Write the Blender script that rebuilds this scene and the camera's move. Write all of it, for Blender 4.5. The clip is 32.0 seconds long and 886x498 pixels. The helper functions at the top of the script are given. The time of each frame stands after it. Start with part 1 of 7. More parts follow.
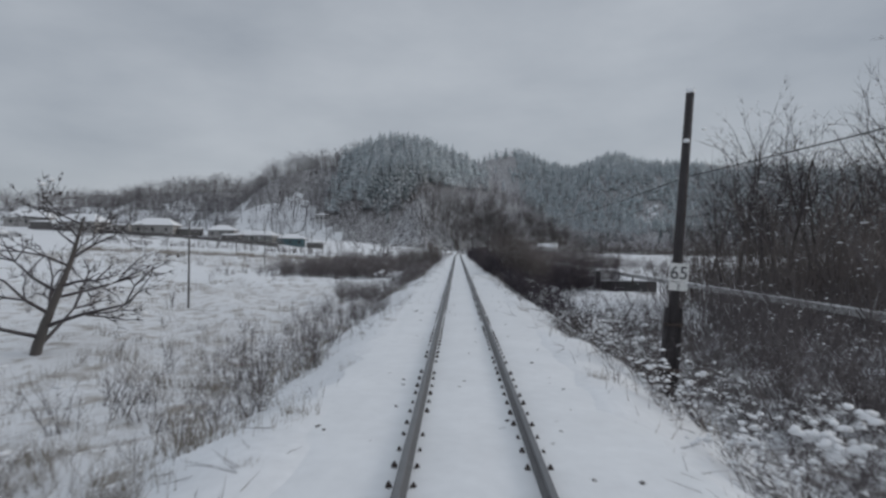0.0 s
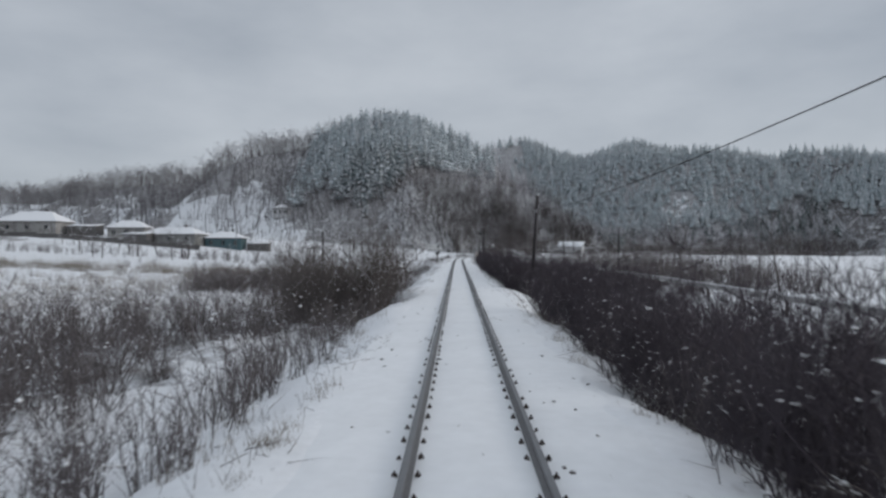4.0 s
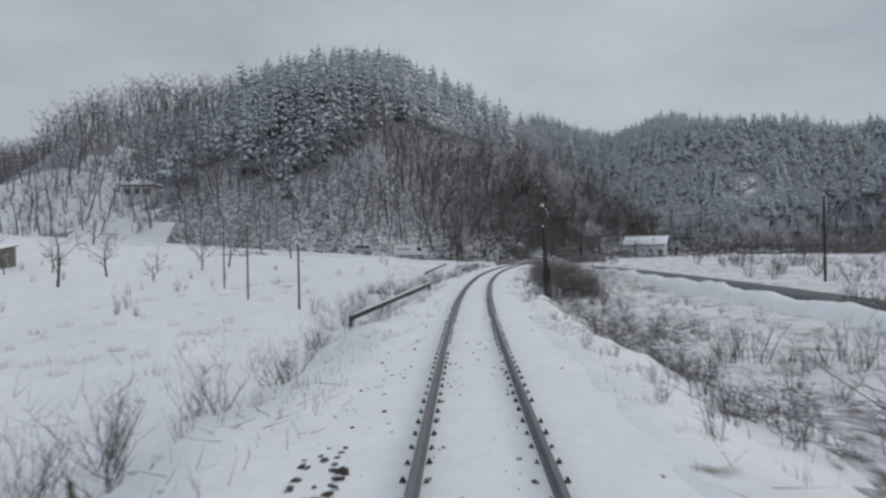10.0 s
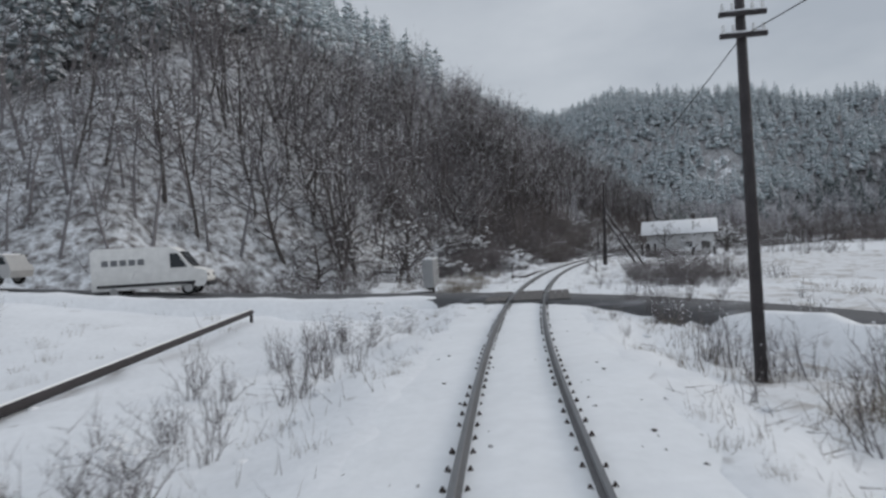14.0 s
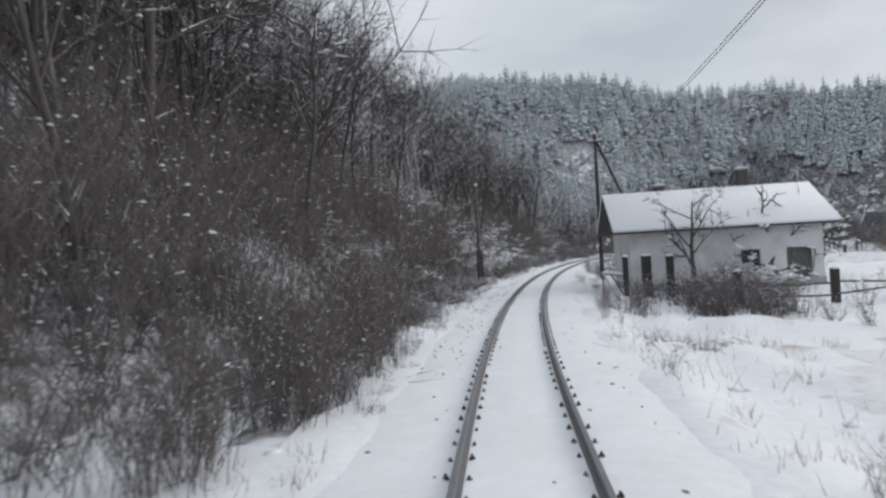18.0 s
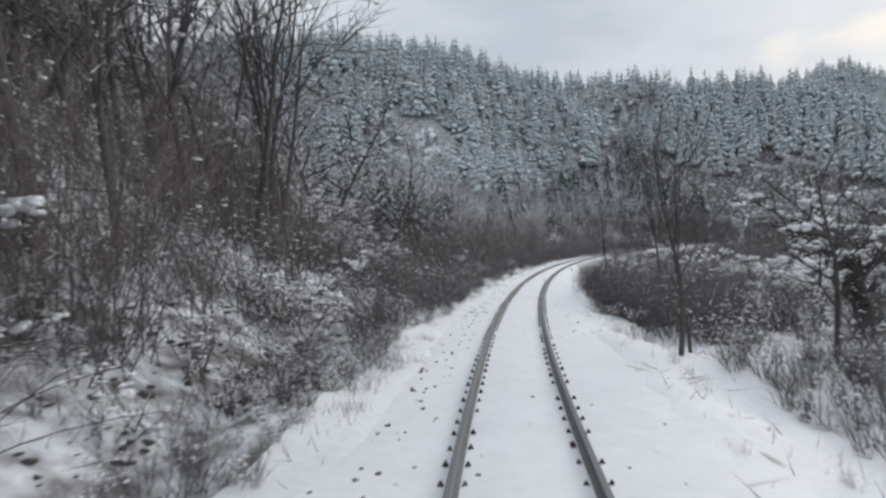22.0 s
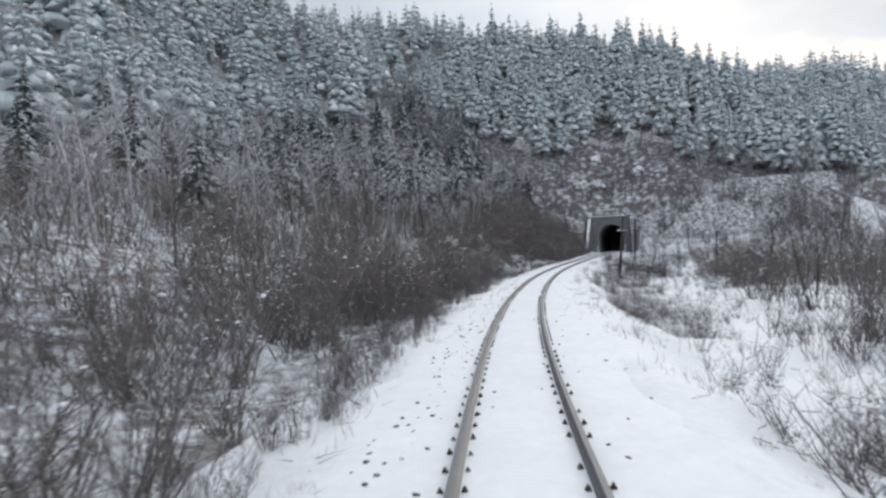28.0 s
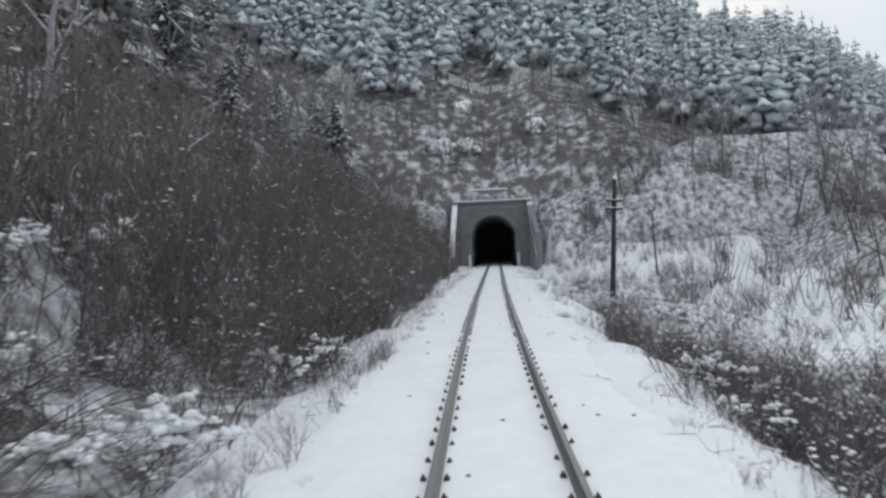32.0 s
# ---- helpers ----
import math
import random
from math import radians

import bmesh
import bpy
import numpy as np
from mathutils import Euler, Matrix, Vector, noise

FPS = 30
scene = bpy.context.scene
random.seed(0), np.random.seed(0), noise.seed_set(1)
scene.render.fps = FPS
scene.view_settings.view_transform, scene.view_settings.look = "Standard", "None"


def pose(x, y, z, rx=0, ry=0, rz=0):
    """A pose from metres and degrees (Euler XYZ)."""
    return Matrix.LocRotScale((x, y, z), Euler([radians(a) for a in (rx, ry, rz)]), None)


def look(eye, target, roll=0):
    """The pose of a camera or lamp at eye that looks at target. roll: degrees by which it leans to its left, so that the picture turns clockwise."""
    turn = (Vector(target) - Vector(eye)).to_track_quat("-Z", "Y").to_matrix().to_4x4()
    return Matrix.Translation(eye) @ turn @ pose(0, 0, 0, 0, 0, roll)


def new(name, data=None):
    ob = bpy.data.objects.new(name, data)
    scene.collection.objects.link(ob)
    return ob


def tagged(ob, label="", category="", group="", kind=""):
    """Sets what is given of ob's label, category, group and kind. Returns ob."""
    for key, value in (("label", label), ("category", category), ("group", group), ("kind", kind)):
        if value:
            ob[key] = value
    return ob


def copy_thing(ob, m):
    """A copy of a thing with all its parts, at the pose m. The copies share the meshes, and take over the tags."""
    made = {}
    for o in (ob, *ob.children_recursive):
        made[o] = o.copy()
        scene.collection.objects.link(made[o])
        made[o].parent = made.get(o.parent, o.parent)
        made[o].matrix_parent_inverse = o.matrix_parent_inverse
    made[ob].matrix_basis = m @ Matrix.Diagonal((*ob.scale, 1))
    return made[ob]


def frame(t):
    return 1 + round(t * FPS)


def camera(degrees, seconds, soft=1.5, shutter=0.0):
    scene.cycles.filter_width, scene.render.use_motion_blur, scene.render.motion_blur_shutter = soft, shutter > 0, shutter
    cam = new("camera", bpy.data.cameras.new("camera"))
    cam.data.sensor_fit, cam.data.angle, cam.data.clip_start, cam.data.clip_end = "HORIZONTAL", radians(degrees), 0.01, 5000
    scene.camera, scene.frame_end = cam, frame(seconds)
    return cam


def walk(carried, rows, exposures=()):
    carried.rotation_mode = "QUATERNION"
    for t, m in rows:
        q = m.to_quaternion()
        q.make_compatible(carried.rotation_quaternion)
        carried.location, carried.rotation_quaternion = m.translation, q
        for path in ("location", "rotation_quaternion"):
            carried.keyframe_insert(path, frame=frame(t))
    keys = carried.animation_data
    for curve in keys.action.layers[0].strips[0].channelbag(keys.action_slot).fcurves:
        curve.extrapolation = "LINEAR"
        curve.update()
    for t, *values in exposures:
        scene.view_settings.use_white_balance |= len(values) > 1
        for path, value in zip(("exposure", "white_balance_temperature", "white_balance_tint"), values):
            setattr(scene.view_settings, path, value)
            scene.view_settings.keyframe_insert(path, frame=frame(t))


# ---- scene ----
# The place: a single-track railway through a snowy valley. Rail top is z = 0.
# s runs along the track from the camera's first place, d is metres to its right.
SPEED = 18.2156
TURN = [0, 0, 0, 0, 0.02, 0, 0, 0, 0, -0.04, -0.39, -1.27, -2.2, -2.92, -3.54, -3.81, -3.72, -3.61, -3.57,
        -3.55, -3.48, -3.56, -3.54, -3.43, -3.41, -3.36, -3.3, -3.37, -3.44, -3.58, -3.41, -3.04, -1.85, -0.9, -0.3, 0, 0, 0, 0, 0]
DT = 0.02
_t = np.arange(0, 38.01, DT)
_w = np.radians(np.interp(_t, np.arange(len(TURN)), TURN))
_h = np.concatenate([[0], np.cumsum((_w[1:] + _w[:-1]) / 2 * DT)])
_x = np.concatenate([[0], np.cumsum(-(np.sin(_h[1:]) + np.sin(_h[:-1])) / 2 * DT * SPEED)])
_y = np.concatenate([[0], np.cumsum((np.cos(_h[1:]) + np.cos(_h[:-1])) / 2 * DT * SPEED)])
TS = np.concatenate([[-80.0], _t * SPEED])
TX = np.concatenate([[0.0], _x])
TY = np.concatenate([[-80.0], _y])
TH = np.concatenate([[0.0], _h])
PORTAL_S = 664.0


def on_track(s, d=0.0, z=0.0):
    """World place of a point s metres along the track and d metres to its right."""
    x, y, h = np.interp(s, TS, TX), np.interp(s, TS, TY), np.interp(s, TS, TH)
    return Vector((float(x + d * np.cos(h)), float(y + d * np.sin(h)), float(z)))


def heading(s):
    return float(np.interp(s, TS, TH))


LEAN = [-0.73, -0.36, -0.1, 0.16, 0.25, 1.06, 2.5, 3.33, 3.5, 3.3, 3.1, 2.71, 2.5, 2.59, 3.0, 3.06, 2.41]
PITCH = [-0.19, -0.24, -0.14, -0.14, -0.11, 0.08, 0.1, 0.1, 0.1, 0.1, -0.01, -0.12, -0.2, -0.2, 0.1, 0.2, -0.03]


def cab_pose(t):
    s = t * SPEED
    eye = on_track(s, -0.2, 2.34)
    rate = math.radians(np.interp(t, range(len(TURN)), TURN))
    yaw = heading(s) + math.radians(1.285) - 13.84 * rate / SPEED
    pitch = math.radians(np.interp(t, np.arange(17) * 2.0, PITCH))
    roll = np.interp(t, np.arange(17) * 2.0, LEAN)
    ahead = Vector((-math.sin(yaw) * math.cos(pitch), math.cos(yaw) * math.cos(pitch), math.sin(pitch)))
    return look(eye, eye + ahead * 10, -roll)


cam = camera(69.5, 32.0, soft=2.6, shutter=0.12)
walk(cam, [(k * 0.5, cab_pose(k * 0.5)) for k in range(65)],
     exposures=[(0, -0.2, 6430, 10), (3, -0.06, 6430, 10), (6, 0.02, 6480, 10), (9, 0.0, 6500, 10), (13, 0.02, 6500, 10), (16, 0.33, 6550, 10), (19, 0.5, 6650, 10), (22.5, 0.55, 6600, 10), (24.5, 0.62, 6550, 10), (26, 0.61, 6550, 10), (28, 0.67, 6550, 10), (32, 0.72, 6700, 10)])

# ---- world and sun: low sun behind thick cloud ----
SUN_AZ, SUN_EL = radians(78), radians(21)
world = bpy.data.worlds.new("world")
scene.world = world
world.use_nodes = True
wn, wl = world.node_tree.nodes, world.node_tree.links
wn.clear()
w_out = wn.new("ShaderNodeOutputWorld")
w_bg = wn.new("ShaderNodeBackground")
w_bg.inputs[1].default_value = 1.0
w_sky = wn.new("ShaderNodeTexSky")
w_sky.sky_type = "NISHITA"
w_sky.sun_disc = False
w_sky.sun_elevation, w_sky.sun_rotation = SUN_EL, SUN_AZ
w_dim = wn.new("ShaderNodeMix")
w_dim.data_type = "RGBA"
w_dim.blend_type = "MULTIPLY"
w_dim.inputs[0].default_value = 1.0
w_dim.inputs[7].default_value = (0.1, 0.1, 0.1, 1)
w_co = wn.new("ShaderNodeTexCoord")
w_map = wn.new("ShaderNodeMapping")
w_map.inputs["Scale"].default_value = (1, 1, 2.6)
w_n1 = wn.new("ShaderNodeTexNoise")
w_n1.inputs["Scale"].default_value = 2.2
w_n1.inputs["Detail"].default_value = 6
w_n1.inputs["Roughness"].default_value = 0.52
w_ramp = wn.new("ShaderNodeValToRGB")
w_ramp.color_ramp.elements[0].position = 0.3
w_ramp.color_ramp.elements[0].color = (0.362, 0.40, 0.452, 1)
w_ramp.color_ramp.elements[1].position = 0.72
w_ramp.color_ramp.elements[1].color = (0.555, 0.592, 0.638, 1)
w_dot = wn.new("ShaderNodeVectorMath")
w_dot.operation = "DOT_PRODUCT"
w_dot.inputs[1].default_value = (math.sin(SUN_AZ) * math.cos(SUN_EL), math.cos(SUN_AZ) * math.cos(SUN_EL), math.sin(SUN_EL))
w_glow = wn.new("ShaderNodeMapRange")
w_glow.interpolation_type = "SMOOTHSTEP"
w_glow.inputs[1].default_value = 0.84
w_glow.inputs[2].default_value = 1.0
w_warm = wn.new("ShaderNodeMix")
w_warm.data_type = "RGBA"
w_warm.blend_type = "ADD"
w_warm.inputs[7].default_value = (0.15, 0.095, 0.03, 1)
w_mix = wn.new("ShaderNodeMix")
w_mix.data_type = "RGBA"
w_mix.inputs[0].default_value = 0.93
wl.new(w_co.outputs["Generated"], w_map.inputs["Vector"])
wl.new(w_map.outputs["Vector"], w_n1.inputs["Vector"])
wl.new(w_n1.outputs["Fac"], w_ramp.inputs["Fac"])
wl.new(w_co.outputs["Generated"], w_dot.inputs[0])
wl.new(w_dot.outputs["Value"], w_glow.inputs[0])
w_n2 = wn.new("ShaderNodeTexNoise")
w_n2.inputs["Scale"].default_value = 3.4
w_n2.inputs["Detail"].default_value = 5
w_rift = wn.new("ShaderNodeMapRange")
w_rift.interpolation_type = "SMOOTHSTEP"
w_rift.inputs[1].default_value, w_rift.inputs[2].default_value = 0.47, 0.60
w_thin = wn.new("ShaderNodeMath")
w_thin.operation = "MULTIPLY"
wl.new(w_map.outputs["Vector"], w_n2.inputs["Vector"])
wl.new(w_n2.outputs["Fac"], w_rift.inputs[0])
wl.new(w_rift.outputs[0], w_thin.inputs[0])
wl.new(w_glow.outputs[0], w_thin.inputs[1])
wl.new(w_thin.outputs[0], w_warm.inputs[0])
wl.new(w_ramp.outputs["Color"], w_warm.inputs[6])
wl.new(w_sky.outputs["Color"], w_dim.inputs[6])
wl.new(w_dim.outputs[2], w_mix.inputs[6])
wl.new(w_warm.outputs[2], w_mix.inputs[7])
w_up = wn.new("ShaderNodeSeparateXYZ")
w_high = wn.new("ShaderNodeMapRange")
w_high.inputs[1].default_value, w_high.inputs[2].default_value = 0.42, 1.0
w_high.inputs[3].default_value, w_high.inputs[4].default_value = 1.0, 1.36
w_lift = wn.new("ShaderNodeVectorMath")
w_lift.operation = "SCALE"
wl.new(w_co.outputs["Generated"], w_up.inputs[0])
wl.new(w_up.outputs["Z"], w_high.inputs[0])
wl.new(w_mix.outputs[2], w_lift.inputs[0])
wl.new(w_high.outputs[0], w_lift.inputs["Scale"])
wl.new(w_lift.outputs[0], w_bg.inputs["Color"])
wl.new(w_bg.outputs["Background"], w_out.inputs["Surface"])

sun = new("sun", bpy.data.lights.new("sun", "SUN"))
sun.data.energy = 0.85
sun.data.angle = radians(25)
sun.data.color = (1.0, 0.93, 0.84)
sun.matrix_world = look((0, 0, 50), Vector((0, 0, 50)) - Vector(w_dot.inputs[1].default_value))

# ---- materials ----
def material(name, base, rough=0.8, metal=0.0, vary=0.25, scale=6.0, fine=60.0, bump=0.15, second=None, mask_scale=0.6,
             mask=(0.5, 0.62), per_object=0.0, island=0.0, coords="Object", spec=0.4):
    """Noise at two scales over a base colour; second: another colour laid over it in patches."""
    m = bpy.data.materials.new(name)
    m.use_nodes = True
    n, l = m.node_tree.nodes, m.node_tree.links
    b = n["Principled BSDF"]
    b.inputs["Roughness"].default_value = rough
    b.inputs["Metallic"].default_value = metal
    b.inputs["Specular IOR Level"].default_value = spec
    co = n.new("ShaderNodeTexCoord")
    big, small = n.new("ShaderNodeTexNoise"), n.new("ShaderNodeTexNoise")
    for k, sc in ((big, scale), (small, fine)):
        k.inputs["Scale"].default_value = sc
        k.inputs["Detail"].default_value = 5
        l.new(co.outputs[coords], k.inputs["Vector"])
    add = n.new("ShaderNodeMath")
    add.operation = "ADD"
    l.new(big.outputs["Fac"], add.inputs[0])
    l.new(small.outputs["Fac"], add.inputs[1])
    last = add
    for amount, kind in ((per_object, "object"), (island, "island")):
        if amount:
            src = n.new("ShaderNodeObjectInfo").outputs["Random"] if kind == "object" else n.new("ShaderNodeNewGeometry").outputs["Random Per Island"]
            mad = n.new("ShaderNodeMath")
            mad.operation = "MULTIPLY_ADD"
            mad.inputs[1].default_value = amount
            l.new(src, mad.inputs[0])
            l.new(last.outputs[0], mad.inputs[2])
            last = mad
    rng = n.new("ShaderNodeMapRange")
    rng.inputs[1].default_value, rng.inputs[2].default_value = 0.6, 1.4 + per_object + island
    rng.inputs[3].default_value, rng.inputs[4].default_value = 1 - vary, 1 + vary
    l.new(last.outputs[0], rng.inputs[0])
    col = n.new("ShaderNodeMix")
    col.data_type, col.blend_type = "RGBA", "MULTIPLY"
    col.inputs[0].default_value = 1.0
    l.new(rng.outputs[0], col.inputs[7])
    if second:
        pn, pr, pm = n.new("ShaderNodeTexNoise"), n.new("ShaderNodeMapRange"), n.new("ShaderNodeMix")
        pn.inputs["Scale"].default_value, pn.inputs["Detail"].default_value = mask_scale, 7
        l.new(co.outputs[coords], pn.inputs["Vector"])
        pr.inputs[1].default_value, pr.inputs[2].default_value = mask
        pm.data_type = "RGBA"
        pm.inputs[6].default_value, pm.inputs[7].default_value = (*base, 1), (*second, 1)
        l.new(pn.outputs["Fac"], pr.inputs[0])
        l.new(pr.outputs[0], pm.inputs[0])
        l.new(pm.outputs[2], col.inputs[6])
    else:
        col.inputs[6].default_value = (*base, 1)
    l.new(col.outputs[2], b.inputs["Base Color"])
    if bump:
        bp = n.new("ShaderNodeBump")
        bp.inputs["Strength"].default_value = bump
        bp.inputs["Distance"].default_value = 0.05
        l.new(add.outputs[0], bp.inputs["Height"])
        l.new(bp.outputs["Normal"], b.inputs["Normal"])
    return m


M_GROUND = material("snowy ground", (0.80, 0.815, 0.84), 0.75, vary=0.08, scale=0.5, fine=5, bump=0.4,
                    second=(0.30, 0.28, 0.26), mask_scale=0.9, mask=(0.68, 0.78))
M_BED = material("snow on the track bed", (0.82, 0.835, 0.855), 0.75, vary=0.06, scale=0.7, fine=4, bump=0.28,
                 second=(0.16, 0.15, 0.15), mask_scale=3.2, mask=(0.735, 0.76))
M_SNOW = material("fresh snow", (0.84, 0.85, 0.87), 0.7, vary=0.05, scale=3, fine=25, bump=0.3)
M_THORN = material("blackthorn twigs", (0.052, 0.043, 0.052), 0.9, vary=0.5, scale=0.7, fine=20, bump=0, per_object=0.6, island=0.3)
M_LIMB = material("wet dark branches", (0.092, 0.08, 0.082), 0.9, vary=0.45, scale=0.7, fine=20, bump=0, per_object=0.5, island=0.3)
M_TWIG = material("dark twigs", (0.13, 0.115, 0.117), 0.9, vary=0.5, scale=0.7, fine=20, bump=0, per_object=0.7, island=0.3)
M_BARK = material("grey bark", (0.095, 0.085, 0.08), 0.9, vary=0.4, scale=3, fine=30, bump=0.4, per_object=0.5)
M_STRAW = material("dry grass", (0.23, 0.20, 0.165), 0.9, vary=0.4, scale=2, fine=20, bump=0, per_object=0.5, island=0.3)
# far twigs carry the pallor of distance haze in their colour
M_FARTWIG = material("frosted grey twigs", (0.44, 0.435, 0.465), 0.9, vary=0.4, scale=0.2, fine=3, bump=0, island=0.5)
M_LITTER = material("leaf litter with broken snow", (0.14, 0.126, 0.122), 0.9, vary=0.4, scale=0.5, fine=4, bump=0.5,
                    second=(0.64, 0.66, 0.69), mask_scale=1.5, mask=(0.33, 0.6))
M_SCRUB = material("steep rocky slope with patchy snow", (0.15, 0.138, 0.138), 0.9, vary=0.45, scale=0.3, fine=2.5, bump=0.6,
                   second=(0.60, 0.62, 0.65), mask_scale=0.7, mask=(0.47, 0.66))
M_STUBBLE = material("snow over dry stubble", (0.74, 0.75, 0.77), 0.8, vary=0.1, scale=0.6, fine=6, bump=0.6,
                      second=(0.36, 0.33, 0.30), mask_scale=1.1, mask=(0.5, 0.72))
M_FLOOR = material("snowy woodland floor", (0.25, 0.24, 0.24), 0.9, vary=0.4, scale=0.3, fine=3, bump=0.5,
                    second=(0.68, 0.695, 0.72), mask_scale=1.3, mask=(0.42, 0.72))
M_WHIP = material("grey sapling bark", (0.13, 0.112, 0.106), 0.9, vary=0.45, scale=0.7, fine=20, bump=0, per_object=0.6, island=0.3)
M_NEEDLE = material("conifer needles", (0.07, 0.1, 0.098), 0.9, vary=0.45, scale=0.3, fine=4, bump=0.3, per_object=0.5, island=0.4)
# distance haze is mixed into the needle colour of the far woods
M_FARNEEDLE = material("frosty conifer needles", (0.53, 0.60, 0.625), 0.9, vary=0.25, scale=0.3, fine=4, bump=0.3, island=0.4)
# needles dusted with snow, lightened further to stand for haze
M_SNOWHAZE = material("frosted needles", (0.62, 0.66, 0.685), 0.9, vary=0.4, scale=0.3, fine=4, bump=0.3, island=0.5)
M_RIDGE = material("dark ridge twigs", (0.175, 0.165, 0.175), 0.9, vary=0.4, scale=0.2, fine=3, bump=0, island=0.5)
M_HILLTWIG = material("grey-brown woodland twigs", (0.20, 0.19, 0.20), 0.9, vary=0.45, scale=0.2, fine=3, bump=0, island=0.5)
# nearer hill: a smaller share of haze in the needle colour
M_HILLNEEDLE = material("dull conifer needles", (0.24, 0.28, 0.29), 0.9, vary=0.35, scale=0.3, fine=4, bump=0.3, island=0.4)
M_HUMUS = material("wet leaf litter", (0.085, 0.075, 0.07), 0.9, vary=0.5, scale=2, fine=14, bump=0.4, island=0.5)
M_INK = material("grey vehicle lettering", (0.16, 0.165, 0.175), 0.6, vary=0.15, bump=0)
M_SOOT = material("sooty concrete", (0.07, 0.068, 0.068), 0.9, vary=0.3, scale=2, fine=22, bump=0.35)
M_POLE = material("tarred pole wood", (0.045, 0.04, 0.042), 0.85, vary=0.35, scale=3, fine=30, bump=0.4)
M_WOOD = material("weathered wood", (0.13, 0.123, 0.12), 0.85, vary=0.35, scale=4, fine=40, bump=0.4)
M_CONC = material("weathered concrete", (0.26, 0.26, 0.25), 0.9, vary=0.25, scale=2, fine=25, bump=0.3, second=(0.18, 0.18, 0.18), mask_scale=1.5)
M_RAIL = material("rail steel", (0.15, 0.15, 0.155), 0.55, 0.15, vary=0.25, scale=2, fine=30, bump=0.1)
M_RAILTOP = material("polished rail head", (0.17, 0.175, 0.185), 0.55, 0.12, vary=0.2, scale=1.5, fine=30, bump=0.05)
M_RUST = material("rusted iron", (0.07, 0.055, 0.05), 0.85, 0.3, vary=0.4, scale=8, fine=60, bump=0.2)
M_ASPH = material("wet asphalt", (0.085, 0.085, 0.09), 0.6, vary=0.25, scale=0.6, fine=20, bump=0.2, second=(0.30, 0.30, 0.32), mask_scale=0.5, mask=(0.58, 0.8))
M_PLASTER = material("lime plaster", (0.64, 0.64, 0.645), 0.9, vary=0.15, scale=1.0, fine=18, bump=0.15, second=(0.54, 0.53, 0.52), mask_scale=0.7)
M_TILE = material("sooty roof tiles", (0.085, 0.075, 0.073), 0.85, vary=0.3, scale=3, fine=20, bump=0.4)
M_RENDER = material("dirty house render", (0.36, 0.35, 0.34), 0.9, vary=0.2, scale=1.0, fine=18, bump=0.15, second=(0.25, 0.24, 0.23), mask_scale=0.7)
M_TEAL = material("teal painted boards", (0.075, 0.13, 0.145), 0.7, vary=0.2, scale=2, fine=20)
M_CABINET = material("grey cabinet paint", (0.27, 0.275, 0.28), 0.6, vary=0.12, scale=2, fine=25, bump=0.06)
M_WHITE = material("white enamel", (0.72, 0.715, 0.70), 0.6, vary=0.15, scale=3, fine=25, bump=0.05)
M_PINK = material("rust-stained white enamel", (0.50, 0.43, 0.39), 0.7, vary=0.2, scale=6, fine=40, bump=0.05)
M_BLACK = material("black paint", (0.025, 0.025, 0.028), 0.55, vary=0.3, scale=5, fine=30, bump=0.05)
M_REDDARK = material("faded dark red paint", (0.11, 0.045, 0.04), 0.7, vary=0.2, bump=0)
M_STONE = material("tunnel masonry", (0.21, 0.215, 0.225), 0.9, vary=0.3, scale=1.5, fine=14, bump=0.4, per_object=0.6)
M_MAST = material("pale mast paint", (0.40, 0.40, 0.40), 0.55, vary=0.15, scale=3, fine=20, bump=0.05)
M_TYRE = material("tyre rubber", (0.02, 0.02, 0.02), 0.9, vary=0.2)
M_ROCK = material("bare rock", (0.22, 0.21, 0.20), 0.9, vary=0.4, scale=0.4, fine=3, bump=0.6, second=(0.8, 0.81, 0.83), mask_scale=0.5, mask=(0.45, 0.52))
M_WIRE = material("dark wire", (0.03, 0.03, 0.03), 0.6, vary=0.1, bump=0)
M_CERAMIC = material("white porcelain", (0.7, 0.7, 0.7), 0.3, vary=0.05, bump=0)
# haze in the tunnel mouth is put into this pale blue-grey
M_LINING = material("sooty tunnel lining", (0.45, 0.47, 0.50), 0.95, vary=0.3, scale=1, fine=12, bump=0.3)


def glass_material(name):
    m = bpy.data.materials.new(name)
    m.use_nodes = True
    b = m.node_tree.nodes["Principled BSDF"]
    b.inputs["Base Color"].default_value = (0.02, 0.025, 0.03, 1)
    b.inputs["Roughness"].default_value = 0.08
    return m


M_GLASS = glass_material("dark window glass")


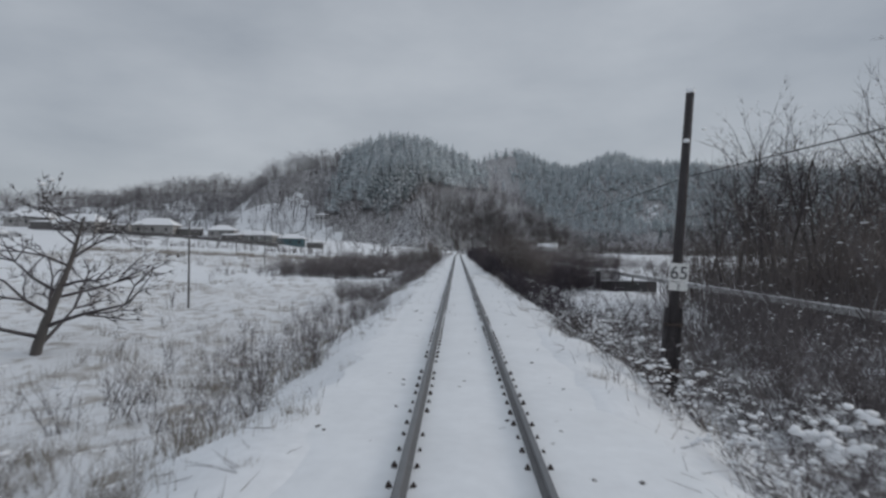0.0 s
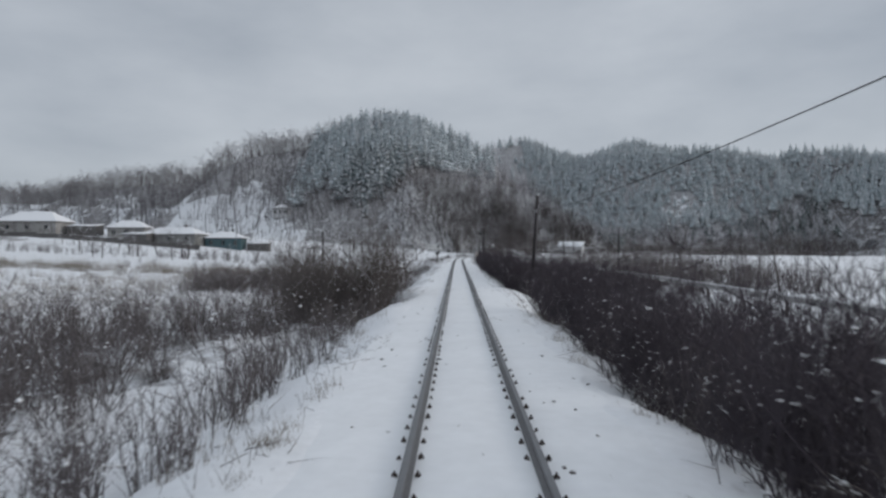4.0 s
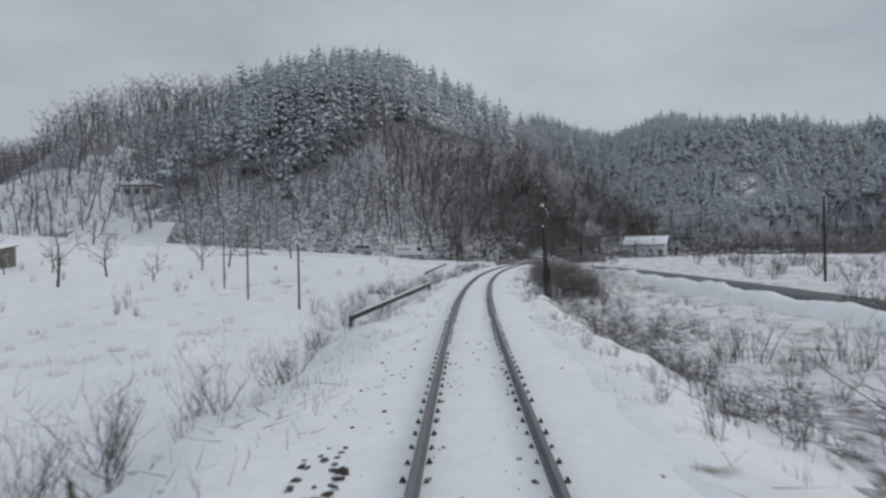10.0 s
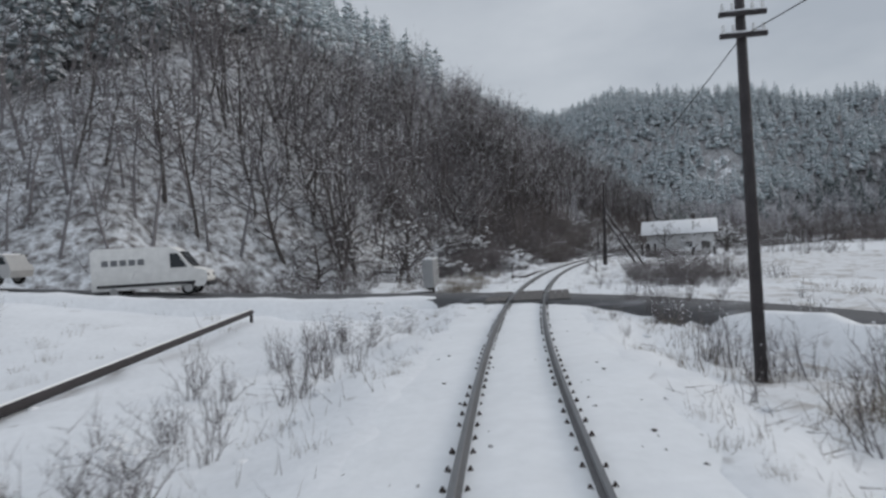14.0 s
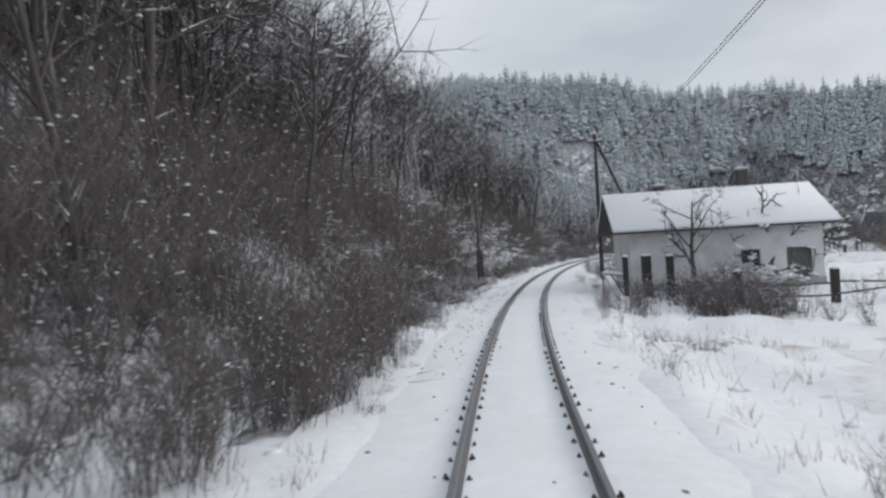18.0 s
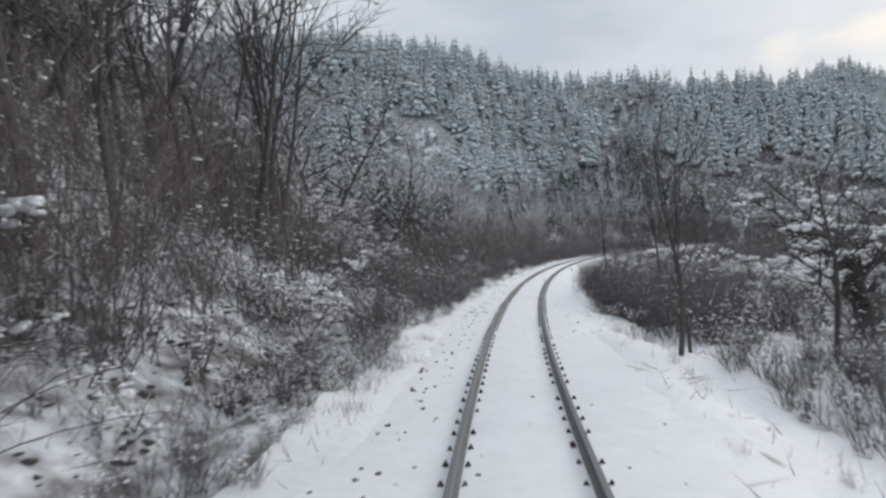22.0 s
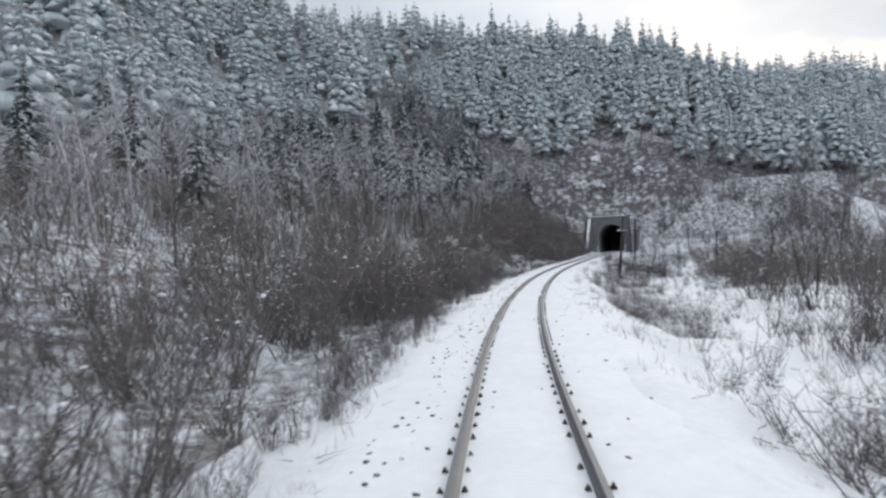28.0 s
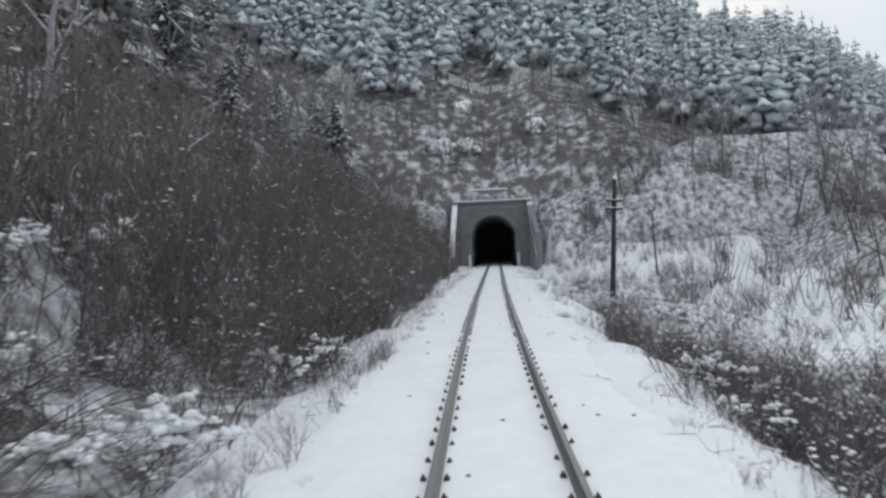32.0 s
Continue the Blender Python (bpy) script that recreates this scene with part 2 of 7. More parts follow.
# ---- building helpers ----
class Geo:
    """Vertices and faces of one mesh, with a material slot a face."""

    def __init__(self):
        self.v, self.f, self.m = [], [], []

    def add(self, verts, faces, slot=0):
        k = len(self.v)
        self.v.extend([tuple(p) for p in verts])
        self.f.extend([tuple(i + k for i in q) for q in faces])
        self.m.extend([slot] * len(faces))
        return self

    def box(self, c, size, turn=None, slot=0, bevel=0.0):
        """A box with chamfered edges, c its centre."""
        bm = bmesh.new()
        bmesh.ops.create_cube(bm, size=1.0)
        bmesh.ops.scale(bm, vec=size, verts=bm.verts)
        if bevel:
            bmesh.ops.bevel(bm, geom=bm.edges[:], offset=bevel, segments=1, affect="EDGES")
        r = turn.to_3x3() if turn else Matrix.Identity(3)
        bm.verts.index_update()
        self.add([r @ p.co + Vector(c) for p in bm.verts], [[p.index for p in q.verts] for q in bm.faces], slot)
        bm.free()
        return self

    def tube(self, pts, radii, n=6, slot=0, caps=True):
        """A tube through the points."""
        pts = [Vector(p) for p in pts]
        verts, faces = [], []
        for i, p in enumerate(pts):
            way = (pts[min(i + 1, len(pts) - 1)] - pts[max(i - 1, 0)]).normalized()
            a = way.orthogonal().normalized() if i == 0 else (a - way * a.dot(way)).normalized()
            b = way.cross(a)
            r = radii[i] if hasattr(radii, "__len__") else radii
            verts += [p + (a * math.cos(q * math.tau / n) + b * math.sin(q * math.tau / n)) * r for q in range(n)]
        for i in range(len(pts) - 1):
            for q in range(n):
                w = (q + 1) % n
                faces.append((i * n + q, i * n + w, i * n + n + w, i * n + n + q))
        if caps:
            faces += [tuple(range(n))[::-1], tuple(range((len(pts) - 1) * n, len(pts) * n))]
        return self.add(verts, faces, slot)

    def blob(self, c, size, rng, rough=0.25, slot=0, div=1):
        """A lumpy rounded clump."""
        bm = bmesh.new()
        bmesh.ops.create_icosphere(bm, subdivisions=div, radius=1.0)
        bm.verts.index_update()
        vs = [Vector((p.co.x * size[0], p.co.y * size[1], p.co.z * size[2])) * (1 + rough * (rng.random() - 0.5) * 2) + Vector(c) for p in bm.verts]
        self.add(vs, [[p.index for p in q.verts] for q in bm.faces], slot)
        bm.free()
        return self

    def prism(self, outline, depth, m, slot=0):
        """An outline in the xz plane, pushed depth along y, placed by m."""
        n = len(outline)
        verts = [m @ Vector((x, 0, z)) for x, z in outline] + [m @ Vector((x, depth, z)) for x, z in outline]
        faces = [tuple(range(n)), tuple(range(2 * n - 1, n - 1, -1))]
        faces += [(i, i + n, (i + 1) % n + n, (i + 1) % n) for i in range(n)]
        return self.add(verts, faces, slot)

    def mesh(self, name, mats, smooth=False):
        me = bpy.data.meshes.new(name)
        me.from_pydata(self.v, [], self.f)
        for k in mats:
            me.materials.append(k)
        me.polygons.foreach_set("material_index", self.m)
        if smooth:
            me.polygons.foreach_set("use_smooth", [True] * len(self.f))
        bm = bmesh.new()
        bm.from_mesh(me)
        bmesh.ops.recalc_face_normals(bm, faces=bm.faces)
        bm.to_mesh(me)
        bm.free()
        return me


def mesh_from_arrays(name, verts, faces, slots, mats, smooth=False):
    """A mesh from numpy arrays with faces of one size."""
    me = bpy.data.meshes.new(name)
    nf, k = faces.shape
    me.vertices.add(len(verts))
    me.vertices.foreach_set("co", np.ascontiguousarray(verts, dtype=np.float32).ravel())
    me.loops.add(nf * k)
    me.loops.foreach_set("vertex_index", np.ascontiguousarray(faces, dtype=np.int32).ravel())
    me.polygons.add(nf)
    me.polygons.foreach_set("loop_start", np.arange(nf, dtype=np.int32) * k)
    for q in mats:
        me.materials.append(q)
    me.polygons.foreach_set("material_index", np.ascontiguousarray(slots, dtype=np.int32))
    if smooth:
        me.polygons.foreach_set("use_smooth", np.ones(nf, dtype=bool))
    me.update(calc_edges=True)
    me.validate()
    return me


def part(name, geo, mats, parent=None, label="", smooth=False, kind=""):
    """One mesh object, under a thing or part, or on its own."""
    mats = mats if isinstance(mats, (list, tuple)) else [mats]
    ob = new(name, geo.mesh(name, mats, smooth))
    ob.parent = parent
    return tagged(ob, label=label, kind=kind)


def thing(name, place, label, category, group="", turn=0.0):
    """An Empty at a thing's base that holds its parts."""
    ob = new(name)
    ob.empty_display_size = 0.3
    ob.matrix_world = Matrix.Translation(place) @ Matrix.Rotation(turn, 4, "Z")
    return tagged(ob, label, category, group)


# ---- terrain ----
_ks = np.arange(-80.0, PORTAL_S + 0.1, 2.0)
_kx, _ky, _kh = np.interp(_ks, TS, TX), np.interp(_ks, TS, TY), np.interp(_ks, TS, TH)


def track_coords(x, y):
    """s and d of world points (arrays); past the portal d grows with the distance from it."""
    x, y = np.asarray(x, float).ravel(), np.asarray(y, float).ravel()
    s, d, past = np.empty_like(x), np.empty_like(x), np.zeros_like(x)
    for a in range(0, len(x), 20000):
        q = slice(a, a + 20000)
        dx, dy = x[q, None] - _kx, y[q, None] - _ky
        k = np.argmin(dx * dx + dy * dy, 1)
        r = np.arange(len(k))
        h = _kh[k]
        along = -np.sin(h) * dx[r, k] + np.cos(h) * dy[r, k]
        s[q] = _ks[k] + along
        side = np.cos(h) * dx[r, k] + np.sin(h) * dy[r, k]
        d[q] = side
        past[q] = np.where(k == len(_ks) - 1, np.maximum(along, 0), 0)
    return s, d, past


HILLS = [  # x, y, height, reach in x and in y
    (-34, 424, 71, 54, 71), (-95, 388, 52, 34, 45), (-167, 451, 45, 84, 53), (-330, 470, 31, 130, 90), (-520, 420, 40, 160, 160), (7, 419, 54, 38, 53),
    (52, 695, 100, 98, 81), (163, 676, 95, 64, 83), (194, 612, 83, 83, 39), (298, 622, 90, 65, 69), (352, 563, 73, 41, 66), (416, 494, 62, 59, 46),
    (457, 566, 90, 82, 50), (559, 379, 58, 110, 120), (20, 796, 81, 170, 122), (711, 530, 121, 155, 196), (320, 901, 126, 300, 150)]
LEFT_S = [-80, 150, 180, 215, 250, 285, 310, 330, 420, 480, 560, 610, 664]
LEFT_Z = [-1.7, -1.7, -1.2, -1.2, -0.8, -0.35, -0.35, -0.2, 0.0, -0.3, -0.5, -0.8, 0.0]
BANK_S = [-80, 298, 312, 345, 420, 440, 470, 520, 600, 640, 655, 664]
BANK = [0, 0, 0.55, 0.7, 0.65, 0.4, 0.3, 0.3, 0.32, 0.45, 0.8, 1.1]
FOOT = [24, 22, 13, 4.8, 4.6, 5.5, 6.5, 6.5, 6.0, 5.5, 4.4, 4.2]
RIGHT_S = [-80, 20, 160, 200, 250, 285, 320, 350, 400, 450, 600, 640, 664]
RIGHT_Z = [-1.5, -1.7, -1.8, -1.4, -0.9, -0.35, -0.3, -0.5, -0.7, -1.4, -2.4, -1.6, -0.5]


def ground_z(x, y):
    """Height of the ground at world points (arrays)."""
    x, y = np.asarray(x, float).ravel(), np.asarray(y, float).ravel()
    s, d, past = track_coords(x, y)
    a = np.abs(d)
    left = np.interp(s, LEFT_S, LEFT_Z) + np.interp(s, BANK_S, BANK) * np.clip(a - np.interp(s, BANK_S, FOOT), 0, 28)
    dy = y - 288.5
    left += np.interp(-x, [0, 8, 14, 18, 30, 60, 100, 150, 240, 300], [0, 1.0, 1.6, 2.0, 2.75, 3.8, 4.6, 4.0, 3.0, 0]) * np.exp(-(dy / np.where(dy < 0, 9 + 0.22 * np.clip(-x - 12, 0, 70), 4.0)) ** 2)
    left += 0.045 * np.clip(-x - 28, 0, 260) * np.clip((y - 90) / 120, 0, 1)
    left += 0.04 * np.clip(-x - 45, 0, 60) * np.clip((y - 215) / 30, 0, 1) * np.clip((277 - y) / 14, 0, 1)
    right = np.interp(s, RIGHT_S, RIGHT_Z) + np.clip((s - 648) / 16, 0, 1) * 0.9 * np.clip(a - 4.6, 0, 9) - 0.02 * np.clip(a - 20, 0, 60) * np.clip((s - 380) / 60, 0, 1)
    level = np.where(d < 0, left, right)
    level = level + 0.18 * np.sin(x * 0.21 + 1.3) * np.sin(y * 0.17) + 0.1 * np.sin(x * 0.63 + y * 0.41)
    crest = 2.2 + np.interp(s, [150, 168, 212, 225, 298, 304, 326, 334], [0, 0.5, 0.5, 0, 0, 0.3, 0.3, 0]) + 0.28 * np.sin(s * 0.41 + np.sign(d)) + 0.18 * np.sin(s * 1.07 + 2 * np.sign(d))
    w = np.clip((a - crest) / (1.2 + 1.6 * np.abs(np.where(d < 0, np.interp(s, LEFT_S, LEFT_Z), np.interp(s, RIGHT_S, RIGHT_Z)))), 0, 1)
    w = w * w * (3 - 2 * w)
    near = -0.145 * (1 - w) + level * w - 0.2 * np.clip((2.1 - a) / 0.6, 0, 1)
    lumps = 0.06 * np.sin(x * 1.9 + 0.8 * np.sin(y * 1.3)) * np.sin(y * 2.1 + 0.7 * np.sin(x * 1.6)) + 0.05 * np.sin(x * 0.83 + y * 0.61 + np.sin(y * 0.37)) + 0.04 * np.sin(x * 3.1 - y * 2.3)
    near = near + lumps * np.clip((a - 2.0) / 1.2, 0, 1) * np.clip((70 - a) / 20, 0, 1)
    back = np.clip(PORTAL_S - s, 0, 99)
    wing = np.clip(7.2 - back * 0.85, 0, 8) * np.clip((a - 4.9 - 0.25 * back) / 0.8, 0, 1) + 0.4 * np.clip(a - 5, 0, 20) * np.clip(1 - back / 10, 0, 1)
    near = np.where((back < 10) & (past <= 0), np.maximum(near, np.where(a > 4.9 + 0.25 * back, wing, -9)), near)
    hill = np.zeros_like(x)
    for hx, hy, hh, rx, ry in HILLS:
        hill += (hh * np.exp(-0.5 * (((x - hx) / rx) ** 2 + ((y - hy) / ry) ** 2))) ** 5
    hill = hill ** 0.2
    hill = hill * (1 + 0.05 * np.sin(x * 0.05 + 2) * np.sin(y * 0.043)) + 1.2 * np.sin(x * 0.11) * np.sin(y * 0.09 + 1) * np.clip(hill / 20, 0, 1)
    hill = np.maximum(hill - 5, 0)
    cap = np.where(d < 0, np.clip(a - np.interp(s, BANK_S, FOOT), 0, 400) * 0.85, np.clip(a - 26, 0, 500) * 0.6)
    cap = np.where(past > 0, 7.6 + 0.9 * past + 0.35 * a, cap)
    cap = np.where((past <= 0) & (s > PORTAL_S - 8), np.maximum(cap, np.clip(a - 6, 0, 60) * 0.85), cap)
    cap = np.where((x < 14) & (past <= 0), np.minimum(cap, np.clip(y - 294, 0, 400) * 0.8 + 0.03 * np.clip(-x - 40, 0, 300)), cap)
    rise = np.minimum(hill, cap)
    z = np.maximum(near, rise - 2.5 * np.exp(-np.clip(rise, 0, 60) / 6))
    return np.where(past > 0.3, np.maximum(np.minimum(hill, cap), np.minimum(7.6, 7.6 - 0.0 * a)), z)


def gz(x, y):
    return float(ground_z([x], [y])[0])


def at(s, d, sink=0.0):
    """A place on the ground by track coordinates."""
    p = on_track(s, d)
    p.z = gz(p.x, p.y) - sink
    return p

# ---- ground: a fine ribbon along the track, a coarse sheet to the horizon ----
def grid_faces(nu, nv):
    i = np.arange((nu - 1) * (nv - 1))
    a = (i // (nv - 1)) * nv + i % (nv - 1)
    return np.stack([a, a + nv, a + nv + 1, a + 1], 1)


def build_ground():
    su = np.append(np.arange(-30, PORTAL_S - 0.9, 1.0), PORTAL_S - 0.3)
    dv = np.concatenate([np.arange(-46, -14, 2.0), np.arange(-14, -6, 0.8), np.arange(-6, 6.01, 0.4), np.arange(6.8, 14, 0.8), np.arange(14, 46.1, 2.0)])
    S, D = np.meshgrid(su, dv, indexing="ij")
    h = np.interp(S, TS, TH)
    x = np.interp(S, TS, TX) + D * np.cos(h)
    y = np.interp(S, TS, TY) + D * np.sin(h)
    z = ground_z(x, y).reshape(x.shape)
    rough = np.random.default_rng(5).normal(0, 1, x.shape)
    z = z + rough * np.clip((np.abs(D) - 2.1) / 2, 0, 1) * 0.05
    v1 = np.stack([x.ravel(), y.ravel(), z.ravel()], 1)
    f1 = grid_faces(len(su), len(dv))
    # the hill over the tunnel mouth, in a finer patch
    pu, pv = np.arange(PORTAL_S, PORTAL_S + 22, 1.0), np.arange(-20, 20.1, 1.0)
    S3, D3 = np.meshgrid(pu, pv, indexing="ij")
    h3 = heading(PORTAL_S)
    o3 = on_track(PORTAL_S)
    x3 = o3.x - math.sin(h3) * (S3 - PORTAL_S) + D3 * math.cos(h3)
    y3 = o3.y + math.cos(h3) * (S3 - PORTAL_S) + D3 * math.sin(h3)
    z3 = ground_z(x3, y3) + np.random.default_rng(6).normal(0, 0.12, x3.size)
    lip = np.where(np.abs(pv) > 4.8, -0.35, 0.3)
    x3[0] = o3.x - math.sin(h3) * lip + pv * math.cos(h3)
    y3[0] = o3.y + math.cos(h3) * lip + pv * math.sin(h3)
    z3[:len(pv)] = np.where(np.abs(pv) > 4.8, ground_z(x3[0], y3[0]) + 0.05, 7.7)
    v3, f3 = np.stack([x3.ravel(), y3.ravel(), z3], 1), grid_faces(len(pu), len(pv))
    gx = np.concatenate([np.arange(-1800, -420, 60.0), np.arange(-420, 640, 5.0), np.arange(640, 1801, 60.0)])
    gy = np.concatenate([np.arange(-900, -60, 60.0), np.arange(-60, 760, 5.0), np.arange(760, 2200, 60.0)])
    X, Y = np.meshgrid(gx, gy, indexing="ij")
    zz = ground_z(X, Y)
    s, d, past = track_coords(X, Y)
    inside = (np.abs(d) < 43) & (s > -29) & (s < PORTAL_S - 1) & (past <= 0)
    deep = (np.abs(d) < 38) & (s > -24) & (s < PORTAL_S - 2) & (past <= 0)
    hole = (np.abs(d) < 19) & (s > PORTAL_S - 6) & (past < 20)
    zz = np.where(inside, zz - 0.5, zz)
    v2 = np.stack([X.ravel(), Y.ravel(), zz], 1)
    f2 = grid_faces(len(gx), len(gy))
    f2 = f2[~(deep[f2].all(1) | hole[f2].any(1))]
    xr, yr = X.ravel(), Y.ravel()
    woody = (zz > 3.5) | (zz > -0.6) & (yr > 289) & (xr > -60) & (xr < 40) | (xr > 380) & (zz > 1)
    open_slope = (xr < -58) & (zz < 26 + 5 * np.sin(xr * 0.13)) & (np.sin(xr * 0.095 + 1.1) * np.sin(yr * 0.081 + 0.4) + 0.6 * np.sin(xr * 0.24 + yr * 0.15) < 0.35)
    slot2 = ((woody & ~open_slope)[f2].sum(1) >= 3) * 3
    Sj = S + 2.2 * np.sin(D * 0.9 + S * 0.31) + rough * 1.1
    Dj = D + np.clip((np.abs(D) - 4) / 5, 0, 1) * (1.6 * np.sin(S * 0.47 + D * 0.2) + np.roll(rough, 7, 0) * 0.9)
    by_portal = np.hypot(xr - 292, yr - 527) < 58 + 14 * np.sin(xr * 0.13) * np.sin(yr * 0.11) + 5 * np.sin(xr * 0.4 + yr * 0.3)
    slot2 = np.where((slot2 == 3) & (by_portal[f2].sum(1) >= 2), 4, slot2)
    brush = np.zeros(S.size, bool)
    for s0, s1, d0, d1 in BRUSH:
        brush |= ((Sj > s0) & (Sj < s1) & (Dj > d0) & (Dj < d1)).ravel()
    brush |= (z.ravel() > 2.0) & ((S.ravel() > 300) | (S.ravel() > 270) & (D.ravel() < -24))
    slot1 = (brush[f1].sum(1) >= 3).astype(int)
    stubble = np.zeros(S.size, bool)
    for s0, s1, d0, d1 in STUBBLE:
        stubble |= ((Sj > s0) & (Sj < s1) & (Dj > d0) & (Dj < d1)).ravel()
    slot1 = np.where((stubble[f1].sum(1) >= 3) & (slot1 == 0), 2, slot1)
    me = mesh_from_arrays("ground", np.concatenate([v1, v2, v3]), np.concatenate([f1, f2 + len(v1), f3 + len(v1) + len(v2)]),
                          np.concatenate([slot1, slot2, np.full(len(f3), 4)]).astype(int), [M_GROUND, M_LITTER, M_STUBBLE, M_FLOOR, M_SCRUB], smooth=True)
    return tagged(new("ground", me), "snow-covered valley floor and wooded hillsides with dry grass showing through", "ground", kind="structure")


BRUSH = [  # strips of thicket: s from, to, d from, to
    (288.5, 346, -46, -13),     (6, 34, 5, 24), (36, 60, 4.5, 7.5), (58, 98, 3.6, 16), (113, 170, 3.2, 15), (170, 200, 5.5, 14), (228, 256, 4.5, 8.5), (80, 102, -22, -9), (101, 112, -12, -4.5),
    (316, 346, -30, -8.5), (336, 425, -40, -3.0), (425, 664, -46, -4.0), (410, 470, 7, 24), (440, 664, 27, 46)]
STUBBLE = [  # strips of dry grass under thin snow
    (-30, 62, -46, -4.4), (104, 168, -46, -13), (196, 287, 4.6, 46), (291, 345, 5.5, 46), (384, 460, 4.8, 40)]
build_ground()


# ---- track ----
def sweep(profile, s0, s1, step, d, closed=True):
    """A profile of (across, up) carried along the track at offset d."""
    ss = np.arange(s0, s1 + 0.01, step)
    n = len(profile)
    verts, faces = [], []
    for s in ss:
        p, h = on_track(s, d), heading(s)
        verts += [(p.x + u * math.cos(h), p.y + u * math.sin(h), w) for u, w in profile]
    for i in range(len(ss) - 1):
        for q in range(n if closed else n - 1):
            w = (q + 1) % n
            faces.append((i * n + q, i * n + w, i * n + n + w, i * n + n + q))
    return verts, faces


track = thing("railway_track", on_track(0), "single railway track half buried in fresh snow", "railway track")
track.matrix_world = Matrix.Identity(4)
RAIL = [(-0.075, -0.152), (-0.075, -0.135), (-0.014, -0.112), (-0.008, -0.05), (-0.035, -0.036), (-0.036, -0.008), (-0.028, 0.0),
        (0.028, 0.0), (0.036, -0.008), (0.035, -0.036), (0.008, -0.05), (0.014, -0.112), (0.075, -0.135), (0.075, -0.152)]
for side in (-0.7525, 0.7525):
    g = Geo()
    v, f = sweep(RAIL, -24, PORTAL_S + 30, 2.0, side)
    g.add(v, f)
    g.m = [1 if i % 14 in (5, 6, 7) else 0 for i in range(len(f))]
    part("rail", g, [M_RAIL, M_RAILTOP], track, "dark steel rail with a worn bright head")

bed_geo = Geo()
_rng = np.random.default_rng(9)
prof = [(-2.35, -0.185), (-2.05, -0.155), (-1.6, -0.146), (-1.2, -0.14), (-0.95, -0.15), (-0.84, -0.162), (-0.66, -0.162), (-0.55, -0.15), (-0.2, -0.13), (0.2, -0.128),
        (0.55, -0.15), (0.66, -0.162), (0.84, -0.162), (0.95, -0.15), (1.2, -0.14), (1.6, -0.146), (2.05, -0.155), (2.35, -0.185)]
v, f = sweep(prof, -26, PORTAL_S + 28, 0.6, 0.0, closed=False)
edge = np.zeros(len(v) // len(prof))
for wl_, am in ((0.13, 0.16), (0.31, 0.12), (0.83, 0.09), (2.1, 0.06)):
    edge = edge + am * np.sin(np.arange(len(edge)) * wl_ * 2.0 + am * 40)
moved = []
for i, (x, y, z) in enumerate(v):
    row, k = divmod(i, len(prof))
    if k in (0, 1, len(prof) - 2, len(prof) - 1):
        hh = heading(-26 + 0.6 * row)
        push = (edge[row] if k < 2 else edge[-1 - row]) + _rng.normal(0, 0.03)
        x, y = x + push * math.cos(hh), y + push * math.sin(hh)
    moved.append((x, y, z + _rng.normal(0, 0.006)))
v = moved
bed_geo.add(v, f)
bed = part("track_bed", bed_geo, M_BED, None, "ballast bed and sleepers under smooth fresh snow", True, "structure")
tagged(bed, category="track bed")


def clip_geo():
    g = Geo()
    g.box((0, 0, 0.0), (0.07, 0.055, 0.035), bevel=0.008)
    g.tube([(0, 0, 0.01), (0, 0, 0.05)], [0.019, 0.016], 6)
    return g


clip_mesh = clip_geo().mesh("fastening", [M_RUST])
cv = np.array([p.co[:] for p in clip_mesh.vertices])
cf = [list(p.vertices) for p in clip_mesh.polygons]
rest = Geo()
for k in range(int((PORTAL_S + 20) / 0.6)):
    s = -6 + 0.6 * k
    h = heading(s)
    for side in (-0.7525, 0.7525):
        for off in (-0.115, 0.115):
            if random.random() < 0.1:
                continue
            p = on_track(s + random.uniform(-0.03, 0.03), side + off * 1.12, -0.152 + random.uniform(-0.018, 0.012))
            if 2 < s < 46:
                ob = new("fastening", clip_mesh)
                ob.parent = track
                ob.matrix_world = Matrix.Translation(p) @ Matrix.Rotation(h, 4, "Z")
            else:
                m = np.array(Matrix.Rotation(h, 3, "Z"))
                rest.add(cv @ m.T + np.array(p), cf)
part("fastening", rest, M_RUST, track, "iron rail fastenings half sunk in snow", kind="stuff")
for s, side in ((17 * SPEED + 10.5, -0.7525), (17 * SPEED + 11.5, 0.7525), (22.9 * SPEED + 14, 0.7525), (31 * SPEED + 19, 0.7525), (13 * SPEED + 14, 0.7525)):
    for off in (-0.03, 0.03):
        g = Geo()
        g.box((0, 0, -0.075), (0.03, 0.7, 0.075), bevel=0.008)
        for k in (-0.25, -0.08, 0.08, 0.25):
            g.tube([(off * 0.9, k, -0.07), (off * 1.9, k, -0.07)], 0.016, 6)
        ob = part("fishplate", g, M_RUST, track)
        ob.matrix_world = Matrix.Translation(on_track(s, side + off)) @ Matrix.Rotation(heading(s), 4, "Z")


